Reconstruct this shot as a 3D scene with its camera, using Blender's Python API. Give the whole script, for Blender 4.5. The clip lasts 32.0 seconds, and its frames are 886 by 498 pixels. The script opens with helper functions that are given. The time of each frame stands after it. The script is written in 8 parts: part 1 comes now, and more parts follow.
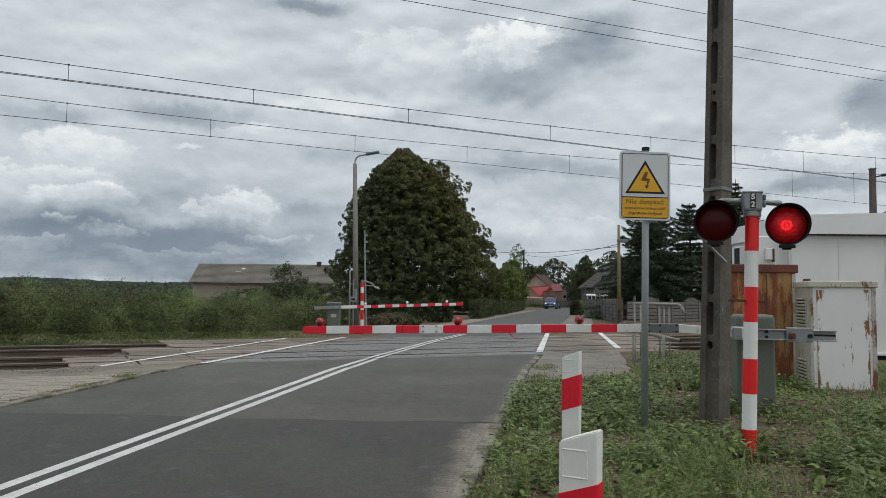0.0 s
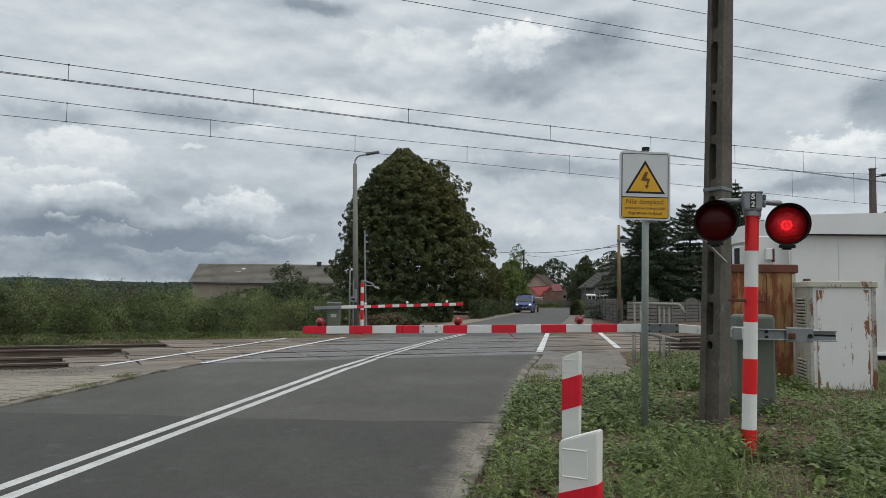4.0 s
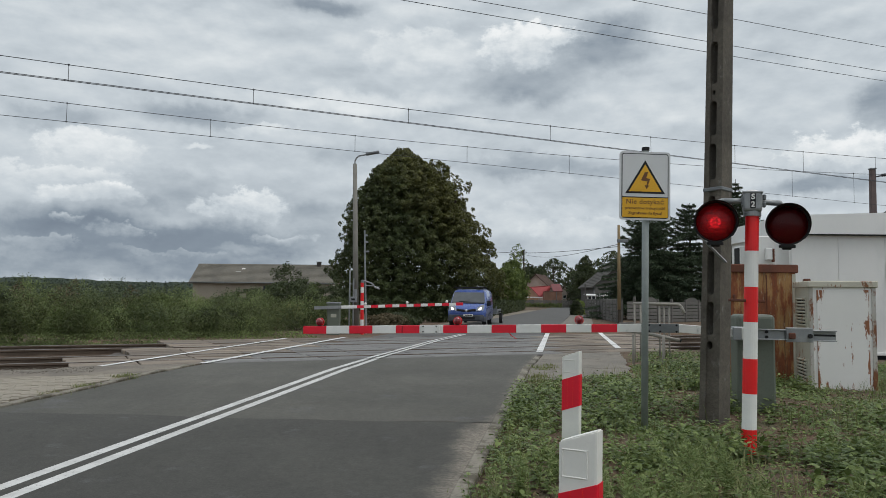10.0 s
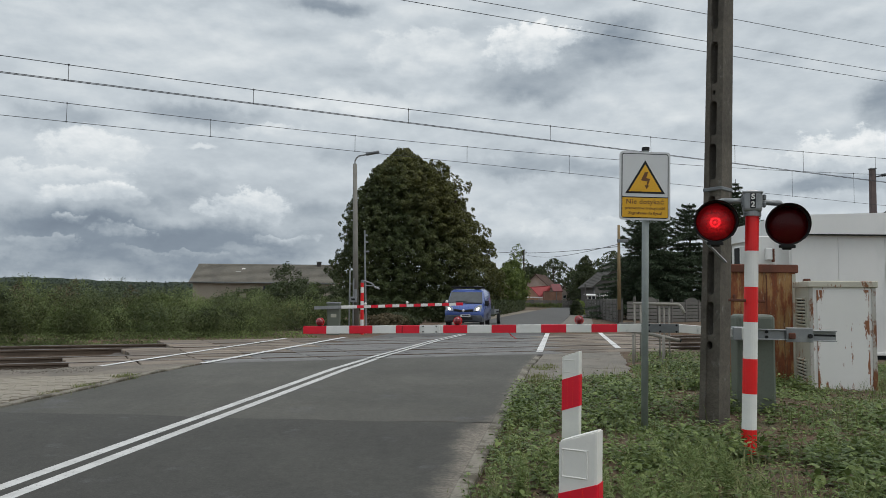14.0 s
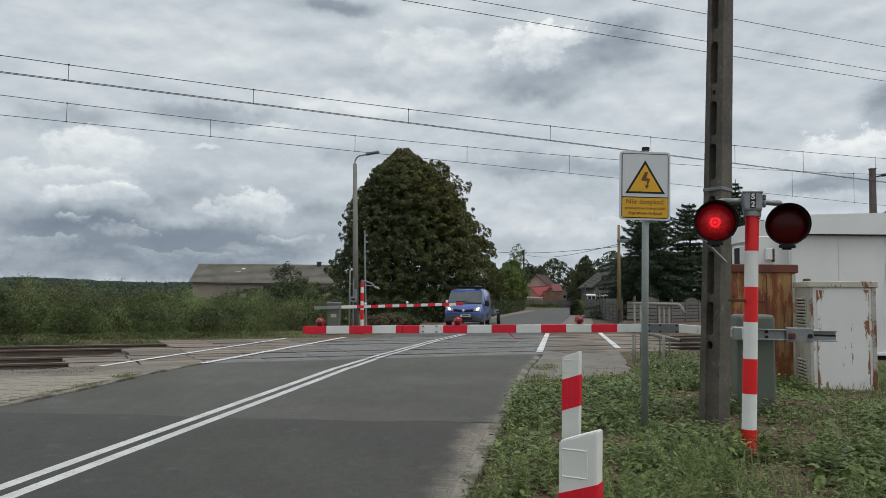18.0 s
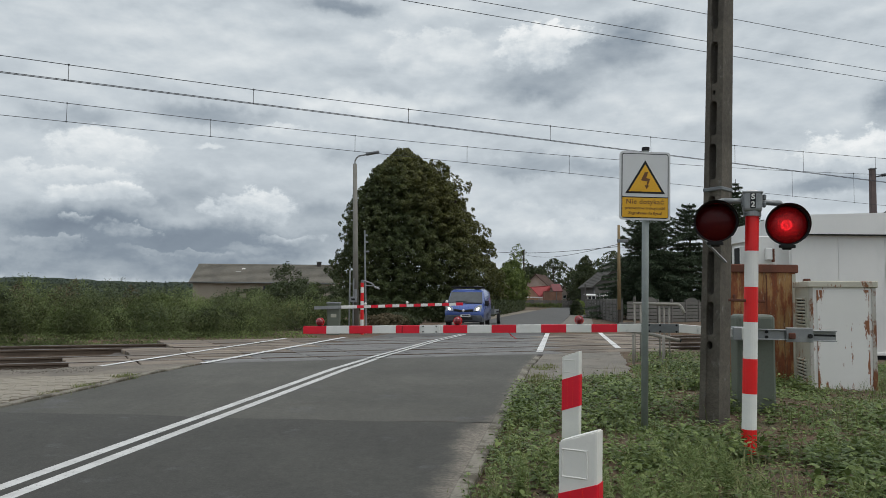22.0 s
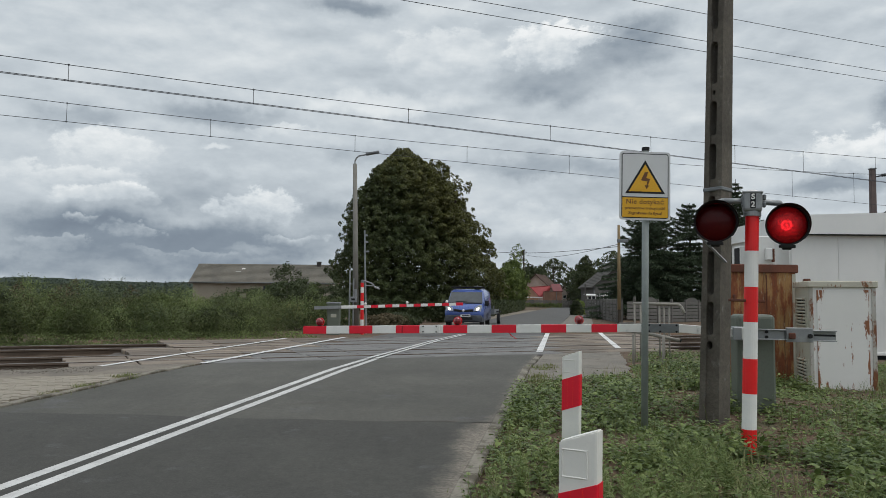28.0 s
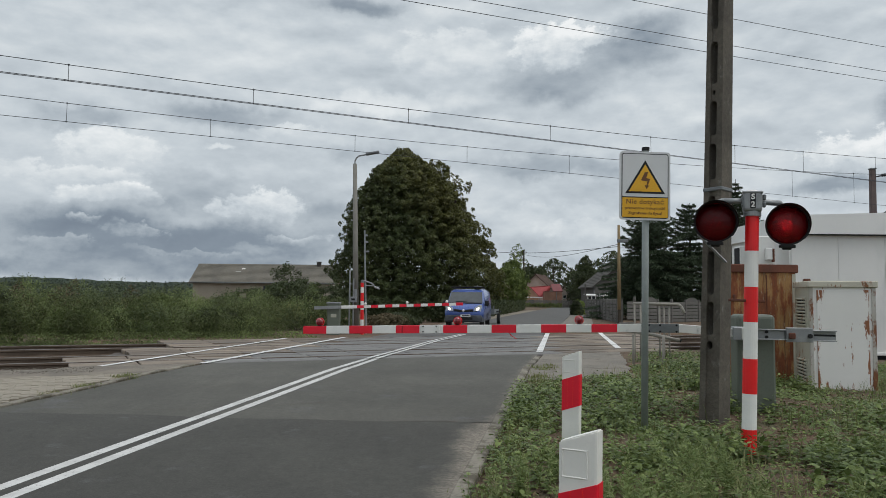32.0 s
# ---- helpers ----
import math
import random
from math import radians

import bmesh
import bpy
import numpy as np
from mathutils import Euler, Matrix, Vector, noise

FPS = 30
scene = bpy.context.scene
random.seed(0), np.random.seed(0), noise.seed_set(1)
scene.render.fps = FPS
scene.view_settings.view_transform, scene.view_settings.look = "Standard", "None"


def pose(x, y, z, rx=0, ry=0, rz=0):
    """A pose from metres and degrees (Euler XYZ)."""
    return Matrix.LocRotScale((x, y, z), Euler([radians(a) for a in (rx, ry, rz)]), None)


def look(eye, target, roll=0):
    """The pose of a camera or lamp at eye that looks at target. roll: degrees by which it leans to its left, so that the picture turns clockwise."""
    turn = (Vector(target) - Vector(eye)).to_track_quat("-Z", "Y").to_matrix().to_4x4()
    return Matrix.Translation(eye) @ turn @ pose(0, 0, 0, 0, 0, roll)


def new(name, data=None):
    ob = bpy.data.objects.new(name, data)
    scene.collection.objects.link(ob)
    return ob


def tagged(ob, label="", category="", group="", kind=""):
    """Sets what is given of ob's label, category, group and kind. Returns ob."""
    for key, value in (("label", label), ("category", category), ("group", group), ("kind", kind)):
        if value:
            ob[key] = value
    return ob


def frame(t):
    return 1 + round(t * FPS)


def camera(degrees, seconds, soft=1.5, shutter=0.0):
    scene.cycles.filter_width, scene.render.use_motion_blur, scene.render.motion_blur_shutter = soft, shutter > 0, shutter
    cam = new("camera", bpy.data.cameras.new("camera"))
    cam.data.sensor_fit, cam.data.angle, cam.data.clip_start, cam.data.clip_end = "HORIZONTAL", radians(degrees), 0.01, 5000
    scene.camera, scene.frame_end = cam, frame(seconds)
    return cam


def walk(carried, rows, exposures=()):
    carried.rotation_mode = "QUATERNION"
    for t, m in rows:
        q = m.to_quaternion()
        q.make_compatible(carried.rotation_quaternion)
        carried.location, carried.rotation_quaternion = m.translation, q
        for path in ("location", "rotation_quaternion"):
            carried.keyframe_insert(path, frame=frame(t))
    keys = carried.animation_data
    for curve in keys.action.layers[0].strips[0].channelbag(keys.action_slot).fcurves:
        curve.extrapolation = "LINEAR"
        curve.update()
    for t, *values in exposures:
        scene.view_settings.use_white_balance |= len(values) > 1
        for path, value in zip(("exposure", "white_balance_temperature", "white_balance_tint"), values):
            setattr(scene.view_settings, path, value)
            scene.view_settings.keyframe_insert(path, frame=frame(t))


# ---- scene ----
# ---- camera: a tripod at the roadside, held still ----
EYE = Vector((0.0, 0.0, 1.40))
cam = camera(60.52, 32.0, soft=0.8)
STAND = look(EYE, EYE + Vector((0.0, math.cos(radians(3.824)), math.sin(radians(3.824)))), 0.577)
walk(cam, [(0.0, STAND), (32.0, STAND)], exposures=[(0.0, 0.0), (32.0, 0.0)])

# ---- world and sun: a broken overcast at midday ----
SUN_EL, SUN_AZ = radians(62), radians(115)
world = bpy.data.worlds.new("overcast")
scene.world = world
world.use_nodes = True
wn, wl = world.node_tree.nodes, world.node_tree.links
wn.clear()
sky = wn.new("ShaderNodeTexSky")
sky.sky_type, sky.sun_disc = "NISHITA", False
sky.sun_elevation, sky.sun_rotation = SUN_EL, SUN_AZ
bg_sky, bg_cloud, bg_add, wout = (wn.new(k) for k in ("ShaderNodeBackground", "ShaderNodeBackground", "ShaderNodeAddShader", "ShaderNodeOutputWorld"))
bg_sky.inputs["Strength"].default_value = 0.05
bg_cloud.inputs["Color"].default_value = (0.94, 0.985, 1.0, 1)
bg_cloud.inputs["Strength"].default_value = 0.66
wl.new(sky.outputs[0], bg_sky.inputs[0])
wl.new(bg_sky.outputs[0], bg_add.inputs[0])
wl.new(bg_cloud.outputs[0], bg_add.inputs[1])
wl.new(bg_add.outputs[0], wout.inputs[0])
sun_data = bpy.data.lights.new("sun", "SUN")
sun_data.energy, sun_data.angle, sun_data.color = 1.0, radians(25), (1.0, 0.97, 0.93)
sun = new("sun", sun_data)
sun_dir = Vector((math.sin(SUN_AZ) * math.cos(SUN_EL), math.cos(SUN_AZ) * math.cos(SUN_EL), math.sin(SUN_EL)))
sun.matrix_world = look(sun_dir * 60, (0, 0, 0))


# ---- node helpers ----
def tree_of(name):
    m = bpy.data.materials.new(name)
    m.use_nodes = True
    m.node_tree.nodes.clear()
    return m, m.node_tree.nodes, m.node_tree.links


def put(nt, kind, **vals):
    n = nt.nodes.new(kind)
    for k, v in vals.items():
        n.inputs[k.replace("_", " ")].default_value = v
    return n


def rgb(c):
    return (c[0], c[1], c[2], 1.0)


def maths(nt, op, a, b=None, c=None):
    n = nt.nodes.new("ShaderNodeMath")
    n.operation = op
    for i, v in enumerate((a, b, c)):
        if v is None:
            continue
        if isinstance(v, (int, float)):
            n.inputs[i].default_value = v
        else:
            nt.links.new(v, n.inputs[i])
    return n.outputs[0]


def blend(nt, fac, a, b, how="MIX"):
    n = nt.nodes.new("ShaderNodeMix")
    n.data_type, n.blend_type = "RGBA", how
    for i, v in ((0, fac), (6, a), (7, b)):
        if isinstance(v, (int, float)):
            n.inputs[i].default_value = v
        elif isinstance(v, tuple):
            n.inputs[i].default_value = rgb(v)
        else:
            nt.links.new(v, n.inputs[i])
    return n.outputs[2]


def ramp(nt, fac, lo, hi):
    n = nt.nodes.new("ShaderNodeMapRange")
    n.interpolation_type = "SMOOTHSTEP"
    n.inputs[1].default_value, n.inputs[2].default_value = lo, hi
    nt.links.new(fac, n.inputs[0])
    return n.outputs[0]


def coords(nt, stretch=(1, 1, 1), space="Object"):
    tc = nt.nodes.new("ShaderNodeTexCoord")
    mp = nt.nodes.new("ShaderNodeMapping")
    mp.inputs["Scale"].default_value = stretch
    nt.links.new(tc.outputs[space], mp.inputs[0])
    return mp.outputs[0]


def noise_tex(nt, vec, scale, detail=5, rough=0.55, lac=2.0):
    n = put(nt, "ShaderNodeTexNoise", Scale=scale, Detail=detail, Roughness=rough, Lacunarity=lac)
    nt.links.new(vec, n.inputs["Vector"])
    return n.outputs[0]


def surface(name, a, b, rough=0.8, metal=0.0, broad=1.5, fine=40, bump=0.25, dist=0.004, stretch=(1, 1, 1), dirt=None,
            dirt_at=(0.55, 0.7), dirt_scale=3, vary=0.0, space="Object", coat=0.0, edge=0.0, mottle=(), grain=0.55):
    """Two tones mixed by broad and fine noise, fine relief, optional stains, optional tone per object or per piece."""
    m, n, l = tree_of(name)
    nt = m.node_tree
    vec = coords(nt, stretch, space)
    big, small = noise_tex(nt, vec, broad, 4), noise_tex(nt, vec, fine, 6, 0.65)
    col = blend(nt, ramp(nt, big, 0.3, 0.7), a, b)
    dark = tuple(v * 0.72 for v in a)
    col = blend(nt, maths(nt, "MULTIPLY", ramp(nt, small, 0.45, 0.75), grain), col, dark)
    if dirt:
        st = noise_tex(nt, coords(nt, (stretch[0], stretch[1], stretch[2] * 0.45), space), dirt_scale, 8, 0.7)
        col = blend(nt, ramp(nt, st, *dirt_at), col, dirt)
    for sc, amount, along in mottle:
        hv = put(nt, "ShaderNodeHueSaturation")
        mt = noise_tex(nt, coords(nt, (1, along, 1), space), sc, 6, 0.7)
        l.new(maths(nt, "MULTIPLY_ADD", mt, 2 * amount, 1 - amount), hv.inputs["Value"])
        l.new(col, hv.inputs["Color"])
        col = hv.outputs[0]
    if edge:
        # sand and wear creep in from the carriageway's edge
        at = n.new("ShaderNodeAttribute")
        at.attribute_name = "from_edge"
        rag = maths(nt, "ADD", maths(nt, "MULTIPLY", noise_tex(nt, vec, 2.2, 7, 0.65), 0.75), maths(nt, "MULTIPLY", noise_tex(nt, vec, 14, 6, 0.75), 0.25))
        reach = maths(nt, "ADD", at.outputs["Fac"], maths(nt, "MULTIPLY_ADD", rag, -0.8, edge))
        col = blend(nt, ramp(nt, reach, 0.16, -0.16), col, blend(nt, ramp(nt, noise_tex(nt, vec, 30, 6, 0.8), 0.35, 0.65), (0.12, 0.106, 0.084), (0.29, 0.255, 0.205)))
    if vary:
        info = n.new("ShaderNodeObjectInfo")
        hs = put(nt, "ShaderNodeHueSaturation")
        l.new(maths(nt, "MULTIPLY_ADD", info.outputs["Random"], vary * 2, 1 - vary), hs.inputs["Value"])
        l.new(col, hs.inputs["Color"])
        col = hs.outputs[0]
    p = put(nt, "ShaderNodeBsdfPrincipled", Roughness=rough, Metallic=metal)
    if coat:
        p.inputs["Coat Weight"].default_value = coat
    l.new(col, p.inputs["Base Color"])
    l.new(maths(nt, "MULTIPLY_ADD", small, 0.3, rough - 0.15), p.inputs["Roughness"])
    bp = put(nt, "ShaderNodeBump", Strength=bump, Distance=dist)
    l.new(small, bp.inputs["Height"])
    l.new(bp.outputs[0], p.inputs["Normal"])
    o = n.new("ShaderNodeOutputMaterial")
    l.new(p.outputs[0], o.inputs[0])
    return m


def foliage(name, tones, rough=0.55, patch=0.6, through_light=0.25, clump=0.0, lit_yellow=None):
    """Leaves: tone by leaf and by patch, some light through the blade."""
    m, n, l = tree_of(name)
    nt = m.node_tree
    geo = n.new("ShaderNodeNewGeometry")
    vec = coords(nt)
    big = noise_tex(nt, vec, patch, 3)
    col = blend(nt, ramp(nt, big, 0.35, 0.68), tones[0], tones[1])
    col = blend(nt, ramp(nt, geo.outputs["Random Per Island"], 0.45, 1.0), col, tones[2])
    if lit_yellow:
        # yellower towards the crown's right and top: its lit side put into leaf colour
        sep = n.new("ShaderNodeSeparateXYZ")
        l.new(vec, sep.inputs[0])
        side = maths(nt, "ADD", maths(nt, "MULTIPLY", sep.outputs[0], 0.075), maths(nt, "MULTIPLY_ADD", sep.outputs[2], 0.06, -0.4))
        col = blend(nt, maths(nt, "MULTIPLY", ramp(nt, maths(nt, "ADD", side, noise_tex(nt, vec, 0.9, 4, 0.6)), 0.4, 1.0), 0.5), col, lit_yellow)
    if clump:
        hv = put(nt, "ShaderNodeHueSaturation")
        l.new(maths(nt, "MULTIPLY_ADD", ramp(nt, noise_tex(nt, vec, clump, 3, 0.5), 0.3, 0.7), 0.8, 0.6), hv.inputs["Value"])
        l.new(col, hv.inputs["Color"])
        col = hv.outputs[0]
    p = put(nt, "ShaderNodeBsdfPrincipled", Roughness=rough)
    p.inputs["Specular IOR Level"].default_value = 0.3
    t = n.new("ShaderNodeBsdfTranslucent")
    mx = n.new("ShaderNodeMixShader")
    mx.inputs[0].default_value = through_light
    l.new(col, p.inputs["Base Color"])
    l.new(col, t.inputs["Color"])
    l.new(p.outputs[0], mx.inputs[1])
    l.new(t.outputs[0], mx.inputs[2])
    o = n.new("ShaderNodeOutputMaterial")
    l.new(mx.outputs[0], o.inputs[0])
    return m


def glow(name, col, strength):
    m, n, l = tree_of(name)
    e = put(m.node_tree, "ShaderNodeEmission", Color=rgb(col), Strength=strength)
    o = n.new("ShaderNodeOutputMaterial")
    l.new(e.outputs[0], o.inputs[0])
    return m


# ---- materials ----
M_asphalt = surface("asphalt", (0.104, 0.1, 0.084), (0.076, 0.073, 0.061), 0.85, broad=0.35, fine=55, bump=0.5, dirt=(0.1, 0.098, 0.093), dirt_at=(0.56, 0.7), dirt_scale=0.9, edge=0.4, mottle=((1.6, 0.3, 0.35), (5, 0.22, 0.4), (13, 0.4, 1.0), (40, 0.5, 1.0)))
M_asphalt_old = surface("asphalt_old", (0.115, 0.113, 0.106), (0.094, 0.092, 0.086), 0.9, broad=0.6, fine=50, bump=0.6, dirt=(0.19, 0.18, 0.16), dirt_at=(0.55, 0.7), dirt_scale=1.4)
M_asphalt_new = surface("asphalt_new", (0.064, 0.062, 0.052), (0.049, 0.047, 0.04), 0.85, broad=0.5, fine=60, bump=0.5, dirt=(0.085, 0.083, 0.08), dirt_at=(0.58, 0.72), dirt_scale=2.5, edge=0.3, mottle=((1.3, 0.3, 0.35), (5, 0.22, 0.4), (13, 0.4, 1.0), (40, 0.55, 1.0)))
M_edge = surface("sandy_edge", (0.3, 0.26, 0.2), (0.2, 0.175, 0.14), 0.95, broad=3, fine=60, bump=0.6)
M_line = surface("road_paint", (0.78, 0.775, 0.75), (0.65, 0.645, 0.62), 0.75, broad=2, fine=45, bump=0.4, dirt=(0.3, 0.3, 0.29), dirt_at=(0.58, 0.72), dirt_scale=22, mottle=((9, 0.2, 1.0),))
M_line_worn = surface("worn_road_paint", (0.66, 0.655, 0.63), (0.53, 0.525, 0.5), 0.75, broad=2, fine=45, bump=0.4, dirt=(0.24, 0.235, 0.22), dirt_at=(0.56, 0.68), dirt_scale=26, mottle=((9, 0.25, 1.0), (3, 0.2, 0.3)))
M_slab = surface("concrete_slab", (0.245, 0.2, 0.155), (0.17, 0.14, 0.11), 0.92, broad=1.2, fine=35, bump=0.5, dirt=(0.15, 0.13, 0.11), dirt_at=(0.55, 0.75), dirt_scale=1.8, vary=0.32)
M_slab_road = surface("worn_slab", (0.2, 0.195, 0.185), (0.155, 0.15, 0.145), 0.9, broad=1.2, fine=35, bump=0.5, dirt=(0.11, 0.105, 0.1), dirt_at=(0.5, 0.75), dirt_scale=1.8, vary=0.12)
M_paver = surface("grey_paver", (0.33, 0.295, 0.235), (0.26, 0.232, 0.185), 0.92, broad=2, fine=50, bump=0.4, dirt=(0.2, 0.17, 0.13), dirt_at=(0.55, 0.75), dirt_scale=1.2, vary=0.07)
M_kerb = surface("kerb_concrete", (0.25, 0.228, 0.185), (0.17, 0.155, 0.122), 0.92, broad=2, fine=35, bump=0.6, dirt=(0.09, 0.078, 0.055), dirt_at=(0.46, 0.6), dirt_scale=4, vary=0.16, mottle=((11, 0.35, 1.0),))
M_concrete = surface("pole_concrete", (0.142, 0.125, 0.1), (0.086, 0.076, 0.062), 0.93, broad=2.5, fine=45, bump=1.0, dist=0.012, grain=0.9, dirt=(0.2, 0.19, 0.17), dirt_at=(0.56, 0.7), dirt_scale=9, mottle=((22, 0.55, 1.0), (3, 0.25, 1.0)))
M_gravel = surface("ballast", (0.15, 0.132, 0.11), (0.095, 0.083, 0.07), 0.95, broad=6, fine=30, bump=0.9, dist=0.02)
M_rail = surface("rail_steel", (0.16, 0.12, 0.09), (0.11, 0.08, 0.06), 0.6, 0.6, broad=3, fine=60)
M_rail_top = surface("rail_head", (0.2, 0.185, 0.17), (0.15, 0.135, 0.12), 0.5, 0.6, broad=2, fine=40, bump=0.1)
M_sleeper = surface("sleeper", (0.12, 0.1, 0.085), (0.08, 0.068, 0.058), 0.95, broad=3, fine=40, vary=0.15)
M_galv = surface("galvanised", (0.34, 0.35, 0.35), (0.27, 0.28, 0.285), 0.5, 0.55, broad=6, fine=70, bump=0.06)
M_galv_dark = surface("dull_zinc", (0.22, 0.235, 0.24), (0.17, 0.18, 0.185), 0.6, 0.4, broad=5, fine=70, bump=0.08)
M_white = surface("white_paint", (0.86, 0.85, 0.81), (0.8, 0.79, 0.75), 0.45, broad=3, fine=60, bump=0.05, dirt=(0.42, 0.41, 0.39), dirt_at=(0.6, 0.74), dirt_scale=6, grain=0.2)
M_white_flat = surface("white_plastic", (0.86, 0.845, 0.79), (0.79, 0.775, 0.725), 0.5, broad=4, fine=80, bump=0.04, dirt=(0.48, 0.48, 0.44), dirt_at=(0.62, 0.8), dirt_scale=7, grain=0.15)
M_red = surface("red_paint", (0.88, 0.012, 0.014), (0.8, 0.011, 0.013), 0.42, broad=3, fine=60, bump=0.05, grain=0.15, dirt=(0.4, 0.02, 0.02), dirt_at=(0.62, 0.85), dirt_scale=5)
M_red_film = surface("red_film", (0.84, 0.008, 0.032), (0.76, 0.007, 0.028), 0.4, broad=6, fine=120, bump=0.08, grain=0.15)
M_black = surface("black_paint", (0.012, 0.012, 0.012), (0.008, 0.008, 0.009), 0.75, broad=5, fine=60, bump=0.1)
M_rubber = surface("rubber", (0.02, 0.02, 0.02), (0.03, 0.03, 0.03), 0.85, broad=5, fine=60)
M_green_box = surface("grey_green_paint", (0.15, 0.168, 0.132), (0.122, 0.137, 0.108), 0.6, broad=2, fine=50, bump=0.06, dirt=(0.12, 0.13, 0.115), dirt_at=(0.58, 0.75), dirt_scale=3)
M_rust_dark = surface("rust_dark", (0.17, 0.06, 0.035), (0.11, 0.045, 0.03), 0.9, broad=5, fine=40, bump=0.4)
def rusted_enamel(name, a, rust):
    """White enamel, rust running down from chips and along the sheet's edges."""
    m, n, l = tree_of(name)
    nt = m.node_tree
    tc = n.new("ShaderNodeTexCoord")
    sep = n.new("ShaderNodeSeparateXYZ")
    l.new(tc.outputs["Generated"], sep.inputs[0])
    rim = maths(nt, "MINIMUM", sep.outputs[0], maths(nt, "SUBTRACT", 1.0, sep.outputs[0]))
    rim = maths(nt, "MINIMUM", rim, maths(nt, "MULTIPLY", sep.outputs[2], 0.8))
    streak = noise_tex(nt, coords(nt, (14, 14, 1.6)), 1.0, 8, 0.65)
    chips = noise_tex(nt, coords(nt, (5, 5, 2.2)), 1.4, 8, 0.7)
    heat = maths(nt, "ADD", maths(nt, "ADD", maths(nt, "MULTIPLY", streak, 0.5), maths(nt, "MULTIPLY", chips, 0.57)), maths(nt, "MULTIPLY", maths(nt, "MINIMUM", rim, 0.12), -1.12))
    tone = blend(nt, noise_tex(nt, coords(nt), 2.0, 5), a, tuple(v * 0.88 for v in a))
    col = blend(nt, ramp(nt, heat, 0.495, 0.535), tone, blend(nt, chips, tuple(v * 2.0 for v in rust), rust))
    p = put(nt, "ShaderNodeBsdfPrincipled", Roughness=0.55)
    l.new(col, p.inputs["Base Color"])
    bp = put(nt, "ShaderNodeBump", Strength=0.3, Distance=0.003)
    l.new(heat, bp.inputs["Height"])
    l.new(bp.outputs[0], p.inputs["Normal"])
    o = n.new("ShaderNodeOutputMaterial")
    l.new(p.outputs[0], o.inputs[0])
    return m


def streaked_rust(name):
    """Old ochre paint on sheet steel, rusted through in long runs from the top, with dark pits."""
    m, n, l = tree_of(name)
    nt = m.node_tree
    runs = noise_tex(nt, coords(nt, (9, 9, 0.9)), 1.0, 7, 0.62)
    blot = noise_tex(nt, coords(nt, (3.2, 3.2, 1.5)), 1.0, 7, 0.68)
    fine = noise_tex(nt, coords(nt, (30, 30, 9)), 1.0, 6, 0.7)
    drip = noise_tex(nt, coords(nt, (22, 22, 1.1)), 1.0, 5, 0.6)
    ochre = blend(nt, ramp(nt, fine, 0.35, 0.7), (0.40, 0.225, 0.085), (0.31, 0.165, 0.065))
    rust = blend(nt, ramp(nt, fine, 0.3, 0.7), (0.27, 0.085, 0.032), (0.17, 0.055, 0.026))
    heat = maths(nt, "ADD", maths(nt, "MULTIPLY", runs, 0.55), maths(nt, "MULTIPLY", blot, 0.5))
    col = blend(nt, ramp(nt, heat, 0.47, 0.56), ochre, rust)
    col = blend(nt, maths(nt, "MULTIPLY", ramp(nt, drip, 0.56, 0.68), 0.75), col, (0.085, 0.038, 0.024))
    col = blend(nt, maths(nt, "MULTIPLY", ramp(nt, maths(nt, "SUBTRACT", fine, maths(nt, "MULTIPLY", heat, 0.4)), 0.36, 0.46), 0.6), col, (0.46, 0.36, 0.24))
    p = put(nt, "ShaderNodeBsdfPrincipled", Roughness=0.85)
    l.new(col, p.inputs["Base Color"])
    bp = put(nt, "ShaderNodeBump", Strength=0.35, Distance=0.004)
    l.new(maths(nt, "ADD", heat, maths(nt, "MULTIPLY", fine, 0.4)), bp.inputs["Height"])
    l.new(bp.outputs[0], p.inputs["Normal"])
    o = n.new("ShaderNodeOutputMaterial")
    l.new(p.outputs[0], o.inputs[0])
    return m


M_rust = streaked_rust("streaked_rust")
M_cab_white = rusted_enamel("old_white_enamel", (0.87, 0.855, 0.815), (0.2, 0.075, 0.03))
M_cab_cream = surface("cream_enamel", (0.5, 0.49, 0.4), (0.42, 0.41, 0.34), 0.6, broad=2, fine=50, bump=0.06, dirt=(0.28, 0.13, 0.06), dirt_at=(0.56, 0.66), dirt_scale=5)
M_panel = surface("sandwich_panel", (0.83, 0.825, 0.8), (0.78, 0.775, 0.75), 0.5, broad=0.8, fine=40, bump=0.03, dirt=(0.68, 0.69, 0.67), dirt_at=(0.5, 0.8), dirt_scale=0.8, grain=0.08)
M_trim = surface("white_trim", (0.85, 0.85, 0.83), (0.81, 0.81, 0.79), 0.45, broad=1, fine=40, bump=0.03, grain=0.08)
M_soil = surface("verge_soil", (0.165, 0.105, 0.068), (0.1, 0.068, 0.045), 0.97, broad=1.1, fine=9, bump=1.0, dist=0.05, dirt=(0.1, 0.1, 0.05), dirt_at=(0.5, 0.66), dirt_scale=1.5)
M_wire = surface("wire", (0.05, 0.052, 0.055), (0.04, 0.04, 0.042), 0.6, 0.5, bump=0.0)
M_wood = surface("weathered_wood", (0.3, 0.22, 0.11), (0.22, 0.16, 0.085), 0.85, broad=3, fine=30, stretch=(8, 8, 0.6), bump=0.4)
M_bark = surface("bark", (0.075, 0.06, 0.045), (0.05, 0.04, 0.03), 0.95, broad=4, fine=20, stretch=(3, 3, 0.6), bump=0.9, dist=0.03)
M_yellow = surface("yellow_film", (0.78, 0.42, 0.015), (0.72, 0.38, 0.012), 0.4, broad=4, fine=90, bump=0.02)
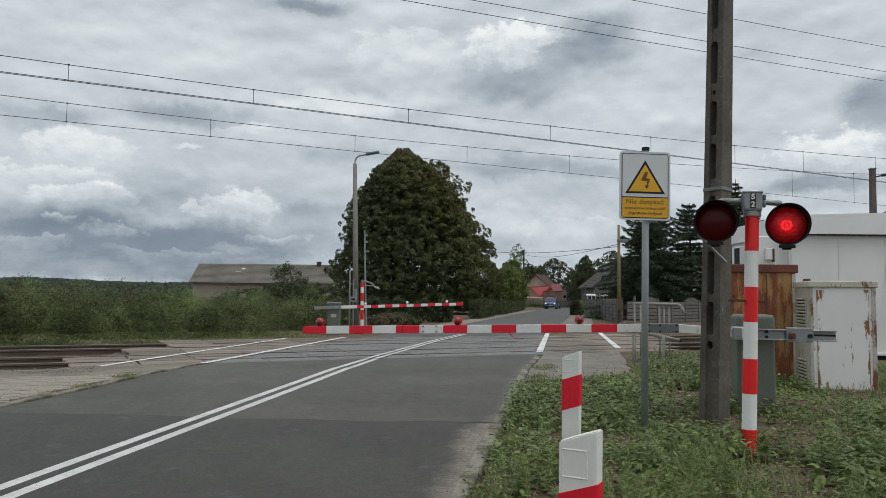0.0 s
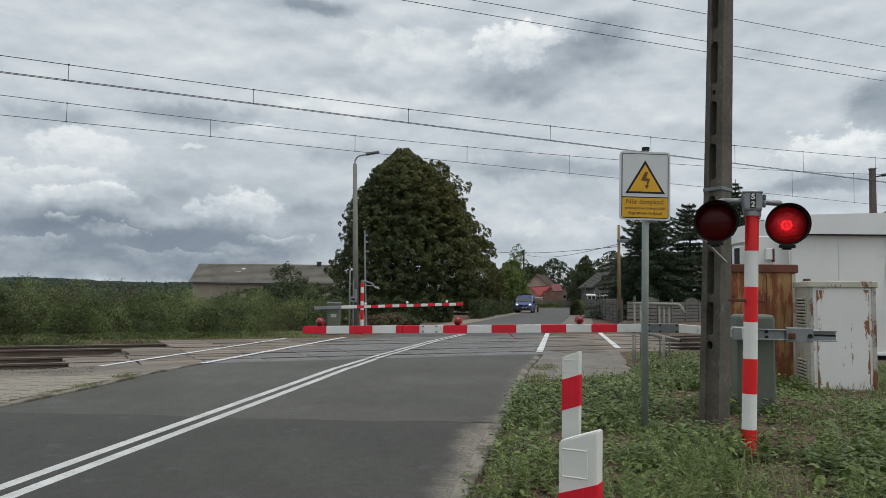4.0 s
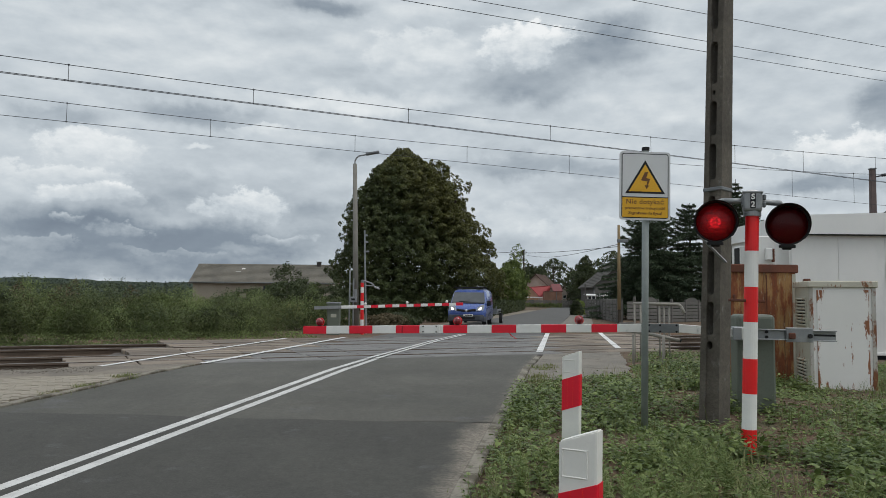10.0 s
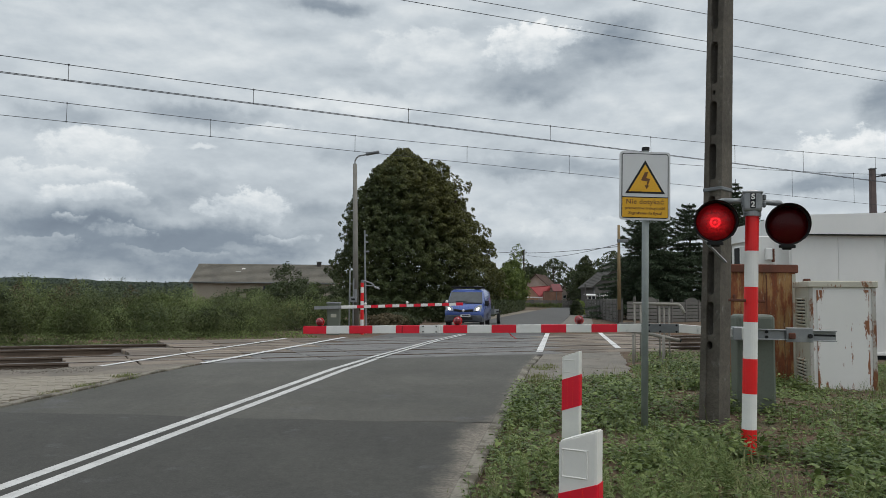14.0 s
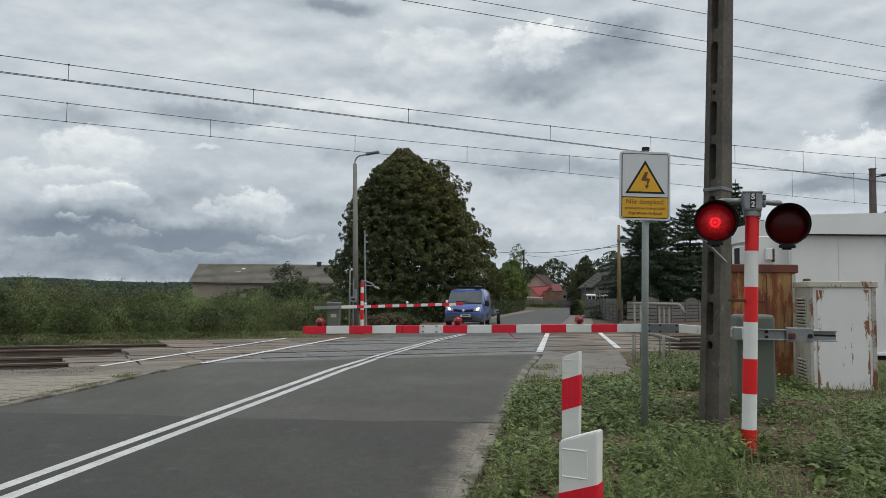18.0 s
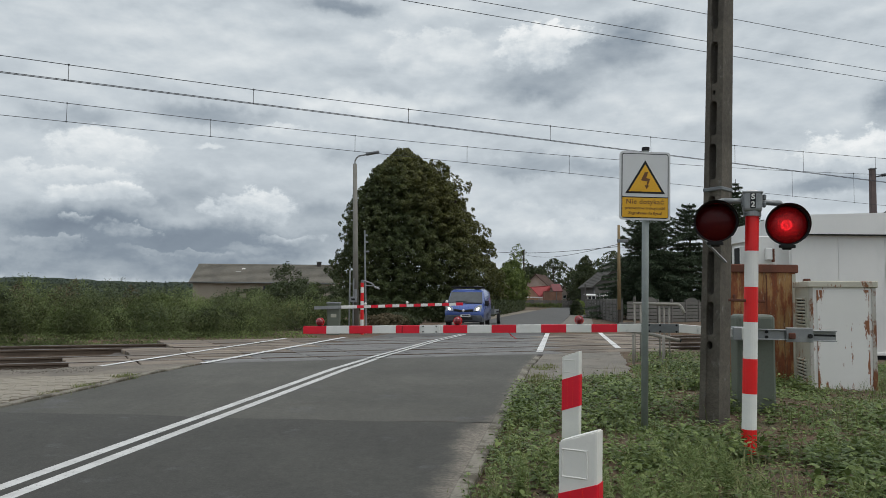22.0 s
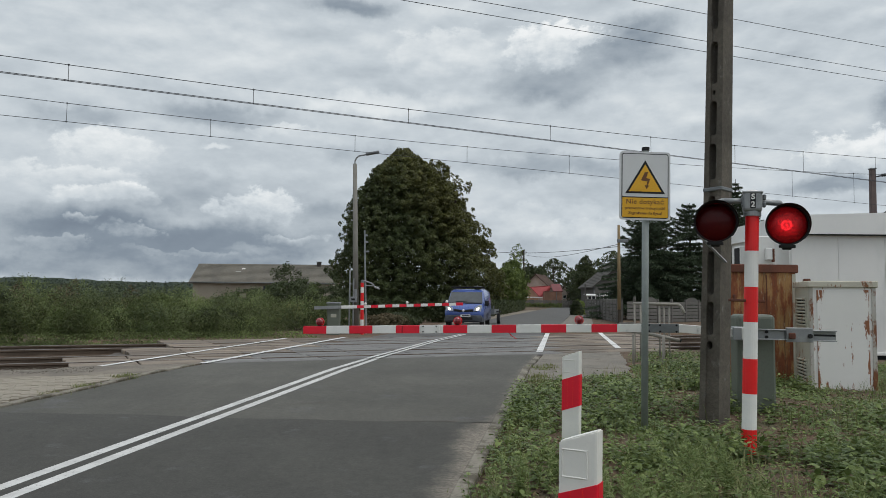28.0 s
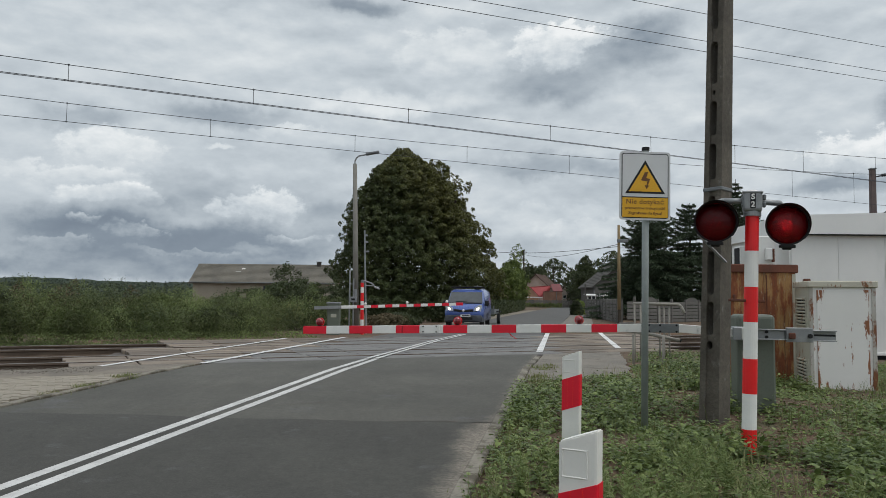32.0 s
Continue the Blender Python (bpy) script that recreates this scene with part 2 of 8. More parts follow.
M_brown_print = surface("brown_print", (0.16, 0.06, 0.012), (0.13, 0.05, 0.01), 0.5, broad=4, fine=90, bump=0.0)
M_sign_pole = surface("grey_green_pole", (0.29, 0.325, 0.31), (0.24, 0.27, 0.26), 0.5, 0.1, broad=4, fine=60, bump=0.08, dirt=(0.13, 0.14, 0.12), dirt_at=(0.56, 0.72), dirt_scale=6)
M_sign_white = surface("white_film", (0.68, 0.69, 0.69), (0.63, 0.64, 0.64), 0.4, broad=3, fine=90, bump=0.02)

M_leaf_weed = foliage("weed_leaf", ((0.14, 0.192, 0.058), (0.09, 0.13, 0.041), (0.245, 0.31, 0.1)), 0.38, 1.2)
M_feather = foliage("feathery_leaf", ((0.19, 0.25, 0.085), (0.135, 0.185, 0.06), (0.27, 0.3, 0.125)), 0.6, 1.5)
M_litter = foliage("dry_litter", ((0.17, 0.12, 0.07), (0.11, 0.08, 0.05), (0.24, 0.18, 0.1)), 0.85, 1.5, 0.05)
M_path = surface("worn_path", (0.24, 0.215, 0.18), (0.18, 0.165, 0.14), 0.95, broad=1.3, fine=25, bump=0.8, dist=0.01, dirt=(0.13, 0.115, 0.085), dirt_at=(0.52, 0.68), dirt_scale=2.2)
M_leaf_grass = foliage("dry_grass", ((0.19, 0.22, 0.085), (0.28, 0.26, 0.13), (0.15, 0.2, 0.065)), 0.7, 1.0)
M_weed_top = foliage("weed_top_leaf", ((0.186, 0.234, 0.083), (0.132, 0.173, 0.067), (0.21, 0.252, 0.098)), 0.6, 0.3, 0.42, clump=0.9)
M_leaf_crop = foliage("crop_leaf", ((0.125, 0.148, 0.058), (0.08, 0.108, 0.052), (0.15, 0.172, 0.076)), 0.6, 0.35, 0.42, clump=0.9)
M_leaf_tree = foliage("broad_leaf", ((0.058, 0.079, 0.029), (0.076, 0.09, 0.03), (0.07, 0.088, 0.032)), 0.5, 0.28, clump=1.9, lit_yellow=(0.15, 0.135, 0.034))
M_leaf_mid = foliage("roadside_leaf", ((0.15, 0.195, 0.052), (0.1, 0.135, 0.039), (0.172, 0.217, 0.06)), 0.55, 0.5, 0.4, clump=1.2)
M_field = foliage("field_grass", ((0.21, 0.22, 0.085), (0.16, 0.185, 0.07), (0.25, 0.245, 0.1)), 0.7, 0.05)
M_leaf_light = foliage("light_leaf", ((0.21, 0.275, 0.06), (0.14, 0.19, 0.05), (0.23, 0.29, 0.08)), 0.55, 0.5)
M_leaf_dark = foliage("dark_leaf", ((0.062, 0.08, 0.034), (0.085, 0.102, 0.042), (0.05, 0.066, 0.028)), 0.55, 0.4, clump=1.0)
M_leaf_dry = foliage("dry_brush", ((0.13, 0.105, 0.06), (0.09, 0.08, 0.045), (0.17, 0.13, 0.075)), 0.8, 1.0, 0.1)
M_needle = foliage("spruce_needle", ((0.062, 0.09, 0.05), (0.046, 0.068, 0.038), (0.084, 0.112, 0.06)), 0.6, 0.6, 0.15)
M_woods = foliage("far_woods", ((0.085, 0.11, 0.08), (0.11, 0.13, 0.085), (0.075, 0.1, 0.08)), 0.8, 0.03, 0.2)


# ---- mesh helpers ----
def link_mesh(name, bm, material, parent=None, smooth=False):
    me = bpy.data.meshes.new(name)
    bm.to_mesh(me)
    bm.free()
    for m in material if isinstance(material, (list, tuple)) else (material,):
        me.materials.append(m)
    if smooth:
        me.polygons.foreach_set("use_smooth", [True] * len(me.polygons))
    ob = new(name, me)
    ob.parent = parent
    return ob


def part(name, bm, material, parent, label="", smooth=False):
    ob = link_mesh(name, bm, material, parent, smooth)
    if label:
        tagged(ob, label)
    return ob


def base(name, m, label, category, group="", kind=""):
    ob = new(name)
    ob.empty_display_size = 0.1
    ob.matrix_basis = m
    return tagged(ob, label, category, group, kind)


def box(c, s, bev=0.0, bm=None, rot=None, seg=1, taper=1.0):
    """A box of size s round c, its edges rounded; taper scales the top."""
    own = bmesh.new()
    bmesh.ops.create_cube(own, size=1.0)
    for v in own.verts:
        k = taper if v.co.z > 0 else 1.0
        v.co = Vector((v.co.x * s[0] * k, v.co.y * s[1] * k, v.co.z * s[2]))
    if bev:
        bmesh.ops.bevel(own, geom=own.edges[:], offset=bev, segments=seg, affect="EDGES", profile=0.5)
    m = Matrix.Translation(c) @ (rot or Matrix())
    bmesh.ops.transform(own, matrix=m, verts=own.verts)
    return merge(bm, own)


def merge(bm, own):
    if bm is None:
        return own
    me = bpy.data.meshes.new("tmp")
    own.to_mesh(me)
    own.free()
    bm.from_mesh(me)
    bpy.data.meshes.remove(me)
    return bm


def rod(p, q, r, r2=None, bm=None, seg=12, caps=True):
    p, q = Vector(p), Vector(q)
    own = bmesh.new()
    bmesh.ops.create_cone(own, cap_ends=caps, segments=seg, radius1=r, radius2=r if r2 is None else r2, depth=(q - p).length)
    turn = (q - p).to_track_quat("Z", "Y").to_matrix().to_4x4()
    bmesh.ops.transform(own, matrix=Matrix.Translation((p + q) / 2) @ turn, verts=own.verts)
    return merge(bm, own)


def ball(c, r, bm=None, u=16, v=10, squash=(1, 1, 1)):
    own = bmesh.new()
    bmesh.ops.create_uvsphere(own, u_segments=u, v_segments=v, radius=r)
    bmesh.ops.transform(own, matrix=Matrix.Translation(c) @ Matrix.Diagonal((*squash, 1)), verts=own.verts)
    return merge(bm, own)


def lathe(profile, bm=None, seg=24, m=Matrix()):
    """Turns (radius, height) pairs about z."""
    own = bmesh.new()
    rings = []
    for r, z in profile:
        rings.append([own.verts.new((r * math.cos(a), r * math.sin(a), z)) for a in (2 * math.pi * i / seg for i in range(seg))])
    for a, b in zip(rings, rings[1:]):
        for i in range(seg):
            own.faces.new((a[i], a[(i + 1) % seg], b[(i + 1) % seg], b[i]))
    bmesh.ops.transform(own, matrix=m, verts=own.verts)
    return merge(bm, own)


def tube(points, r, bm=None, seg=8):
    """A bent tube through the points, with round caps on its joints."""
    own = bm or bmesh.new()
    for p, q in zip(points, points[1:]):
        rod(p, q, r, bm=own, seg=seg)
    for p in points[1:-1]:
        ball(p, r * 1.01, own, 8, 6)
    return own


def prism(outline, depth, bm=None, m=Matrix(), bev=0.0):
    """An outline in x, z pulled along y."""
    own = bmesh.new()
    a = [own.verts.new((x, -depth / 2, z)) for x, z in outline]
    b = [own.verts.new((x, depth / 2, z)) for x, z in outline]
    n = len(a)
    own.faces.new(a)
    own.faces.new(b[::-1])
    for i in range(n):
        own.faces.new((a[i], b[i], b[(i + 1) % n], a[(i + 1) % n]))
    bmesh.ops.recalc_face_normals(own, faces=own.faces[:])
    if bev:
        bmesh.ops.bevel(own, geom=own.edges[:], offset=bev, segments=2, affect="EDGES", profile=0.5)
    bmesh.ops.transform(own, matrix=m, verts=own.verts)
    return merge(bm, own)


def raw_mesh(name, verts, faces, material, parent=None, smooth=False):
    me = bpy.data.meshes.new(name)
    me.from_pydata(verts, [], faces)
    for m in material if isinstance(material, (list, tuple)) else (material,):
        me.materials.append(m)
    if smooth:
        me.polygons.foreach_set("use_smooth", [True] * len(me.polygons))
    ob = new(name, me)
    ob.parent = parent
    return ob


def leaf_mesh(name, at, size, material, parent=None, rng=None, long=1.6, up=0.3, droop=None, aim=None, facing=None, oval=False):
    """Many small bent leaves (two halves folded on the midrib) at the points, at any turn or facing about a given way."""
    rng = rng or np.random.default_rng(1)
    at = np.asarray(at, float)
    k = len(at)
    nrm = rng.normal(size=(k, 3))
    if facing is not None:
        nrm = 0.95 * nrm + 1.5 * np.asarray(facing, float)
    nrm[:, 2] += up
    nrm /= np.linalg.norm(nrm, axis=1)[:, None]
    d = rng.normal(size=(k, 3))
    if aim is not None:
        d = np.asarray(aim, float) + 0.12 * d
    elif droop is not None:
        d[:, 2] -= droop
    d -= nrm * np.sum(d * nrm, axis=1)[:, None]
    d /= np.linalg.norm(d, axis=1)[:, None]
    side = np.cross(nrm, d)
    s = (np.asarray(size) * rng.uniform(0.65, 1.35, k))[:, None]
    tip, root, mid = at + d * s * long / 2, at - d * s * long / 2, at - nrm * s * 0.12
    if oval:
        # broad near the stalk, curling down towards the tip
        low, high = at - d * s * long * 0.22 - nrm * s * 0.06, at + d * s * long * 0.18 - nrm * s * 0.08
        tip = tip - nrm * s * 0.22
        v = np.stack([root, low + side * s * 0.44, high + side * s * 0.33, tip, high - side * s * 0.33, low - side * s * 0.44, at + nrm * s * 0.05], 1).reshape(-1, 3)
        i = np.arange(k)[:, None] * 7
        f = np.concatenate([i + [6, a, b] for a, b in ((0, 1), (1, 2), (2, 3), (3, 4), (4, 5), (5, 0))], 1).reshape(-1, 3)
    else:
        v = np.stack([root, mid + side * s * 0.42, tip, mid - side * s * 0.42], 1).reshape(-1, 3)
        i = np.arange(k)[:, None] * 4
        f = np.concatenate([i + [0, 1, 2], i + [0, 2, 3]], 1).reshape(-1, 3)
    me = bpy.data.meshes.new(name)
    me.vertices.add(len(v))
    me.vertices.foreach_set("co", v.ravel())
    me.loops.add(f.size)
    me.loops.foreach_set("vertex_index", f.ravel().astype(np.int32))
    me.polygons.add(len(f))
    me.polygons.foreach_set("loop_start", np.arange(0, f.size, 3, dtype=np.int32))
    me.polygons.foreach_set("loop_total", np.full(len(f), 3, dtype=np.int32))
    me.update()
    me.validate()
    me.materials.append(material)
    ob = new(name, me)
    ob.parent = parent
    return ob


# ---- the plan: one road, two tracks that cross it aslant ----
TRACK = radians(63.24)
U2, N2 = (math.sin(TRACK), math.cos(TRACK)), (-math.cos(TRACK), math.sin(TRACK))
NEAR_TRACK, FAR_TRACK, RAIL_TOP = 16.607, 20.607, 0.17


def across(x, y):
    return x * N2[0] + y * N2[1]


def on_track(n, u, z=0.0):
    """The place at n metres across the tracks and u along them."""
    return Vector((n * N2[0] + u * U2[0], n * N2[1] + u * U2[1], z))


def step(a, b, v):
    t = min(1.0, max(0.0, (v - a) / (b - a)))
    return t * t * (3 - 2 * t)


def centre_x(y):
    """The road's middle line."""
    return -3.86 + 0.15 * y if y < 14 else -1.76 + 0.192 * (y - 14) - 0.00003 * (y - 14) ** 2


def right_x(y):
    return centre_x(y) + (3.05 + 0.014 * y if y < 16 else 3.27 if y < 24 else 2.75)


def left_x(y):
    return centre_x(y) - (2.68 if y < 12 else 2.75 if y < 28 else 2.7)


def level(x, y):
    """Height of the made ground: it rises to the tracks and falls away beyond."""
    n = across(x, y)
    ramp_up = min(0.15, max(-0.06, -0.06 + 0.015 * y))
    if n < 15:
        return ramp_up + (0.15 - ramp_up) * step(11.5, 15, n)
    return 0.15 * (1 - step(24, 34, n))


# ---- sky: a cloud sheet that drifts, far off ----
def cloud_material():
    m, n, l = tree_of("cloud_sheet")
    nt = m.node_tree
    tc = n.new("ShaderNodeTexCoord")
    sep = n.new("ShaderNodeSeparateXYZ")
    l.new(tc.outputs["Object"], sep.inputs[0])
    X, Y, Z = sep.outputs
    flat = maths(nt, "SQRT", maths(nt, "ADD", maths(nt, "MULTIPLY", X, X), maths(nt, "MULTIPLY", Y, Y)))
    az = maths(nt, "ARCTAN2", X, Y)
    el = maths(nt, "DIVIDE", Z, flat)
    low = maths(nt, "ADD", maths(nt, "MAXIMUM", el, -0.02), 0.26)
    # the sheet is seen aslant: its pattern closes up towards the horizon
    plane = n.new("ShaderNodeCombineXYZ")
    l.new(maths(nt, "DIVIDE", maths(nt, "SINE", az), low), plane.inputs[0])
    l.new(maths(nt, "DIVIDE", maths(nt, "COSINE", az), low), plane.inputs[1])
    big = noise_tex(nt, plane.outputs[0], 1.5, 3, 0.5)
    mid = noise_tex(nt, plane.outputs[0], 4.2, 8, 0.6)
    ang = n.new("ShaderNodeCombineXYZ")
    l.new(az, ang.inputs[0])
    l.new(el, ang.inputs[1])
    warp = n.new("ShaderNodeTexNoise")
    warp.inputs["Scale"].default_value, warp.inputs["Detail"].default_value, warp.inputs["Roughness"].default_value = 16, 7, 0.62
    l.new(ang.outputs[0], warp.inputs["Vector"])
    wv = n.new("ShaderNodeVectorMath")
    wv.operation = "MULTIPLY_ADD"
    l.new(warp.outputs["Color"], wv.inputs[0])
    wv.inputs[1].default_value = (0.07, 0.055, 0.0)
    l.new(ang.outputs[0], wv.inputs[2])
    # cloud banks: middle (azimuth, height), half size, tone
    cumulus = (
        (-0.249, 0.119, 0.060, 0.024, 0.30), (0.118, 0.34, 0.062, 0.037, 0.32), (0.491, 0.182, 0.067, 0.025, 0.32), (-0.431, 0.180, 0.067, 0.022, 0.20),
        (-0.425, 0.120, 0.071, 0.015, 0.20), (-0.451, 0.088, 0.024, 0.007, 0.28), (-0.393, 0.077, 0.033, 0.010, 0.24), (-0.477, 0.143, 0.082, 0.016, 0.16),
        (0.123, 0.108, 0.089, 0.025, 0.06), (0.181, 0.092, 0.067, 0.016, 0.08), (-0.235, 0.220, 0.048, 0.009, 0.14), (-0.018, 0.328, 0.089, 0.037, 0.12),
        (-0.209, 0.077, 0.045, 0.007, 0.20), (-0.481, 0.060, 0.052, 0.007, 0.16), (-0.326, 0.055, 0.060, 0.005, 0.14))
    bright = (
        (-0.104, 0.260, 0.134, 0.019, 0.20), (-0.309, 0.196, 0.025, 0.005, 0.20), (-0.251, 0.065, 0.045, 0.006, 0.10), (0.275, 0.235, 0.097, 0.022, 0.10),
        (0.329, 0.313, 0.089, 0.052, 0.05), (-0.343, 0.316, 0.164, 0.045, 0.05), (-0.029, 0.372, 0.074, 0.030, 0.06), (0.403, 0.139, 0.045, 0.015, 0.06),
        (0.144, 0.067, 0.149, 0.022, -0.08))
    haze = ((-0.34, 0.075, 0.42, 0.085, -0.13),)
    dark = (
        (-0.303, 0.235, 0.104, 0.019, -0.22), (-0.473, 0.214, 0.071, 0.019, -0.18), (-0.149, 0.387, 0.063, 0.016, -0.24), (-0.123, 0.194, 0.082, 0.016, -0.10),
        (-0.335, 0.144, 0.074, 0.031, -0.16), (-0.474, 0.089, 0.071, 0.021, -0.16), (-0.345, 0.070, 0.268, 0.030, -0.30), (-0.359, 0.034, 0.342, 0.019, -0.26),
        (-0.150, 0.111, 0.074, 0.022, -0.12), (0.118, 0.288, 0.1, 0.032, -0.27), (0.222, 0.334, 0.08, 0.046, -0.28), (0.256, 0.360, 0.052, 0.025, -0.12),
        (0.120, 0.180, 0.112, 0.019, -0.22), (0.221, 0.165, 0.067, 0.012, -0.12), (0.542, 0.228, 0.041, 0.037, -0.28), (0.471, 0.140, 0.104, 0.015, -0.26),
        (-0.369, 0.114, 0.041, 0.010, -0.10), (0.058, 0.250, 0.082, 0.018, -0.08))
    tone = maths(nt, "MULTIPLY_ADD", big, 0.14, 0.6)
    tone = maths(nt, "ADD", tone, maths(nt, "MULTIPLY_ADD", mid, 0.1, -0.05))
    # billows: lit on their upper edges
    def billow(lift, size, rise):
        v = n.new("ShaderNodeCombineXYZ")
        l.new(az, v.inputs[0])
        l.new(maths(nt, "MULTIPLY", maths(nt, "ADD", el, lift), rise), v.inputs[1])
        return noise_tex(nt, v.outputs[0], size, 9, 0.55)
    puff, above = billow(0.0, 6.0, 2.0), billow(0.014, 6.0, 2.0)
    tone = maths(nt, "ADD", tone, maths(nt, "MULTIPLY_ADD", puff, 0.26, -0.125))
    tone = maths(nt, "ADD", tone, maths(nt, "MULTIPLY", maths(nt, "SUBTRACT", puff, above), 0.65))
    edge_v = n.new("ShaderNodeVectorMath")
    edge_v.operation = "MULTIPLY"
    l.new(ang.outputs[0], edge_v.inputs[0])
    edge_v.inputs[1].default_value = (1, 1.35, 1)
    heap = maths(nt, "MULTIPLY_ADD", noise_tex(nt, edge_v.outputs[0], 24, 9, 0.63), 2.5, -1.25)
    folds = noise_tex(nt, edge_v.outputs[0], 55, 7, 0.6)
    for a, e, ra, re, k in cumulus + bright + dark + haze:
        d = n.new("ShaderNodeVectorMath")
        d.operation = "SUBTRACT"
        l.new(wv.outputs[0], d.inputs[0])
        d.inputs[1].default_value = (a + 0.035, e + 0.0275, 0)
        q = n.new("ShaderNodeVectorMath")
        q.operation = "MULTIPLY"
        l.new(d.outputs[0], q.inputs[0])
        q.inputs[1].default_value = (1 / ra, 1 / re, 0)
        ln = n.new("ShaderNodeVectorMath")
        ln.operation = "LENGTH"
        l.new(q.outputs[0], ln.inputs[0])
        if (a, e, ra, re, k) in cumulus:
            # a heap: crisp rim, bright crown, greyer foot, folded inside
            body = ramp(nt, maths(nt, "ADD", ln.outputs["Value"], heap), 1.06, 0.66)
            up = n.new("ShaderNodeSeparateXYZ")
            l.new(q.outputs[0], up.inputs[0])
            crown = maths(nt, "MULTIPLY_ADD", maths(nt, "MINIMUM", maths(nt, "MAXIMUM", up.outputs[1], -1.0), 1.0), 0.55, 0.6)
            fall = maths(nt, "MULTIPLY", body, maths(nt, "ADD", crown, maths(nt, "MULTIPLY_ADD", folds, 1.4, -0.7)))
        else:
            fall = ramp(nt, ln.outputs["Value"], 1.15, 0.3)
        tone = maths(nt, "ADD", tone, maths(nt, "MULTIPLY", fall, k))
    cr = n.new("ShaderNodeValToRGB")
    stops = ((0.0, (0.165, 0.205, 0.26)), (0.28, (0.238, 0.288, 0.345)), (0.5, (0.405, 0.46, 0.51)), (0.68, (0.556, 0.613, 0.658)), (0.85, (0.715, 0.76, 0.785)), (1.0, (0.86, 0.885, 0.895)))
    els = cr.color_ramp.elements
    while len(els) < len(stops):
        els.new(0.5)
    for e, (p, c) in zip(els, stops):
        e.position, e.color = p, rgb(c)
    l.new(tone, cr.inputs[0])
    em = put(nt, "ShaderNodeEmission", Strength=1.0)
    l.new(cr.outputs[0], em.inputs[0])
    o = n.new("ShaderNodeOutputMaterial")
    l.new(em.outputs[0], o.inputs[0])
    return m


def cloud_sheet():
    """A flat vault, open overhead, from just under the horizon up."""
    R, H = 4300.0, 620.0
    verts, faces, seg = [], [], 96
    lat = [-0.02, 0.0, 0.03, 0.07, 0.12, 0.18, 0.26, 0.36, 0.48, 0.62, 0.78, 0.95, 1.1, 1.22, 1.33, 1.43]
    for a in lat:
        for i in range(seg):
            t = 2 * math.pi * i / seg
            verts.append((R * math.cos(a) * math.cos(t), R * math.cos(a) * math.sin(t), H * math.sin(a)))
    for j in range(len(lat) - 1):
        for i in range(seg):
            faces.append((j * seg + i, j * seg + (i + 1) % seg, (j + 1) * seg + (i + 1) % seg, (j + 1) * seg + i))
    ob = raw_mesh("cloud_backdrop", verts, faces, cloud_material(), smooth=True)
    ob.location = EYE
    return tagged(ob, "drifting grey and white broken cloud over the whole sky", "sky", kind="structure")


CLOUDS = cloud_sheet()


# ---- ground ----
def spread(lo, hi, stepsize, far):
    out, v, s = [], hi, stepsize
    inner = list(np.arange(lo, hi, stepsize))
    while v < far:
        out.append(v)
        s *= 1.35
        v += s
    out.append(far)
    left, v, s = [], lo, stepsize
    while v > -far:
        s *= 1.35
        v -= s
        left.append(max(v, -far))
    return left[::-1] + inner + out


def ground_height(x, y):
    z = level(x, y)
    n = across(x, y)
    lx, rx = left_x(max(0, y)), right_x(max(0, y))
    if 15.25 < n < 23.4 and -60 < x < 60:
        z = -0.12 if n < 22.6 else -0.1
        return z
    inside = step(lx - 0.25, lx + 0.05, x) * (1 - step(rx - 0.05, rx + 0.2, x))
    z -= 0.05 * inside + 0.015
    if x > rx and n < 15:
        path = step(10.0, 10.6, n) * (1 - step(2.0, 2.5, x - rx))
        z += (0.03 * step(0.3, 0.8, x - rx) + 0.03 * noise.noise((x * 0.9, y * 0.9, 0)) * step(0.4, 1.0, x - rx)) * (1 - path)
        z -= 0.05 * math.exp(-((x - 2.7) ** 2 + (y - 6.6) ** 2) / 0.6)
        z -= 0.08 * math.exp(-((x - 2.5) ** 2 + (y - 8.2) ** 2) / 0.5)
        z += 0.05 * step(3.2, 4.2, x) * (1 - step(9, 13, y))
        z -= 0.07 * step(4.4, 5.2, x) * step(9.4, 10.6, y)
    if n > 14.0 and x < lx and x * U2[0] + y * U2[1] < 0.3:
        z -= 0.17 * step(13.4, 14.6, n)
    if n > 30 and y > 30:
        z += 0.02
    return z


def ground():
    xs, ys = spread(-14, 13, 0.24, 4600), spread(1.5, 34, 0.24, 4600)
    verts = [(x, y, ground_height(x, y)) for y in ys for x in xs]
    w = len(xs)
    faces = [(j * w + i, j * w + i + 1, (j + 1) * w + i + 1, (j + 1) * w + i) for j in range(len(ys) - 1) for i in range(w - 1)]
    ob = raw_mesh("ground", verts, faces, M_soil, smooth=True)
    tagged(ob, "brown soil with patches of low green growth", "ground", kind="structure")


ground()


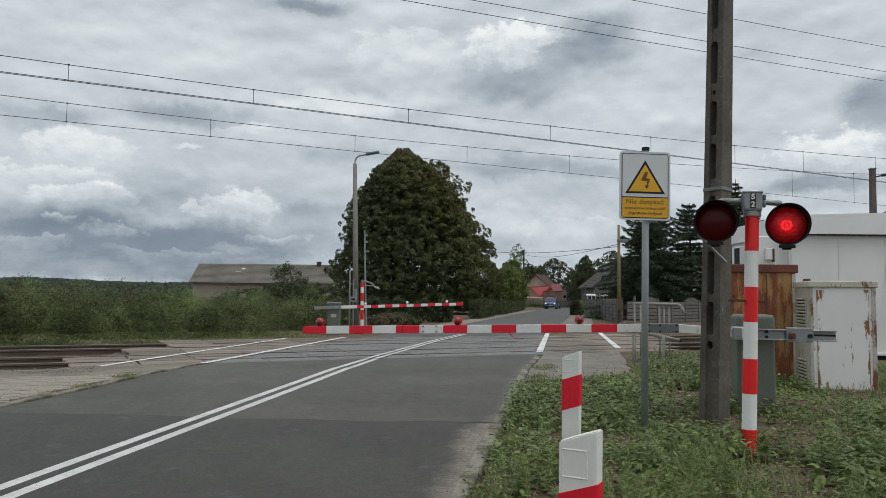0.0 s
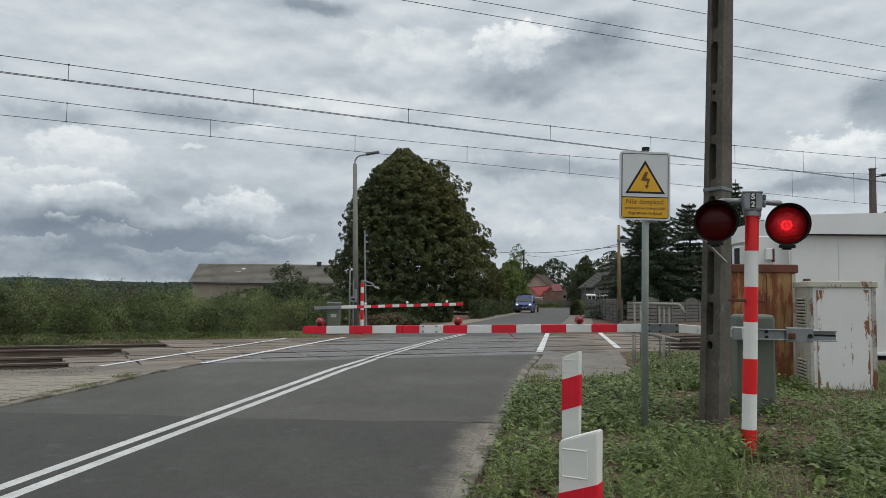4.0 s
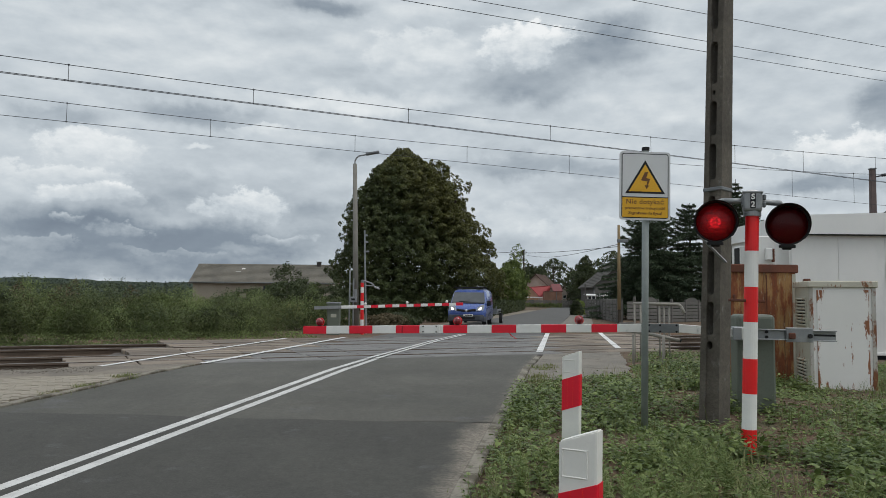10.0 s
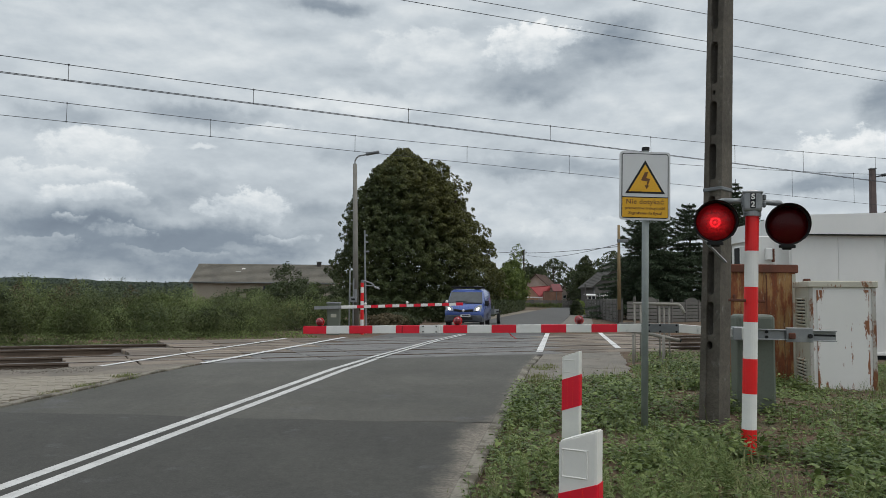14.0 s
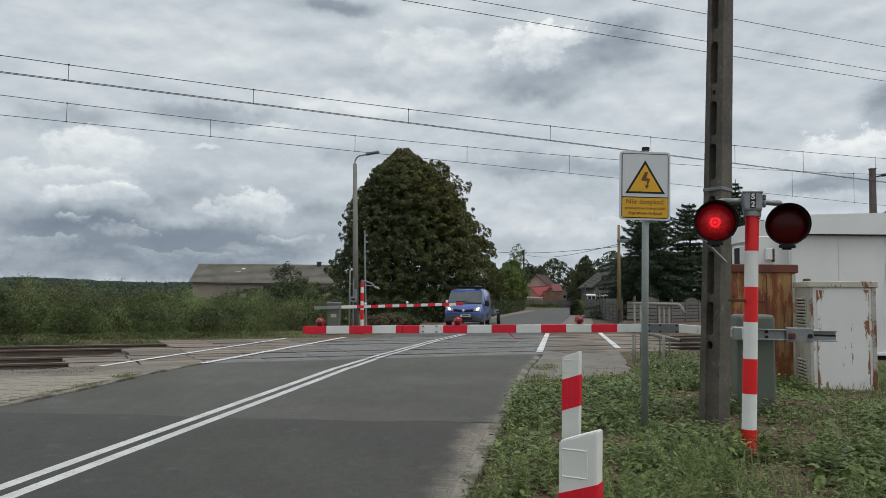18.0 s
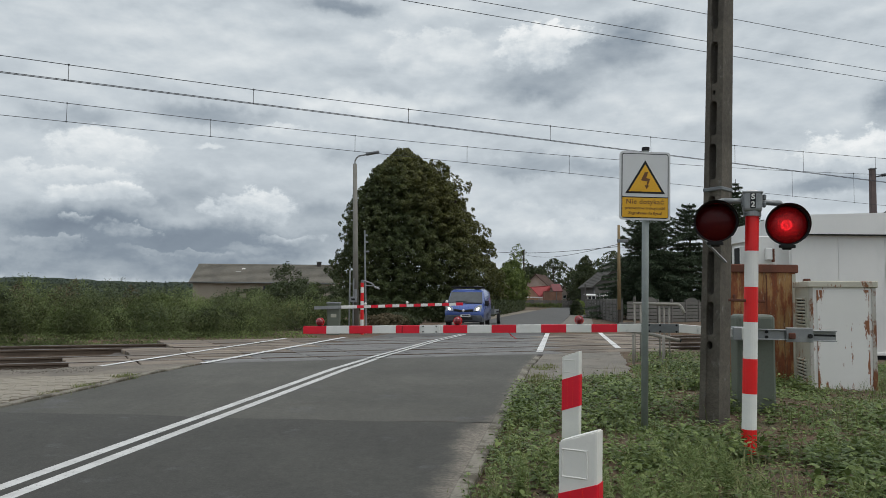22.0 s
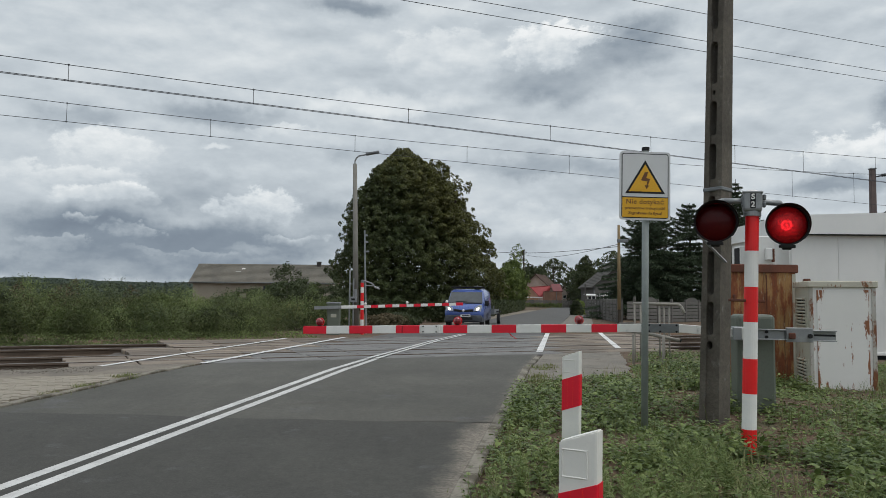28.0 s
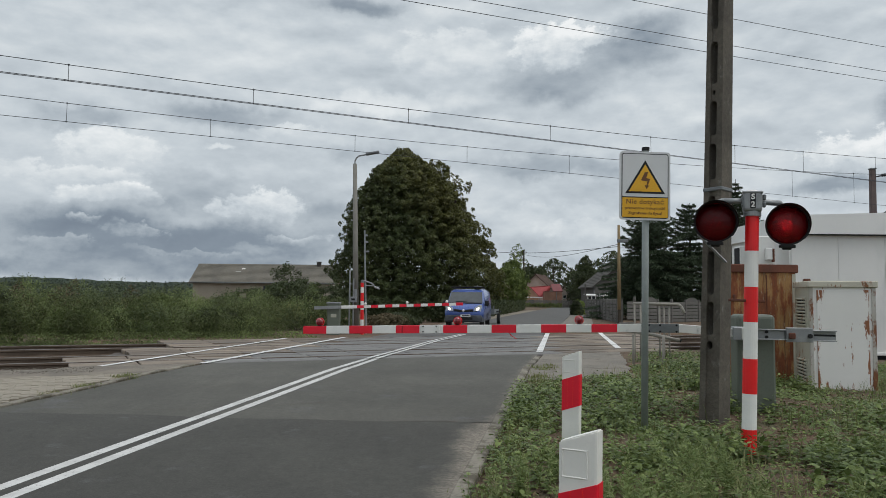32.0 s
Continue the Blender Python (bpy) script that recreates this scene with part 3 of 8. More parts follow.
def ribbon(name, left, right, y0, y1, n, lift, material, label, category, kind="structure", keep=None, parent=None):
    """A strip that follows the ground between two lines over y, with a skirt at its sides."""
    verts, faces = [], []
    for i in range(n + 1):
        y = y0 + (y1 - y0) * i / n
        a, b = left(y), right(y)
        cols = 4
        for c in range(cols + 1):
            x = a + (b - a) * c / cols
            verts.append((x, y, level(x, y) + lift))
        verts.append((a, y, level(a, y) + lift - 0.06))
        verts.append((b, y, level(b, y) + lift - 0.06))
    w = 7
    for i in range(n):
        for c in range(4):
            o = i * w + c
            faces.append((o, o + 1, o + w + 1, o + w))
        o = i * w
        faces.append((o + 5, o, o + w, o + w + 5))
        faces.append((o + 4, o + 6, o + w + 6, o + w + 4))
    ob = raw_mesh(name, verts, faces, material, parent, smooth=False)
    if label:
        tagged(ob, label, category, kind=kind)
    return ob


def aslant_road(name, n0, n1, lift, material, label, over=0.0, lw=None, rw=None):
    """A piece of carriageway whose ends run along the tracks."""
    verts, faces, rows, cols = [], [], 40, 16
    lw, rw = lw or left_x, rw or right_x
    for i in range(rows + 1):
        nn = n0 + (n1 - n0) * i / rows
        for c in range(cols + 1):
            y = nn / N2[1]
            for _ in range(12):
                x = lw(y) + (rw(y) - lw(y)) * c / cols
                y = (nn - x * N2[0]) / N2[1]
            verts.append((x, y, level(x, y) + lift))
    w = cols + 1
    faces = [(j * w + i, j * w + i + 1, (j + 1) * w + i + 1, (j + 1) * w + i) for j in range(rows) for i in range(cols)]
    ob = tagged(raw_mesh(name, verts, faces, material), label, "road", kind="structure")
    at = ob.data.attributes.new("from_edge", "FLOAT", "POINT")
    at.data.foreach_set("value", [min(rw(v[1]) - v[0], v[0] - lw(v[1]) + 0.12) for v in verts])
    return ob


# the approach: older asphalt before the tracks, a darker resurfaced length nearest, the far road beyond
aslant_road("road", -9.0, 14.95, 0.004, M_asphalt, "dark grey asphalt carriageway with cracks and patches")
road_far = ribbon("road_far", left_x, right_x, 36.0, 190.0, 40, 0.012, M_asphalt_old, "grey asphalt village road running away between gardens", "road")
aslant_road("road_beyond", 23.35, 34.5, 0.006, M_asphalt_old, "worn grey asphalt just past the tracks")


# ---- tracks ----
def rails():
    prof = [(-0.075, 0), (0.075, 0), (0.07, 0.015), (0.01, 0.035), (0.009, 0.115), (0.036, 0.13), (0.036, 0.165), (0.028, 0.172), (-0.028, 0.172), (-0.036, 0.165), (-0.036, 0.13), (-0.009, 0.115), (-0.01, 0.035), (-0.07, 0.015)]
    for track in (NEAR_TRACK, FAR_TRACK):
        for s in (-0.7525, 0.7525):
            a, b = on_track(track + s, -160, RAIL_TOP - 0.172), on_track(track + s, 420, RAIL_TOP - 0.172)
            m = Matrix.Translation((a + b) / 2) @ Matrix.Rotation(-TRACK, 4, "Z")
            bm = prism(prof, (b - a).length, m=m)
            bm.normal_update()
            for f in bm.faces:
                if f.calc_center_median().z > RAIL_TOP - 0.01:
                    f.material_index = 1
            tagged(link_mesh("rail", bm, (M_rail, M_rail_top)), "brown rusted steel rail with a bright running head", "rail", "rails of the line")


rails()


def ballast():
    """The stone bed beside the crossing, with loose stones along its edge, and the sleepers in it."""
    verts, faces = [], []
    cuts = [12.9, 14.55, 15.2, 15.75, 17.5, 18.6, 19.7, 21.5, 22.2, 23.3]
    hs = [0.0, 0.1, 0.02, -0.02, -0.02, -0.04, -0.02, -0.02, 0.0, 0.03]
    for lo, hi, k in ((-160, 0.2, 90), (14.2, 300, 110)):
        o = len(verts)
        for i in range(k + 1):
            t = i / k
            u = lo + (hi - lo) * (t ** 0.5 if hi < 5 else t ** 2)
            for c, h in zip(cuts, hs):
                p = on_track(c, u)
                if c < 13:
                    h = level(p.x, p.y) + (0.008 if hi < 5 else -0.1)
                verts.append((p.x, p.y, h + 0.03 * noise.noise((p.x * 2, p.y * 2, 4))))
        w = len(cuts)
        faces += [(o + i * w + c, o + i * w + c + 1, o + (i + 1) * w + c + 1, o + (i + 1) * w + c) for i in range(k) for c in range(w - 1)]
    tagged(raw_mesh("ballast_bed", verts, faces, M_gravel), "dirty grey-brown stone ballast under the rails", "ballast", kind="structure")
    rng = random.Random(4)
    verts, faces = [], []
    for i in range(5200):
        u = rng.uniform(-9, 0.1) if i < 4200 else rng.uniform(15.5, 30)
        n = rng.choice((rng.uniform(14.72, 15.75), rng.uniform(17.5, 19.8), rng.uniform(14.7, 15.3)))
        p = on_track(n, u, rng.uniform(0.06, 0.1) - 0.11 * (n - 14.7) if n < 15.4 else rng.uniform(-0.03, 0.0))
        r = rng.uniform(0.01, 0.026)
        o = len(verts)
        for dx, dy, dz in ((1, 0, 0), (-1, 0, 0), (0, 1, 0), (0, -1, 0), (0, 0, 0.8), (0, 0, -0.8)):
            verts.append((p.x + dx * r * rng.uniform(0.6, 1.3), p.y + dy * r * rng.uniform(0.6, 1.3), p.z + dz * r * rng.uniform(0.6, 1.3)))
        faces += [(o + a, o + b, o + c) for a, b, c in ((0, 2, 4), (2, 1, 4), (1, 3, 4), (3, 0, 4), (2, 0, 5), (1, 2, 5), (3, 1, 5), (0, 3, 5))]
    tagged(raw_mesh("loose_ballast", verts, faces, M_gravel), "loose grey ballast stones", "stones", kind="stuff")
    verts, faces = [], []
    for i in range(4200):
        u, n = rng.uniform(-14, 0.6), 14.8 - 1.0 * rng.uniform(0, 1) ** 1.4
        p = on_track(n, u)
        if p.x > left_x(p.y) - 0.1:
            continue
        r, z = rng.uniform(0.004, 0.014), level(p.x, p.y) + 0.018
        o = len(verts)
        for dx, dy, dz in ((1, 0, 0), (-1, 0, 0), (0, 1, 0), (0, -1, 0), (0, 0, 0.7), (0, 0, -0.7)):
            verts.append((p.x + dx * r * rng.uniform(0.6, 1.3), p.y + dy * r * rng.uniform(0.6, 1.3), z + dz * r * rng.uniform(0.6, 1.3)))
        faces += [(o + a, o + b, o + c) for a, b, c in ((0, 2, 4), (2, 1, 4), (1, 3, 4), (3, 0, 4), (2, 0, 5), (1, 2, 5), (3, 1, 5), (0, 3, 5))]
    tagged(raw_mesh("scattered_grit", verts, faces, M_path), "small pale grit scattered beside the tracks", "stones", kind="stuff")
    sl = base("sleepers", Matrix(), "dark timber and concrete sleepers under the rails", "sleepers", kind="structure")
    me = None
    for track in (NEAR_TRACK, FAR_TRACK):
        for i in range(60):
            u = -0.35 - 0.6 * i if i < 30 else 15.6 + 0.6 * (i - 30)
            if me is None:
                ob = part("sleeper", box((0, 0, 0), (0.24, 2.5, 0.16), 0.015), M_sleeper, sl)
                me = ob.data
            else:
                ob = new("sleeper", me)
                ob.parent = sl
            ob.matrix_basis = Matrix.Translation(on_track(track, u, -0.075)) @ Matrix.Rotation(math.pi / 2 - TRACK, 4, "Z")


ballast()


def crossing():
    """Concrete slabs between and beside the rails; those on the carriageway are worn grey."""
    deck = base("crossing_deck", Matrix(), "level crossing deck of worn concrete slabs between the rails", "crossing deck", kind="structure")
    rows = []
    for t in (NEAR_TRACK, FAR_TRACK):
        rows += [(t - 0.68, t - 0.01), (t + 0.01, t + 0.68)]
    rows += [(15.0, 15.80), (17.42, 18.02), (18.04, 18.6), (18.62, 19.18), (19.2, 19.80), (21.42, 22.3), (22.32, 23.3)]
    rng = random.Random(9)
    made = {}
    for a, b in rows:
        u = (0.15 if a < 17.3 else 1.4 if a < 19.5 else 2.6) + rng.uniform(-0.05, 0.05)
        while u < 14.4 + 0.68 * (a - 15.0):
            ln = 1.2
            mid = on_track((a + b) / 2, u + ln / 2)
            worn = left_x(mid.y) - 0.1 < mid.x < right_x(mid.y) + 0.1
            key = (round(b - a, 2), worn)
            if key not in made:
                ob = part("slab", box((0, 0, 0), (ln - 0.025, b - a - 0.012, 0.14), 0.012), M_slab_road if worn else M_slab, deck)
                made[key] = ob.data
            else:
                ob = new("slab", made[key])
                ob.parent = deck
            ob.matrix_basis = Matrix.Translation((mid.x, mid.y, 0.085 + rng.uniform(-0.006, 0.006))) @ Matrix.Rotation(math.pi / 2 - TRACK + rng.uniform(-0.004, 0.004), 4, "Z") @ Matrix.Rotation(rng.uniform(-0.006, 0.006), 4, "X")
            u += ln
    # the bed that closes the joints and flangeways
    bm = bmesh.new()
    p = [on_track(14.88, 0.2, 0.06), on_track(14.88, 14.8, 0.06), on_track(23.4, 20.4, 0.06), on_track(23.4, 2.0, 0.06)]
    q = [bm.verts.new(v) for v in p] + [bm.verts.new(v - Vector((0, 0, 0.2))) for v in p]
    for f in ((0, 1, 2, 3), (0, 4, 5, 1), (1, 5, 6, 2), (2, 6, 7, 3), (3, 7, 4, 0)):
        bm.faces.new([q[i] for i in f])
    part("deck_bed", bm, M_sleeper, deck)


crossing()


def paint_line(p, q, w, name="road_marking", lift=0.009, label="white painted road line, slightly worn", flat=None, n=24, paint=None):
    """A thin painted strip from p to q on the ground."""
    p, q = Vector((*p, 0)), Vector((*q, 0))
    d = (q - p).normalized()
    s = Vector((d.y, -d.x, 0)) * w / 2
    verts, faces = [], []
    for i in range(n + 1):
        c = p.lerp(q, i / n)
        for k in (-1, 1):
            e = c + s * k * (1 + 0.06 * noise.noise((c.x * 3, c.y * 3, k)))
            verts.append((e.x, e.y, (flat if flat is not None else level(e.x, e.y)) + lift))
    faces = [(2 * i, 2 * i + 1, 2 * i + 3, 2 * i + 2) for i in range(n)]
    return tagged(raw_mesh(name, verts, faces, paint or M_line), label, "road marking", kind="structure")


DECK = 0.157
for off in (-0.115, 0.115):
    pts = [(centre_x(y) + 0.0 + off, y) for y in (-6.0, 5.6, 13.9)]
    for a, b in zip(pts, pts[1:]):
        paint_line(a, b, 0.115, label="one of two solid white centre lines, slightly worn", n=30, paint=M_line_worn)
    paint_line((-1.76 + off, 13.9), (-1.458 + off * 0.85, 16.0), 0.11, n=6, paint=M_line_worn)
    paint_line((-1.458 + off * 0.85, 16.0), (-1.03 + off * 0.8, 18.4), 0.1, lift=0.012, flat=DECK, n=8, paint=M_line_worn)
    paint_line((-1.03 + off * 0.8, 18.4), (-0.22 + off * 0.75, 23.0), 0.1, lift=0.012, flat=DECK, n=12, paint=M_line_worn)
    paint_line((-0.22 + off * 0.75, 23.0), (0.75 + off * 0.7, 27.5), 0.1, lift=0.012, flat=DECK, n=12, paint=M_line_worn)
paint_line((-6.05, 13.55), (-4.82, 23.6), 0.13, lift=0.012, flat=DECK)
paint_line((-4.50, 14.34), (-3.12, 24.6), 0.15, lift=0.012, flat=DECK)
paint_line((2.36, 18.5), (4.0, 29.0), 0.16, lift=0.012, flat=DECK)
paint_line((4.68, 20.3), (6.2, 30.0), 0.16, lift=0.012, flat=DECK)


# ---- right verge: signal, warning sign, pole, barrier ----
def upright(x, y, z, tx=0.0, ty=0.0, turn=0.0):
    return Matrix.Translation((x, y, z)) @ Euler((-math.atan(ty), math.atan(tx), 0)).to_matrix().to_4x4() @ Matrix.Rotation(radians(turn), 4, "Z")


def banded_post(parent, r, z0, z1, bands, seg=20):
    """A round post of painted red and white lengths."""
    zs = [z0] + bands + [z1]
    for i, (a, b) in enumerate(zip(zs, zs[1:])):
        part("band", rod((0, 0, a), (0, 0, b), r - 0.0034 * a + (0.0008 if i % 2 == 0 else 0), r - 0.0034 * b + (0.0008 if i % 2 == 0 else 0), seg=seg), M_red if i % 2 == 0 else M_white, parent, "red band" if i % 2 == 0 else "white band", smooth=False)


def lens_material():
    """Dark red glass that lets light through and shines."""
    m, n, l = tree_of("red_lens")
    nt = m.node_tree
    tr = put(nt, "ShaderNodeBsdfTransparent", Color=(0.75, 0.11, 0.13, 1))
    pb = put(nt, "ShaderNodeBsdfPrincipled", Roughness=0.3)
    pb.inputs["Base Color"].default_value = (0.14, 0.006, 0.008, 1)
    mx = n.new("ShaderNodeMixShader")
    mx.inputs[0].default_value = 0.42
    l.new(tr.outputs[0], mx.inputs[1])
    l.new(pb.outputs[0], mx.inputs[2])
    o = n.new("ShaderNodeOutputMaterial")
    l.new(mx.outputs[0], o.inputs[0])
    return m


def lit_reflector():
    """A lamp's bright bowl: hottest round the filament, fading to the rim."""
    m, n, l = tree_of("lit_reflector")
    nt = m.node_tree
    tc = n.new("ShaderNodeTexCoord")
    sep = n.new("ShaderNodeSeparateXYZ")
    l.new(tc.outputs["Object"], sep.inputs[0])
    r = maths(nt, "SQRT", maths(nt, "ADD", maths(nt, "MULTIPLY", sep.outputs[0], sep.outputs[0]), maths(nt, "MULTIPLY", sep.outputs[2], sep.outputs[2])))
    a = maths(nt, "MULTIPLY_ADD", maths(nt, "POWER", ramp(nt, r, 0.21, 0.0), 1.4), 1.75, 0.18)
    core = maths(nt, "MULTIPLY", maths(nt, "POWER", ramp(nt, r, 0.12, 0.0), 2.0), 1.0)
    dot = maths(nt, "MULTIPLY", ramp(nt, r, 0.015, 0.005), 6.0)
    halo = maths(nt, "MULTIPLY", ramp(nt, maths(nt, "ABSOLUTE", maths(nt, "SUBTRACT", r, 0.045)), 0.016, 0.002), 3.6)
    # uneven rays where the bowl's facets throw the light
    ray = n.new("ShaderNodeCombineXYZ")
    turn = maths(nt, "ARCTAN2", sep.outputs[0], sep.outputs[2])
    l.new(maths(nt, "MULTIPLY", maths(nt, "COSINE", turn), 1.6), ray.inputs[0])
    l.new(maths(nt, "MULTIPLY", maths(nt, "SINE", turn), 1.6), ray.inputs[1])
    l.new(maths(nt, "MULTIPLY", r, 14.0), ray.inputs[2])
    rays = maths(nt, "MULTIPLY_ADD", noise_tex(nt, ray.outputs[0], 1.6, 4, 0.6), 1.9, 0.05)
    st = maths(nt, "ADD", maths(nt, "MULTIPLY", maths(nt, "ADD", a, halo), rays), maths(nt, "ADD", core, dot))
    e = put(nt, "ShaderNodeEmission", Color=(1.0, 0.14, 0.17, 1))
    l.new(st, e.inputs["Strength"])
    o = n.new("ShaderNodeOutputMaterial")
    l.new(e.outputs[0], o.inputs[0])
    return m


M_lens, M_lit = lens_material(), lit_reflector()
FLASHERS = []


def signal_lamp(parent, x, z, turn, name="signal_lamp"):
    """Round black lamp with a hood, a red lens, a glowing bowl and an added sliding grille that dims it."""
    lamp = new(name)
    lamp.parent = parent
    lamp.matrix_basis = Matrix.Translation((x, 0, z)) @ Matrix.Rotation(radians(turn), 4, "Z") @ Matrix.Rotation(radians(4), 4, "X") @ Matrix.Scale(0.88, 4)
    lamp["label"] = "round black signal lamp with a red lens and a hood"
    out = Matrix.Rotation(math.pi / 2, 4, "X")
    part("housing", lathe([(0.02, -0.36), (0.14, -0.34), (0.19, -0.2), (0.205, -0.05), (0.21, 0.0), (0.216, 0.01), (0.212, 0.016), (0.198, 0.01), (0.196, -0.03)], m=out, seg=36), M_black, lamp, smooth=True)
    # the hood: longest above
    bm = bmesh.new()
    seg = 40
    rows = []
    for i in range(seg + 1):
        a = radians(-42) + radians(264) * i / seg
        ln = 0.05 + 0.13 * max(0.0, math.sin(a) * 0.75 + 0.25)
        rows.append([bm.verts.new((r * math.cos(a), -y, r * math.sin(a))) for r, y in ((0.213, 0.0), (0.22, ln), (0.216, ln), (0.209, 0.0))])
    for p, q in zip(rows, rows[1:]):
        for k in range(4):
            bm.faces.new((p[k], q[k], q[(k + 1) % 4], p[(k + 1) % 4]))
    part("hood", bm, M_black, lamp, smooth=True)
    part("lens", lathe([(0.197, 0.0), (0.18, 0.02), (0.14, 0.042), (0.08, 0.056), (0.001, 0.062)], m=out, seg=36), M_lens, lamp, "dark red glass lens", smooth=True).visible_shadow = False
    part("clip", box((0, -0.02, -0.225), (0.16, 0.05, 0.035), 0.006), M_black, lamp)
    part("clip", box((0, 0.02, -0.245), (0.09, 0.06, 0.03), 0.006), M_black, lamp)
    part("bracket", rod((0, 0.27, 0.03), (0, 0.2, 0.2), 0.03), M_galv_dark, lamp)
    glowing = part("reflector", lathe([(0.19, 0.0), (0.1, -0.008), (0.001, -0.012)], m=out, seg=36), M_lit, lamp, "glowing bowl behind the lens", smooth=True)
    glowing.matrix_basis = pose(0, 0.06, 0)
    # added to dim the ever-glowing bowl: a fixed grille over half, a sliding one for the rest
    for k in range(2):
        bm = bmesh.new()
        for i in range(-31, 32):
            z = 0.006 * i
            half = math.sqrt(max(0.0, 0.1915 ** 2 - z * z))
            if half > 0.01:
                box((0, 0, z), (2 * half, 0.0006, 0.0031), 0.0, bm)
        grille = part("shutter", bm, M_black, lamp, "added fine black grille that dims the lamp")
        grille.matrix_basis = pose(0, 0.0545 - 0.0012 * k, 0)
    FLASHERS.append(grille)
    return lamp


def text_on(name, words, size, m, material, parent, spacing=1.0, bold=0.0):
    cu = bpy.data.curves.new(name, "FONT")
    cu.body, cu.size, cu.align_x, cu.align_y, cu.extrude = words, size, "CENTER", "CENTER", 0.0006
    cu.space_character, cu.offset = spacing, bold
    me = bpy.data.meshes.new_from_object(new("tmp_text", cu))
    bpy.data.objects.remove(bpy.data.objects["tmp_text"])
    me.materials.append(material)
    ob = new(name, me)
    ob.parent = parent
    ob.matrix_basis = m
    return ob


def crossing_signal():
    s = base("crossing_signal", upright(2.77, 6.95, -0.12, 0.031), "red and white banded post with two round red flashing lamps", "crossing signal")
    h = [0.0] + [z + 0.12 for z in (0.262, 0.58, 0.894, 1.226, 1.545, 1.875)] + [2.33]
    banded_post(s, 0.066, h[0], h[-1], h[1:-1])
    part("collar", rod((0, 0, 2.315), (0, 0, 2.36), 0.078, seg=20), M_galv, s)
    aim = Matrix.Rotation(radians(-18), 4, "Z")
    part("head", box((0, 0, 2.445), (0.165, 0.16, 0.19), 0.03, seg=3), M_galv, s, "grey cast head that carries the lamps").matrix_basis = aim
    part("head_rib", box((0, 0, 2.53), (0.175, 0.17, 0.022), 0.01, seg=2), M_galv, s).matrix_basis = aim
    part("cap", ball((0, 0, 2.54), 0.062, squash=(1, 1, 0.35)), M_white, s, smooth=True)
    for z in (2.42, 2.49):
        part("bolt", box((0.1, -0.02, z), (0.03, 0.04, 0.05), 0.008), M_galv_dark, s).matrix_basis = aim
    for sx in (-1, 1):
        part("arm", tube([(sx * 0.075, 0, 2.452), (sx * 0.26, 0.03, 2.452), (sx * 0.35, 0.12, 2.42)], 0.027), M_galv, s, smooth=True)
    part("flange", box((-0.088, -0.01, 2.45), (0.02, 0.1, 0.1), 0.012), M_galv_dark, s).matrix_basis = aim
    plate = part("plate", box((0.0, -0.084, 2.45), (0.046, 0.008, 0.135), 0.002), M_black, s, "small black plate with white characters")
    plate.matrix_basis = aim
    text_on("plate_text", "S\n2", 0.07, pose(0.0, -0.0885, 2.45, 90), M_white, plate, bold=0.002)
    part("clamp", box((-0.04, 0.0, 1.54), (0.32, 0.05, 0.025), 0.005), M_rust_dark, s)
    signal_lamp(s, -0.335, 2.25, -17)
    signal_lamp(s, 0.325, 2.25, -19)
    return s


crossing_signal()


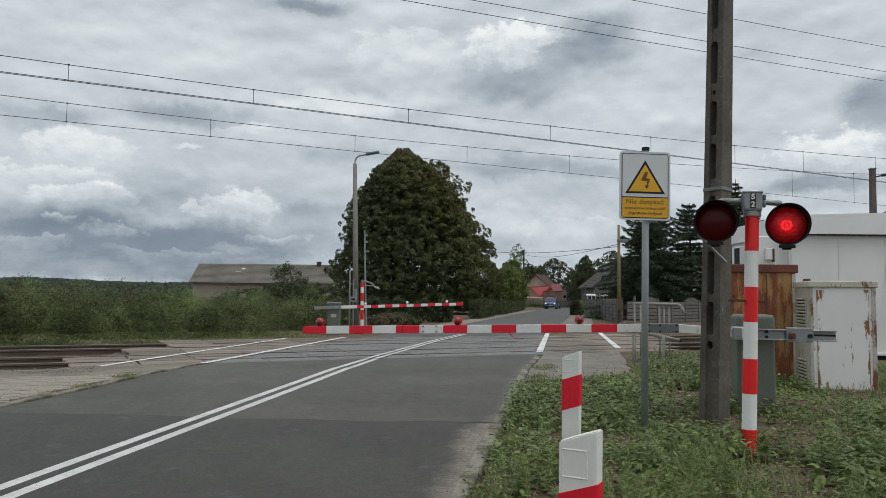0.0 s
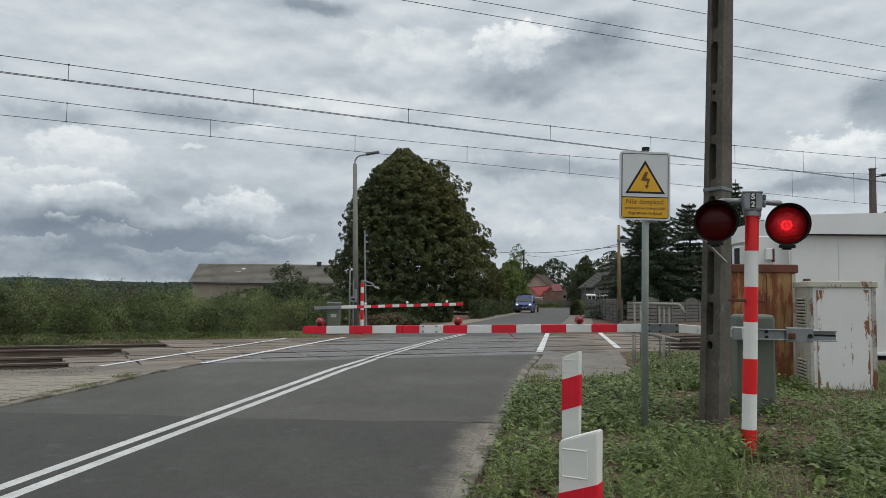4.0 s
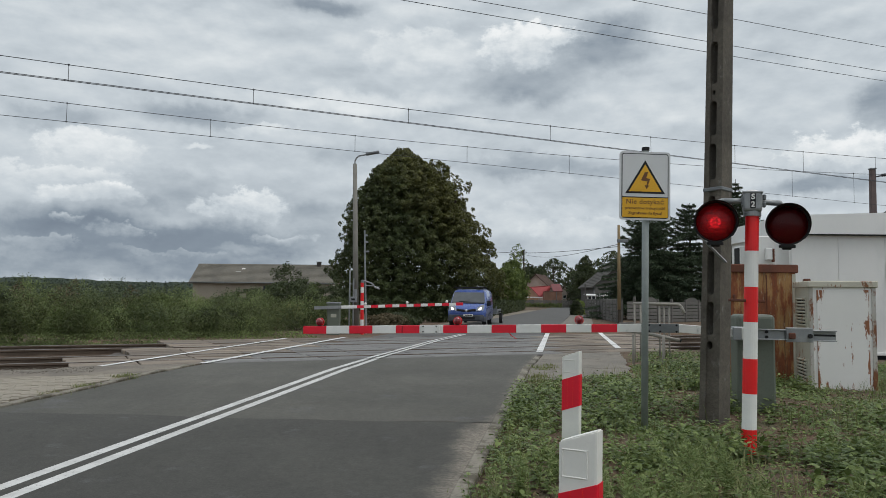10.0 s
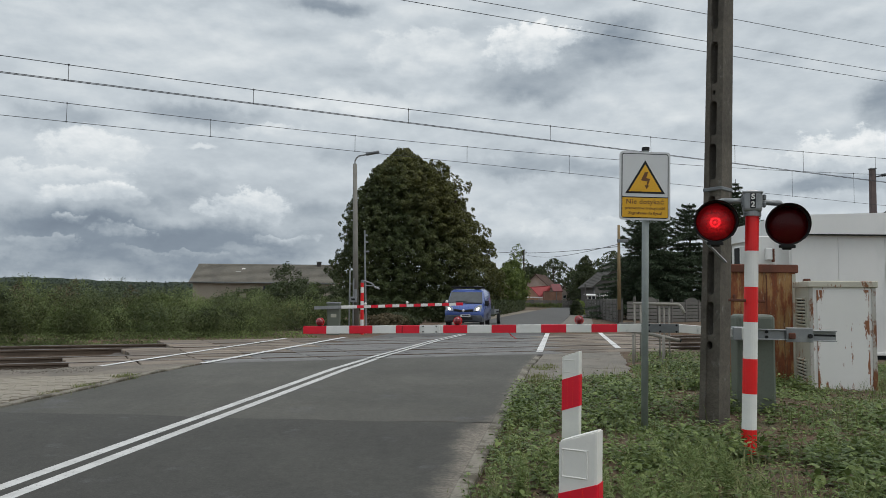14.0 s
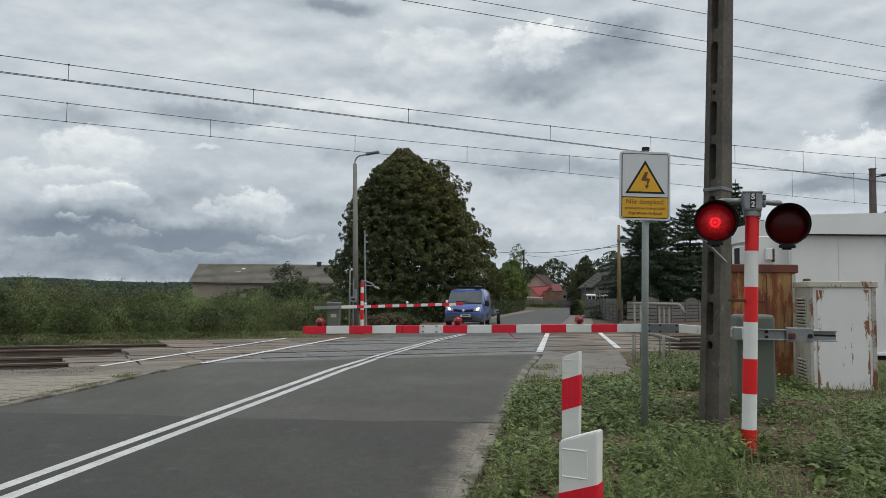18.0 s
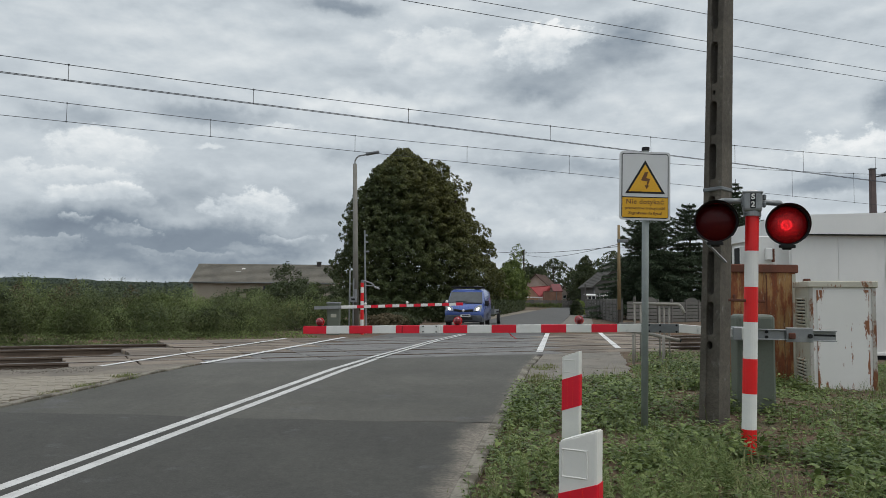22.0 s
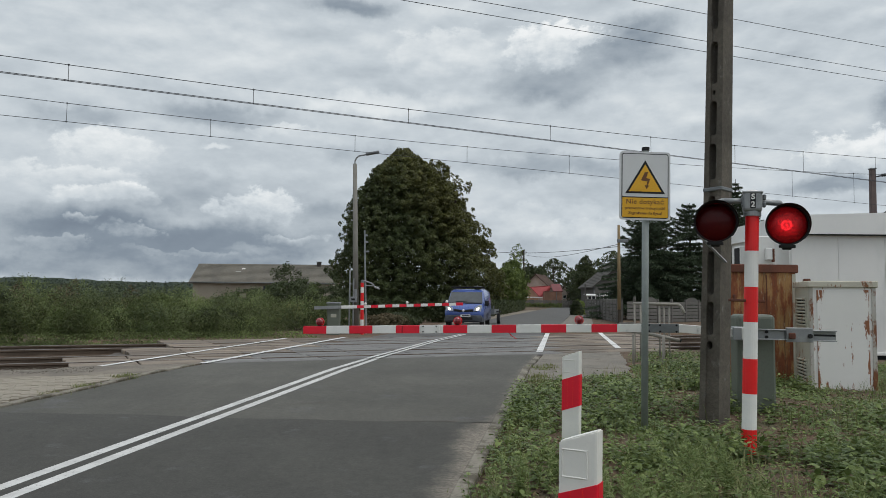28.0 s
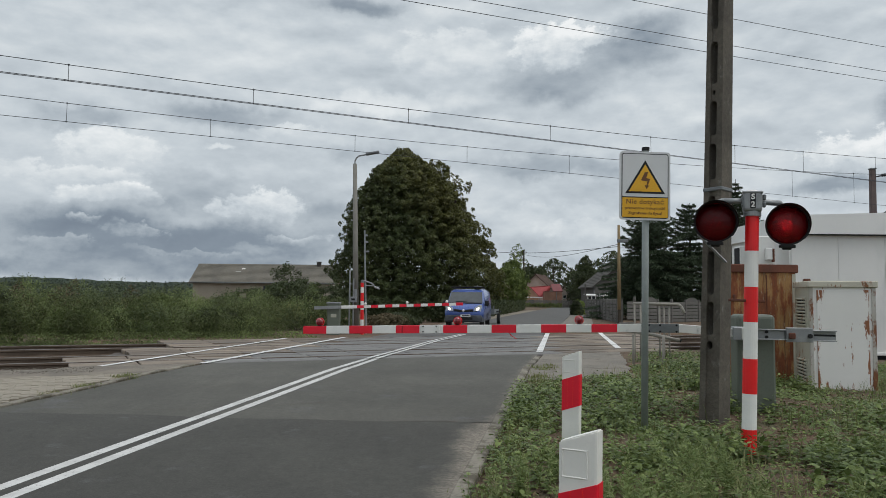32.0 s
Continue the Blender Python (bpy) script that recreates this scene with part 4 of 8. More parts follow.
def warning_sign():
    s = base("warning_sign", upright(2.11, 8.0, 0.0, 0.012), "white and yellow overhead line warning sign on a grey pole", "warning sign")
    part("pole", rod((0.015, 0.04, -0.1), (0.012, 0.04, 3.02), 0.036, seg=16), M_sign_pole, s, smooth=True)
    part("pole_cap", rod((0.012, 0.04, 3.012), (0.012, 0.04, 3.048), 0.041, seg=16), M_black, s)

    def plate(w, h, y, r, d):
        pts = []
        for cx, cz, a0 in ((w / 2 - r, h / 2 - r, 0), (-w / 2 + r, h / 2 - r, 90), (-w / 2 + r, -h / 2 + r, 180), (w / 2 - r, -h / 2 + r, 270)):
            pts += [(cx + r * math.cos(radians(a0 + t)), cz + r * math.sin(radians(a0 + t))) for t in (0, 22.5, 45, 67.5, 90)]
        return prism(pts, d, m=Matrix.Translation((0, y, 0)))

    board = new("board")
    board.parent = s
    board.matrix_basis = pose(-0.008, -0.012, 2.626, 0, 0, 3) @ Matrix.Diagonal((1.04, 1, 1, 1))
    board["label"] = "rounded plate, white above and yellow below"
    part("panel", plate(0.525, 0.73, 0, 0.035, 0.012), M_sign_white, board)
    part("rim", plate(0.485, 0.69, -0.0072, 0.025, 0.002), M_black, board)
    part("white_field", plate(0.468, 0.673, -0.0088, 0.018, 0.002), M_sign_white, board)
    part("yellow_field", prism([(-0.234, -0.3365), (0.234, -0.3365), (0.234, -0.122), (-0.234, -0.122)], 0.002, m=Matrix.Translation((0, -0.0104, 0))), M_yellow, board)
    part("bar", prism([(-0.234, -0.128), (0.234, -0.128), (0.234, -0.118), (-0.234, -0.118)], 0.002, m=Matrix.Translation((0, -0.0118, 0))), M_black, board)
    part("triangle", prism([(-0.205, -0.083), (0.205, -0.083), (0, 0.272)], 0.002, m=Matrix.Translation((0, -0.0106, 0))), M_black, board)
    part("triangle_field", prism([(-0.168, -0.062), (0.168, -0.062), (0, 0.228)], 0.002, m=Matrix.Translation((0, -0.0122, 0))), M_yellow, board)
    bolt = [(-0.005, 0.145), (0.03, 0.145), (0.01, 0.082), (0.052, 0.074), (0.026, 0.0), (0.042, 0.004), (0.012, -0.038), (-0.006, 0.008), (0.01, 0.002), (0.022, 0.046), (-0.045, 0.056)]
    part("lightning", prism(bolt, 0.002, m=Matrix.Translation((0, -0.0138, 0))), M_brown_print, board)
    for words, size, z, bold, gap in ((("Nie", "dotykać"), 0.07, -0.172, 0.0009, 0.03), (("przewodów", "trakcyjnych!"), 0.042, -0.238, 0.0004, 0.012), (("Zagrożenie", "dla", "życia!"), 0.042, -0.292, 0.0004, 0.012)):
        obs = [text_on("writing", w, size, Matrix(), M_brown_print, board, 1.12 if size > 0.05 else 0.97, bold) for w in words]
        spans = [(min(v.co.x for v in o.data.vertices), max(v.co.x for v in o.data.vertices)) for o in obs]
        x = -(sum(b - a for a, b in spans) + gap * (len(obs) - 1)) / 2
        for o, (a, b) in zip(obs, spans):
            o.matrix_basis = pose(x - a, -0.0122, z, 90)
            x += b - a + gap


warning_sign()


def concrete_pole():
    """An old prestressed pole with a waist, slotted through."""
    H = 7.2
    p = base("concrete_pole", upright(3.057, 8.62, -0.1, 0.0285, 0, -47), "weathered grey concrete utility pole with slots", "utility pole")

    def wide(z):
        return 0.236 - 0.008 * z, 0.262 - 0.006 * z
    bm = bmesh.new()
    # two flanges joined by a web with long holes
    rows = []
    for i in range(13):
        z = H * i / 12
        w, d = wide(z)
        a, c = w / 2, d / 2
        ring = [(-a, -c), (-a + 0.3 * w, -c), (-a + 0.32 * w, -c + 0.02), (a - 0.32 * w, -c + 0.02), (a - 0.3 * w, -c), (a, -c), (a, c), (-a, c)]
        rows.append([bm.verts.new((x, y, z)) for x, y in ring])
    for r, q in zip(rows, rows[1:]):
        for k in range(8):
            bm.faces.new((r[k], r[(k + 1) % 8], q[(k + 1) % 8], q[k]))
    bm.faces.new(rows[0][::-1])
    bm.faces.new(rows[-1])
    shaft = part("shaft", bm, M_concrete, p)
    slots = bmesh.new()
    for z, ln in ((1.32, 0.38), (1.83, 0.5), (2.5, 0.42), (3.1, 0.42), (3.6, 0.4), (4.25, 0.5), (4.87, 0.45), (5.4, 0.4), (5.95, 0.45), (6.5, 0.4)):
        hw, hh = 0.037, ln / 2
        pts = [(hw * math.cos(t), (hh - hw) + hw * math.sin(t)) for t in (math.pi * k / 6 for k in range(7))] + [(-hw * math.cos(t), -(hh - hw) - hw * math.sin(t)) for t in (math.pi * k / 6 for k in range(7))]
        prism(pts, 0.6, bm=slots, m=Matrix.Translation((-0.012, 0, z)))
    for z, r in ((1.02, 0.034), (3.9, 0.02)):
        prism([(r * math.cos(t), 1.4 * r * math.sin(t)) for t in (math.pi * k / 6 for k in range(12))], 0.6, bm=slots, m=Matrix.Translation((-0.012, 0, z)))
    cutter = link_mesh("slot_cut", slots, M_concrete)
    cutter.parent = p
    bpy.context.view_layer.update()
    mod = shaft.modifiers.new("slots", "BOOLEAN")
    mod.operation, mod.object, mod.solver = "DIFFERENCE", cutter, "EXACT"
    dg = bpy.context.evaluated_depsgraph_get()
    me = bpy.data.meshes.new_from_object(shaft.evaluated_get(dg))
    shaft.modifiers.clear()
    shaft.data = me
    bpy.data.objects.remove(cutter)
    for z in (2.78,):
        part("strap", box((0, -0.0, z), (0.232, 0.262, 0.045), 0.008, rot=Matrix.Rotation(radians(-3), 4, "Y")), M_galv_dark, p)
    part("bracket", rod((-0.057, -0.328, 2.254), (0.15, -0.08, 1.95), 0.017, seg=4), M_galv, p)


concrete_pole()


def near_barrier():
    """Half barrier: drive cabinet, red and white boom with red lamps, counterweight rails behind."""
    b = base("barrier", pose(3.86, 9.3, 0.0, 0, 0, -9.3), "lowered half barrier, red and white boom on a grey-green cabinet", "level crossing barrier")
    cab = part("cabinet", box((-0.065, 0.05, 0.63), (0.44, 0.42, 1.26), 0.05, seg=3), M_green_box, b, "grey-green drive cabinet")
    part("door", box((-0.065, -0.165, 0.56), (0.38, 0.012, 0.98), 0.005), M_green_box, cab)
    part("foot", box((-0.065, 0.05, 0.02), (0.5, 0.46, 0.08), 0.01), M_kerb, b)
    h = 0.099

    def bar(name, x0, x1, mat, label="", y=-0.24, th=0.07, hh=h, dz=0.0, up=0):
        """A length of the boom, which droops a little towards its tip and sits on a lever that dips behind."""
        zc = [(1.086 - 0.0217 * max(0.0, -1.2 - x) - 0.055 * max(0.0, min(1.0, (x + 1.0) / 0.8)) - 0.012 * max(0.0, x)) + dz for x in (x0, x1)]
        bm = box((0, 0, 0), (x1 - x0, th, hh), 0.003)
        for v in bm.verts:
            t = v.co.x / (x1 - x0) + 0.5
            v.co = Vector((x0 + (x1 - x0) * t, y + v.co.y, zc[0] + (zc[1] - zc[0]) * t + v.co.z))
        return part(name, bm, mat, b, label)

    bar("root", -0.985, -0.3, M_white, "", -0.24, 0.09)
    bar("joint_plate", -1.415, -0.98, M_galv_dark, "grey clamp plate with bolts", -0.24, 0.112, h + 0.006)
    for i in range(6):
        bx, bz = -1.33 + 0.13 * (i % 3) + 0.06 * (i % 3 == 2), 1.045 + 0.075 * (i // 3)
        part("bolt", rod((bx, -0.31, bz), (bx, -0.29, bz), 0.013, seg=6), M_black, b)
    cuts = [-1.415] + [-1.704 - 0.3072 * i for i in range(13)] + [-5.704]
    red = False
    for x1, x0 in zip(cuts, cuts[1:]):
        bar("stripe", x0 + 0.0005, x1 - 0.0005, M_red_film if red else M_white, "red stripe" if red else "white stripe")
        red = not red
    for lx in (-2.16, -3.674, -5.491):
        zt = 1.086 - 0.0217 * max(0.0, -1.2 - lx) + h / 2
        lamp = part("boom_lamp", ball((lx, -0.24, zt + 0.052), 0.05), M_boom_lamp, b, "round red boom lamp", smooth=True)
        part("lamp_rim", rod((lx, -0.235, zt + 0.052), (lx, -0.215, zt + 0.052), 0.056, seg=20), M_red, lamp)
        part("lamp_foot", box((lx, -0.24, zt + 0.006), (0.05, 0.05, 0.02), 0.004), M_black, lamp)
    part("torn_strip", tube([(-3.02, -0.245, 1.0), (-3.0, -0.25, 0.965), (-2.96, -0.25, 0.94), (-2.93, -0.25, 0.92)], 0.0045, seg=6), M_red_film, b, "torn red reflective strip hanging down")
    bar("patch_plate", -4.147, -3.9, M_white, "white splice plate with bolts", -0.28, 0.01, h + 0.004)
    bar("break_gap", -4.388, -4.38, M_black, "", -0.276, 0.006, h)
    for bx, bz in ((-4.11, 0.034), (-3.94, 0.034), (-4.11, -0.034), (-3.94, -0.034)):
        part("bolt", rod((bx, -0.296, 1.028 + bz), (bx, -0.28, 1.028 + bz), 0.01, seg=6), M_black, b)
    # counterweight lever behind the drive
    part("hub", box((-0.27, -0.25, 1.035), (0.19, 0.16, 0.16), 0.01), M_galv, b)
    part("hub_face", box((-0.22, -0.335, 1.035), (0.1, 0.02, 0.14), 0.006), M_white, b)
    bar("lever", -0.2, 0.79, M_galv, "", -0.25, 0.04, 0.112)
    bar("lever_top", -0.2, 0.79, M_galv, "", -0.275, 0.08, 0.014, 0.057)
    bar("lever_bottom", -0.2, 0.79, M_galv, "", -0.275, 0.08, 0.014, -0.057)
    part("weight", box((0.38, -0.3, 1.03), (0.3, 0.03, 0.17), 0.006), M_galv, b, "bolted grey counterweight plate")
    part("weight_bolt", box((0.29, -0.335, 1.02), (0.07, 0.05, 0.07), 0.008), M_rust_dark, b)
    part("weight_bolt", rod((0.49, -0.35, 1.02), (0.49, -0.31, 1.02), 0.026, seg=8), M_black, b)
    bar("slot", 0.55, 0.785, M_black, "", -0.272, 0.008, 0.022, 0.005)
    for bx, bz in ((0.02, 0.03), (0.02, -0.03)):
        part("bolt", rod((bx, -0.3, 1.03 + bz), (bx, -0.27, 1.03 + bz), 0.018, seg=8), M_black, b)


M_boom_lamp = surface("boom_lamp_red", (0.27, 0.012, 0.02), (0.21, 0.01, 0.016), 0.18, broad=8, fine=60, bump=0.02, coat=0.5)
near_barrier()


def guide_post(x, y, z, turn, h=1.0):
    """A hollow white plastic delineator with a slanted top and a red reflective band."""
    g = base("guide_post", pose(x, y, z, 0, 0.6, turn), "white plastic roadside guide post with a slanted red band", "guide post", "guide posts on the verge")
    w, d = 0.155, 0.085

    def shell(zl, zr, bl, br, grow=0.0):
        """An upright length between slanted ends: heights at its two edges, below and above."""
        own = bmesh.new()
        ww, dd = w / 2 + grow, d / 2 + grow
        plan = [(-ww, -dd + 0.006), (-ww + 0.006, -dd), (ww - 0.012, -dd), (ww - 0.004, -dd + 0.003), (ww, -dd + 0.012), (ww, dd - 0.02), (ww - 0.02, dd), (-ww + 0.02, dd), (-ww, dd - 0.02)]
        lo = [own.verts.new((px_, py, bl + (br - bl) * (px_ + ww) / (2 * ww))) for px_, py in plan]
        hi = [own.verts.new((px_, py, zl + (zr - zl) * (px_ + ww) / (2 * ww))) for px_, py in plan]
        own.faces.new(hi)
        own.faces.new(lo[::-1])
        for i in range(len(plan)):
            j = (i + 1) % len(plan)
            own.faces.new((lo[i], lo[j], hi[j], hi[i]))
        return own

    bm = shell(h - 0.055, h, 0, 0)
    bmesh.ops.bevel(bm, geom=[e for e in bm.edges if min(v.co.z for v in e.verts) > 0.5], offset=0.005, segments=2, affect="EDGES")
    part("post", bm, M_white_flat, g)
    part("red_band", shell(h - 0.255, h - 0.2, h - 0.52, h - 0.465, 0.0025), M_red_film, g, "red reflective film")
    part("ridge", box((-0.03, -d / 2 - 0.003, h - 0.36), (0.004, 0.004, 0.24), 0.001, rot=Matrix()), M_red, g)
    part("ridge", box((0.02, -d / 2 - 0.003, h - 0.35), (0.004, 0.004, 0.24), 0.001), M_red, g)
    fr = bmesh.new()
    for bx, bz, sx, sz in ((-0.013, h - 0.082, 0.105, 0.006), (-0.013, h - 0.186, 0.105, 0.006), (-0.0625, h - 0.134, 0.006, 0.11), (0.0365, h - 0.134, 0.006, 0.11)):
        box((bx, -d / 2 + 0.0005, bz), (sx, 0.008, sz), 0.002, fr)
    part("raised_frame", fr, M_white_flat, g)
    return g


guide_post(0.537, 3.0, -0.09, -28, 1.0)
guide_post(1.125, 6.65, -0.028, -27, 1.0)


# ---- overhead line ----
def wire(name, pts, r, label, category="wire", group=""):
    return tagged(link_mesh(name, tube(pts, r, seg=5), M_wire), label, category, group)


def overhead():
    for track, low, at_u, k, drops in ((NEAR_TRACK, 5.98, 2.5, 0.00098, (0.0, 3.66, 7.4, 11.55, 15.04, 18.4, 21.5, 25.2)), (FAR_TRACK, 6.11, 4.0, 0.00118, (0.0, 3.43, 7.5, 11.2, 15.1, 19.0, 22.6, 26.0, 29.8))):
        def sag(u):
            v = ((u - at_u + 32) % 64) - 32
            return low + k * v * v
        wire("messenger_wire", [on_track(track, u, sag(u)) for u in range(-60, 158, 2)], 0.0075, "dark messenger cable of the overhead line, sagging between masts", group="overhead line")
        for off in ((-0.02, 0.02) if track == NEAR_TRACK else (0.0,)):
            wire("contact_wire", [on_track(track + off * 2, u, 5.67) for u in (-60, 20, 158)], 0.0072, "taut dark contact wire over the track", group="overhead line")
        for u in drops:
            top, bot = on_track(track, u, sag(u)), on_track(track, u, 5.67)
            d = base("dropper", Matrix.Translation(bot), "thin dropper wire between messenger and contact wire", "dropper", "droppers of the overhead line")
            h = top.z - bot.z
            part("strand", rod((0, 0, 0), (0, 0, h), 0.006, seg=5), M_wire, d)
            part("clamp", box((0, 0, h), (0.03, 0.025, 0.04), 0.005), M_wire, d)
            part("clamp", box((0, 0, 0), (0.028, 0.022, 0.035), 0.005), M_wire, d)
    for a, b in (((5.45, 6.65), (18.74, 7.09)), ((6.77, 6.92), (18.75, 7.34)), ((10.34, 7.65), (18.77, 7.99))):
        s = (b[1] - a[1]) / (b[0] - a[0])
        wire("power_line", [on_track(12, u, a[1] + s * (u - a[0]) + 0.0004 * (u - 12) ** 2) for u in range(-40, 90, 5)], 0.006, "thin overhead power line", group="power lines")
    mast = base("catenary_mast", upright(21.4, 37.7, 0.0, 0.01), "brown steel mast that carries the overhead line", "catenary mast")
    part("shaft", box((0, 0, 4.07), (0.32, 0.3, 8.14), 0.03, taper=0.8), M_mast, mast)
    part("cap", box((0, 0, 8.16), (0.3, 0.28, 0.06), 0.01), M_galv_dark, mast)
    part("cantilever", tube([(0.1, 0, 7.75), (0.9, 0.3, 7.95), (2.6, 0.6, 8.1)], 0.035), M_wire, mast)
    part("insulator", lathe([(0.03, 0), (0.09, 0.05), (0.03, 0.1), (0.09, 0.15), (0.03, 0.2), (0.09, 0.25), (0.03, 0.3)], m=Matrix.Translation((0.55, 0.18, 7.87)) @ Matrix.Rotation(radians(80), 4, "Y"), seg=10), M_wire, mast)
    part("stay", rod((0.1, 0, 5.6), (2.4, 0.6, 7.2), 0.03), M_wire, mast)


M_mast = surface("mast_paint", (0.16, 0.12, 0.11), (0.12, 0.09, 0.085), 0.7, broad=2, fine=30)
overhead()


# ---- far side of the crossing ----
def far_barrier():
    b = base("barrier", pose(-3.86, 27.0, 0.1), "lowered half barrier of the opposite lane", "level crossing barrier")
    cab = part("cabinet", box((0, 0.1, 0.56), (0.44, 0.4, 1.13), 0.03, seg=2), M_green_box, b, "grey-green drive cabinet")
    part("badge", box((0.02, -0.105, 0.7), (0.2, 0.01, 0.12), 0.003), M_cab_cream, cab)
    turn = Matrix.Rotation(radians(-2.1), 4, "Y")
    m0 = Matrix.Translation((0, -0.15, 0.99)) @ turn

    def bar(name, x0, x1, h, mat, label="", y=0.0, th=0.06):
        bm = box(((x0 + x1) / 2, y, 0), (x1 - x0, th, h), 0.004)
        bmesh.ops.transform(bm, matrix=m0, verts=bm.verts)
        return part(name, bm, mat, b, label)
    bar("lever", -0.66, 0.3, 0.11, M_galv)
    part("cabinet_lid", box((0, 0.1, 1.15), (0.48, 0.44, 0.06), 0.015), M_galv, cab)
    bar("root", 0.3, 0.85, 0.11, M_white)
    x, red = 0.85, True
    k = 0
    while x < 4.45:
        bar("stripe", x, x + 0.24, 0.1, M_red_film if red else M_white, "red stripe" if red else "white stripe")
        x, red, k = x + 0.25, not red, k + 1
    for lx in (1.15, 2.62, 4.02):
        bm = ball((lx, 0, 0.1), 0.05)
        bmesh.ops.transform(bm, matrix=m0, verts=bm.verts)
        part("boom_lamp", bm, M_white, b, "small white boom lamp seen from behind", smooth=True)
    s = base("crossing_signal", upright(-2.89, 27.5, 0.08, -0.01), "red and white banded signal post seen from behind", "crossing signal")
    banded_post(s, 0.062, 0.0, 1.9, [0.24, 0.58, 0.92, 1.24, 1.54, 1.74], 14)
    part("head", box((0, 0, 1.95), (0.11, 0.11, 0.12), 0.02), M_galv_dark, s)
    part("arm", tube([(0.05, 0, 1.98), (0.3, 0.03, 1.9), (0.42, 0.03, 1.82)], 0.03), M_galv, s)


far_barrier()


def street_lamp():
    s = base("street_lamp", upright(-3.19, 28.2, 0.05, -0.022), "tall grey concrete street lamp with a curved arm", "street lamp")
    part("shaft", rod((0, 0, 0), (0, 0, 6.4), 0.12, 0.075, seg=14), M_lampost, s, smooth=True)
    part("arm", tube([(0, 0, 6.3), (0, 0, 6.5), (0.05, 0, 6.62), (0.15, 0, 6.7), (0.45, 0, 6.76)], 0.03), M_galv, s, smooth=True)
    part("lamp_head", box((0.66, 0, 6.8), (0.52, 0.2, 0.09), 0.035, seg=2, rot=Matrix.Rotation(radians(-10), 4, "Y")), M_galv_dark, s)
    part("box", box((0.02, -0.14, 1.55), (0.1, 0.1, 0.32), 0.01), M_galv, s)
    p = base("steel_post", upright(-3.42, 28.0, 0.05, 0.0), "thin grey steel post with a small sign box", "post")
    part("tube", rod((0, 0, 0), (0, 0, 2.4), 0.03, seg=10), M_galv, p)
    part("tube", rod((0.14, 0, 0), (0.14, 0, 2.1), 0.025, seg=10), M_galv, p)
    part("sign_box", box((0.14, -0.05, 1.33), (0.25, 0.06, 0.2), 0.01), M_galv, p)
    part("sign_bar", box((0.14, -0.083, 1.33), (0.13, 0.008, 0.07), 0.002), M_black, p)
    q = base("antenna_mast", upright(-2.79, 28.0, 0.05, -0.03), "thin white mast with small fittings", "mast")
    part("tube", rod((0, 0, 0), (0, 0, 3.9), 0.038, 0.028, seg=10), M_galv, q)
    for z, w in ((3.45, 0.14), (3.1, 0.2), (3.7, 0.1)):
        part("fitting", box((0.06, 0, z), (w, 0.06, 0.06), 0.01), M_galv, q)
    part("floodlight", box((0.42, 0, 1.75), (0.22, 0.14, 0.08), 0.02, rot=Matrix.Rotation(radians(25), 4, "Y")), M_galv, q)
    part("floodlight_arm", rod((0, 0, 1.85), (0.35, 0, 1.82), 0.02), M_galv, q)


M_lampost = surface("lamp_post_concrete", (0.25, 0.24, 0.21), (0.2, 0.19, 0.168), 0.9, broad=2, fine=40)
street_lamp()


def railing():
    """Two bent-tube railings of a pedestrian chicane before the tracks."""
    g = base("railing", pose(4.18, 16.5, 0.1), "old light grey tubular railing of a footpath chicane", "railing", "chicane railings")
    part("top_rail", tube([(-0.05, 0, 1.26), (0.9, -0.1, 1.25), (0.96, -0.12, 1.2), (1.02, -0.14, 1.06)], 0.034), M_tube, g, smooth=True)
    for x in (-0.03, 0.1, 0.51, 0.61, 0.72):
        part("post", rod((x, -0.05, -0.2), (x, -0.05, 1.24), 0.02), M_tube, g, smooth=True)
    # a black disc paints the shade inside the hollow tube
    part("open_end", rod((1.022, -0.141, 1.058), (1.028, -0.143, 1.046), 0.03), M_black, g, "dark open tube end")
    part("mid_rail", tube([(-0.05, 0, 0.75), (0.9, -0.1, 0.74)], 0.02), M_tube, g, smooth=True)
    h = base("railing", pose(3.97, 14.9, 0.1), "low light grey tubular railing by the footpath", "railing", "chicane railings")
    part("top_rail", tube([(-0.35, 1.0, 0.72), (-0.1, 0.4, 0.7), (0.1, -0.1, 0.67), (0.55, -0.4, 0.57)], 0.035), M_tube, h, smooth=True)
    for x, y in ((0.28, -0.25), (-0.12, 0.45)):
        part("post", rod((x, y, -0.2), (x, y, 0.64), 0.028), M_tube, h, smooth=True)
    # black disc again for the tube's shaded hollow
    part("open_end", rod((0.552, -0.401, 0.569), (0.566, -0.41, 0.565), 0.031), M_black, h, "dark open tube end")


M_tube = surface("chalky_tube", (0.3, 0.285, 0.245), (0.22, 0.205, 0.175), 0.7, broad=4, fine=40, dirt=(0.25, 0.16, 0.1), dirt_at=(0.62, 0.72), dirt_scale=5)
railing()


# ---- equipment cabinets and hut ----
def rusty_cabinet():
    c = base("equipment_cabinet", pose(5.49, 13.45, -0.02), "tall equipment cabinet with streaked orange rust", "cabinet")
    part("body", box((0, 0, 0.97), (1.13, 0.85, 1.95), 0.01), M_rust, c)
    part("lid", box((0, 0, 2.01), (1.2, 0.92, 0.14), 0.012), M_rust_dark, c, "dark rusted lid")
    part("seam", box((0.06, -0.43, 0.97), (0.012, 0.012, 1.85), 0.002), M_rust_dark, c)
    part("corner_strip", box((0.53, -0.428, 0.97), (0.06, 0.012, 1.9), 0.002), M_cab_cream, c, "faded cream corner strip")
    for z in (0.5, 1.5):
        part("hinge", box((-0.5, -0.435, z), (0.04, 0.03, 0.12), 0.005), M_rust_dark, c)


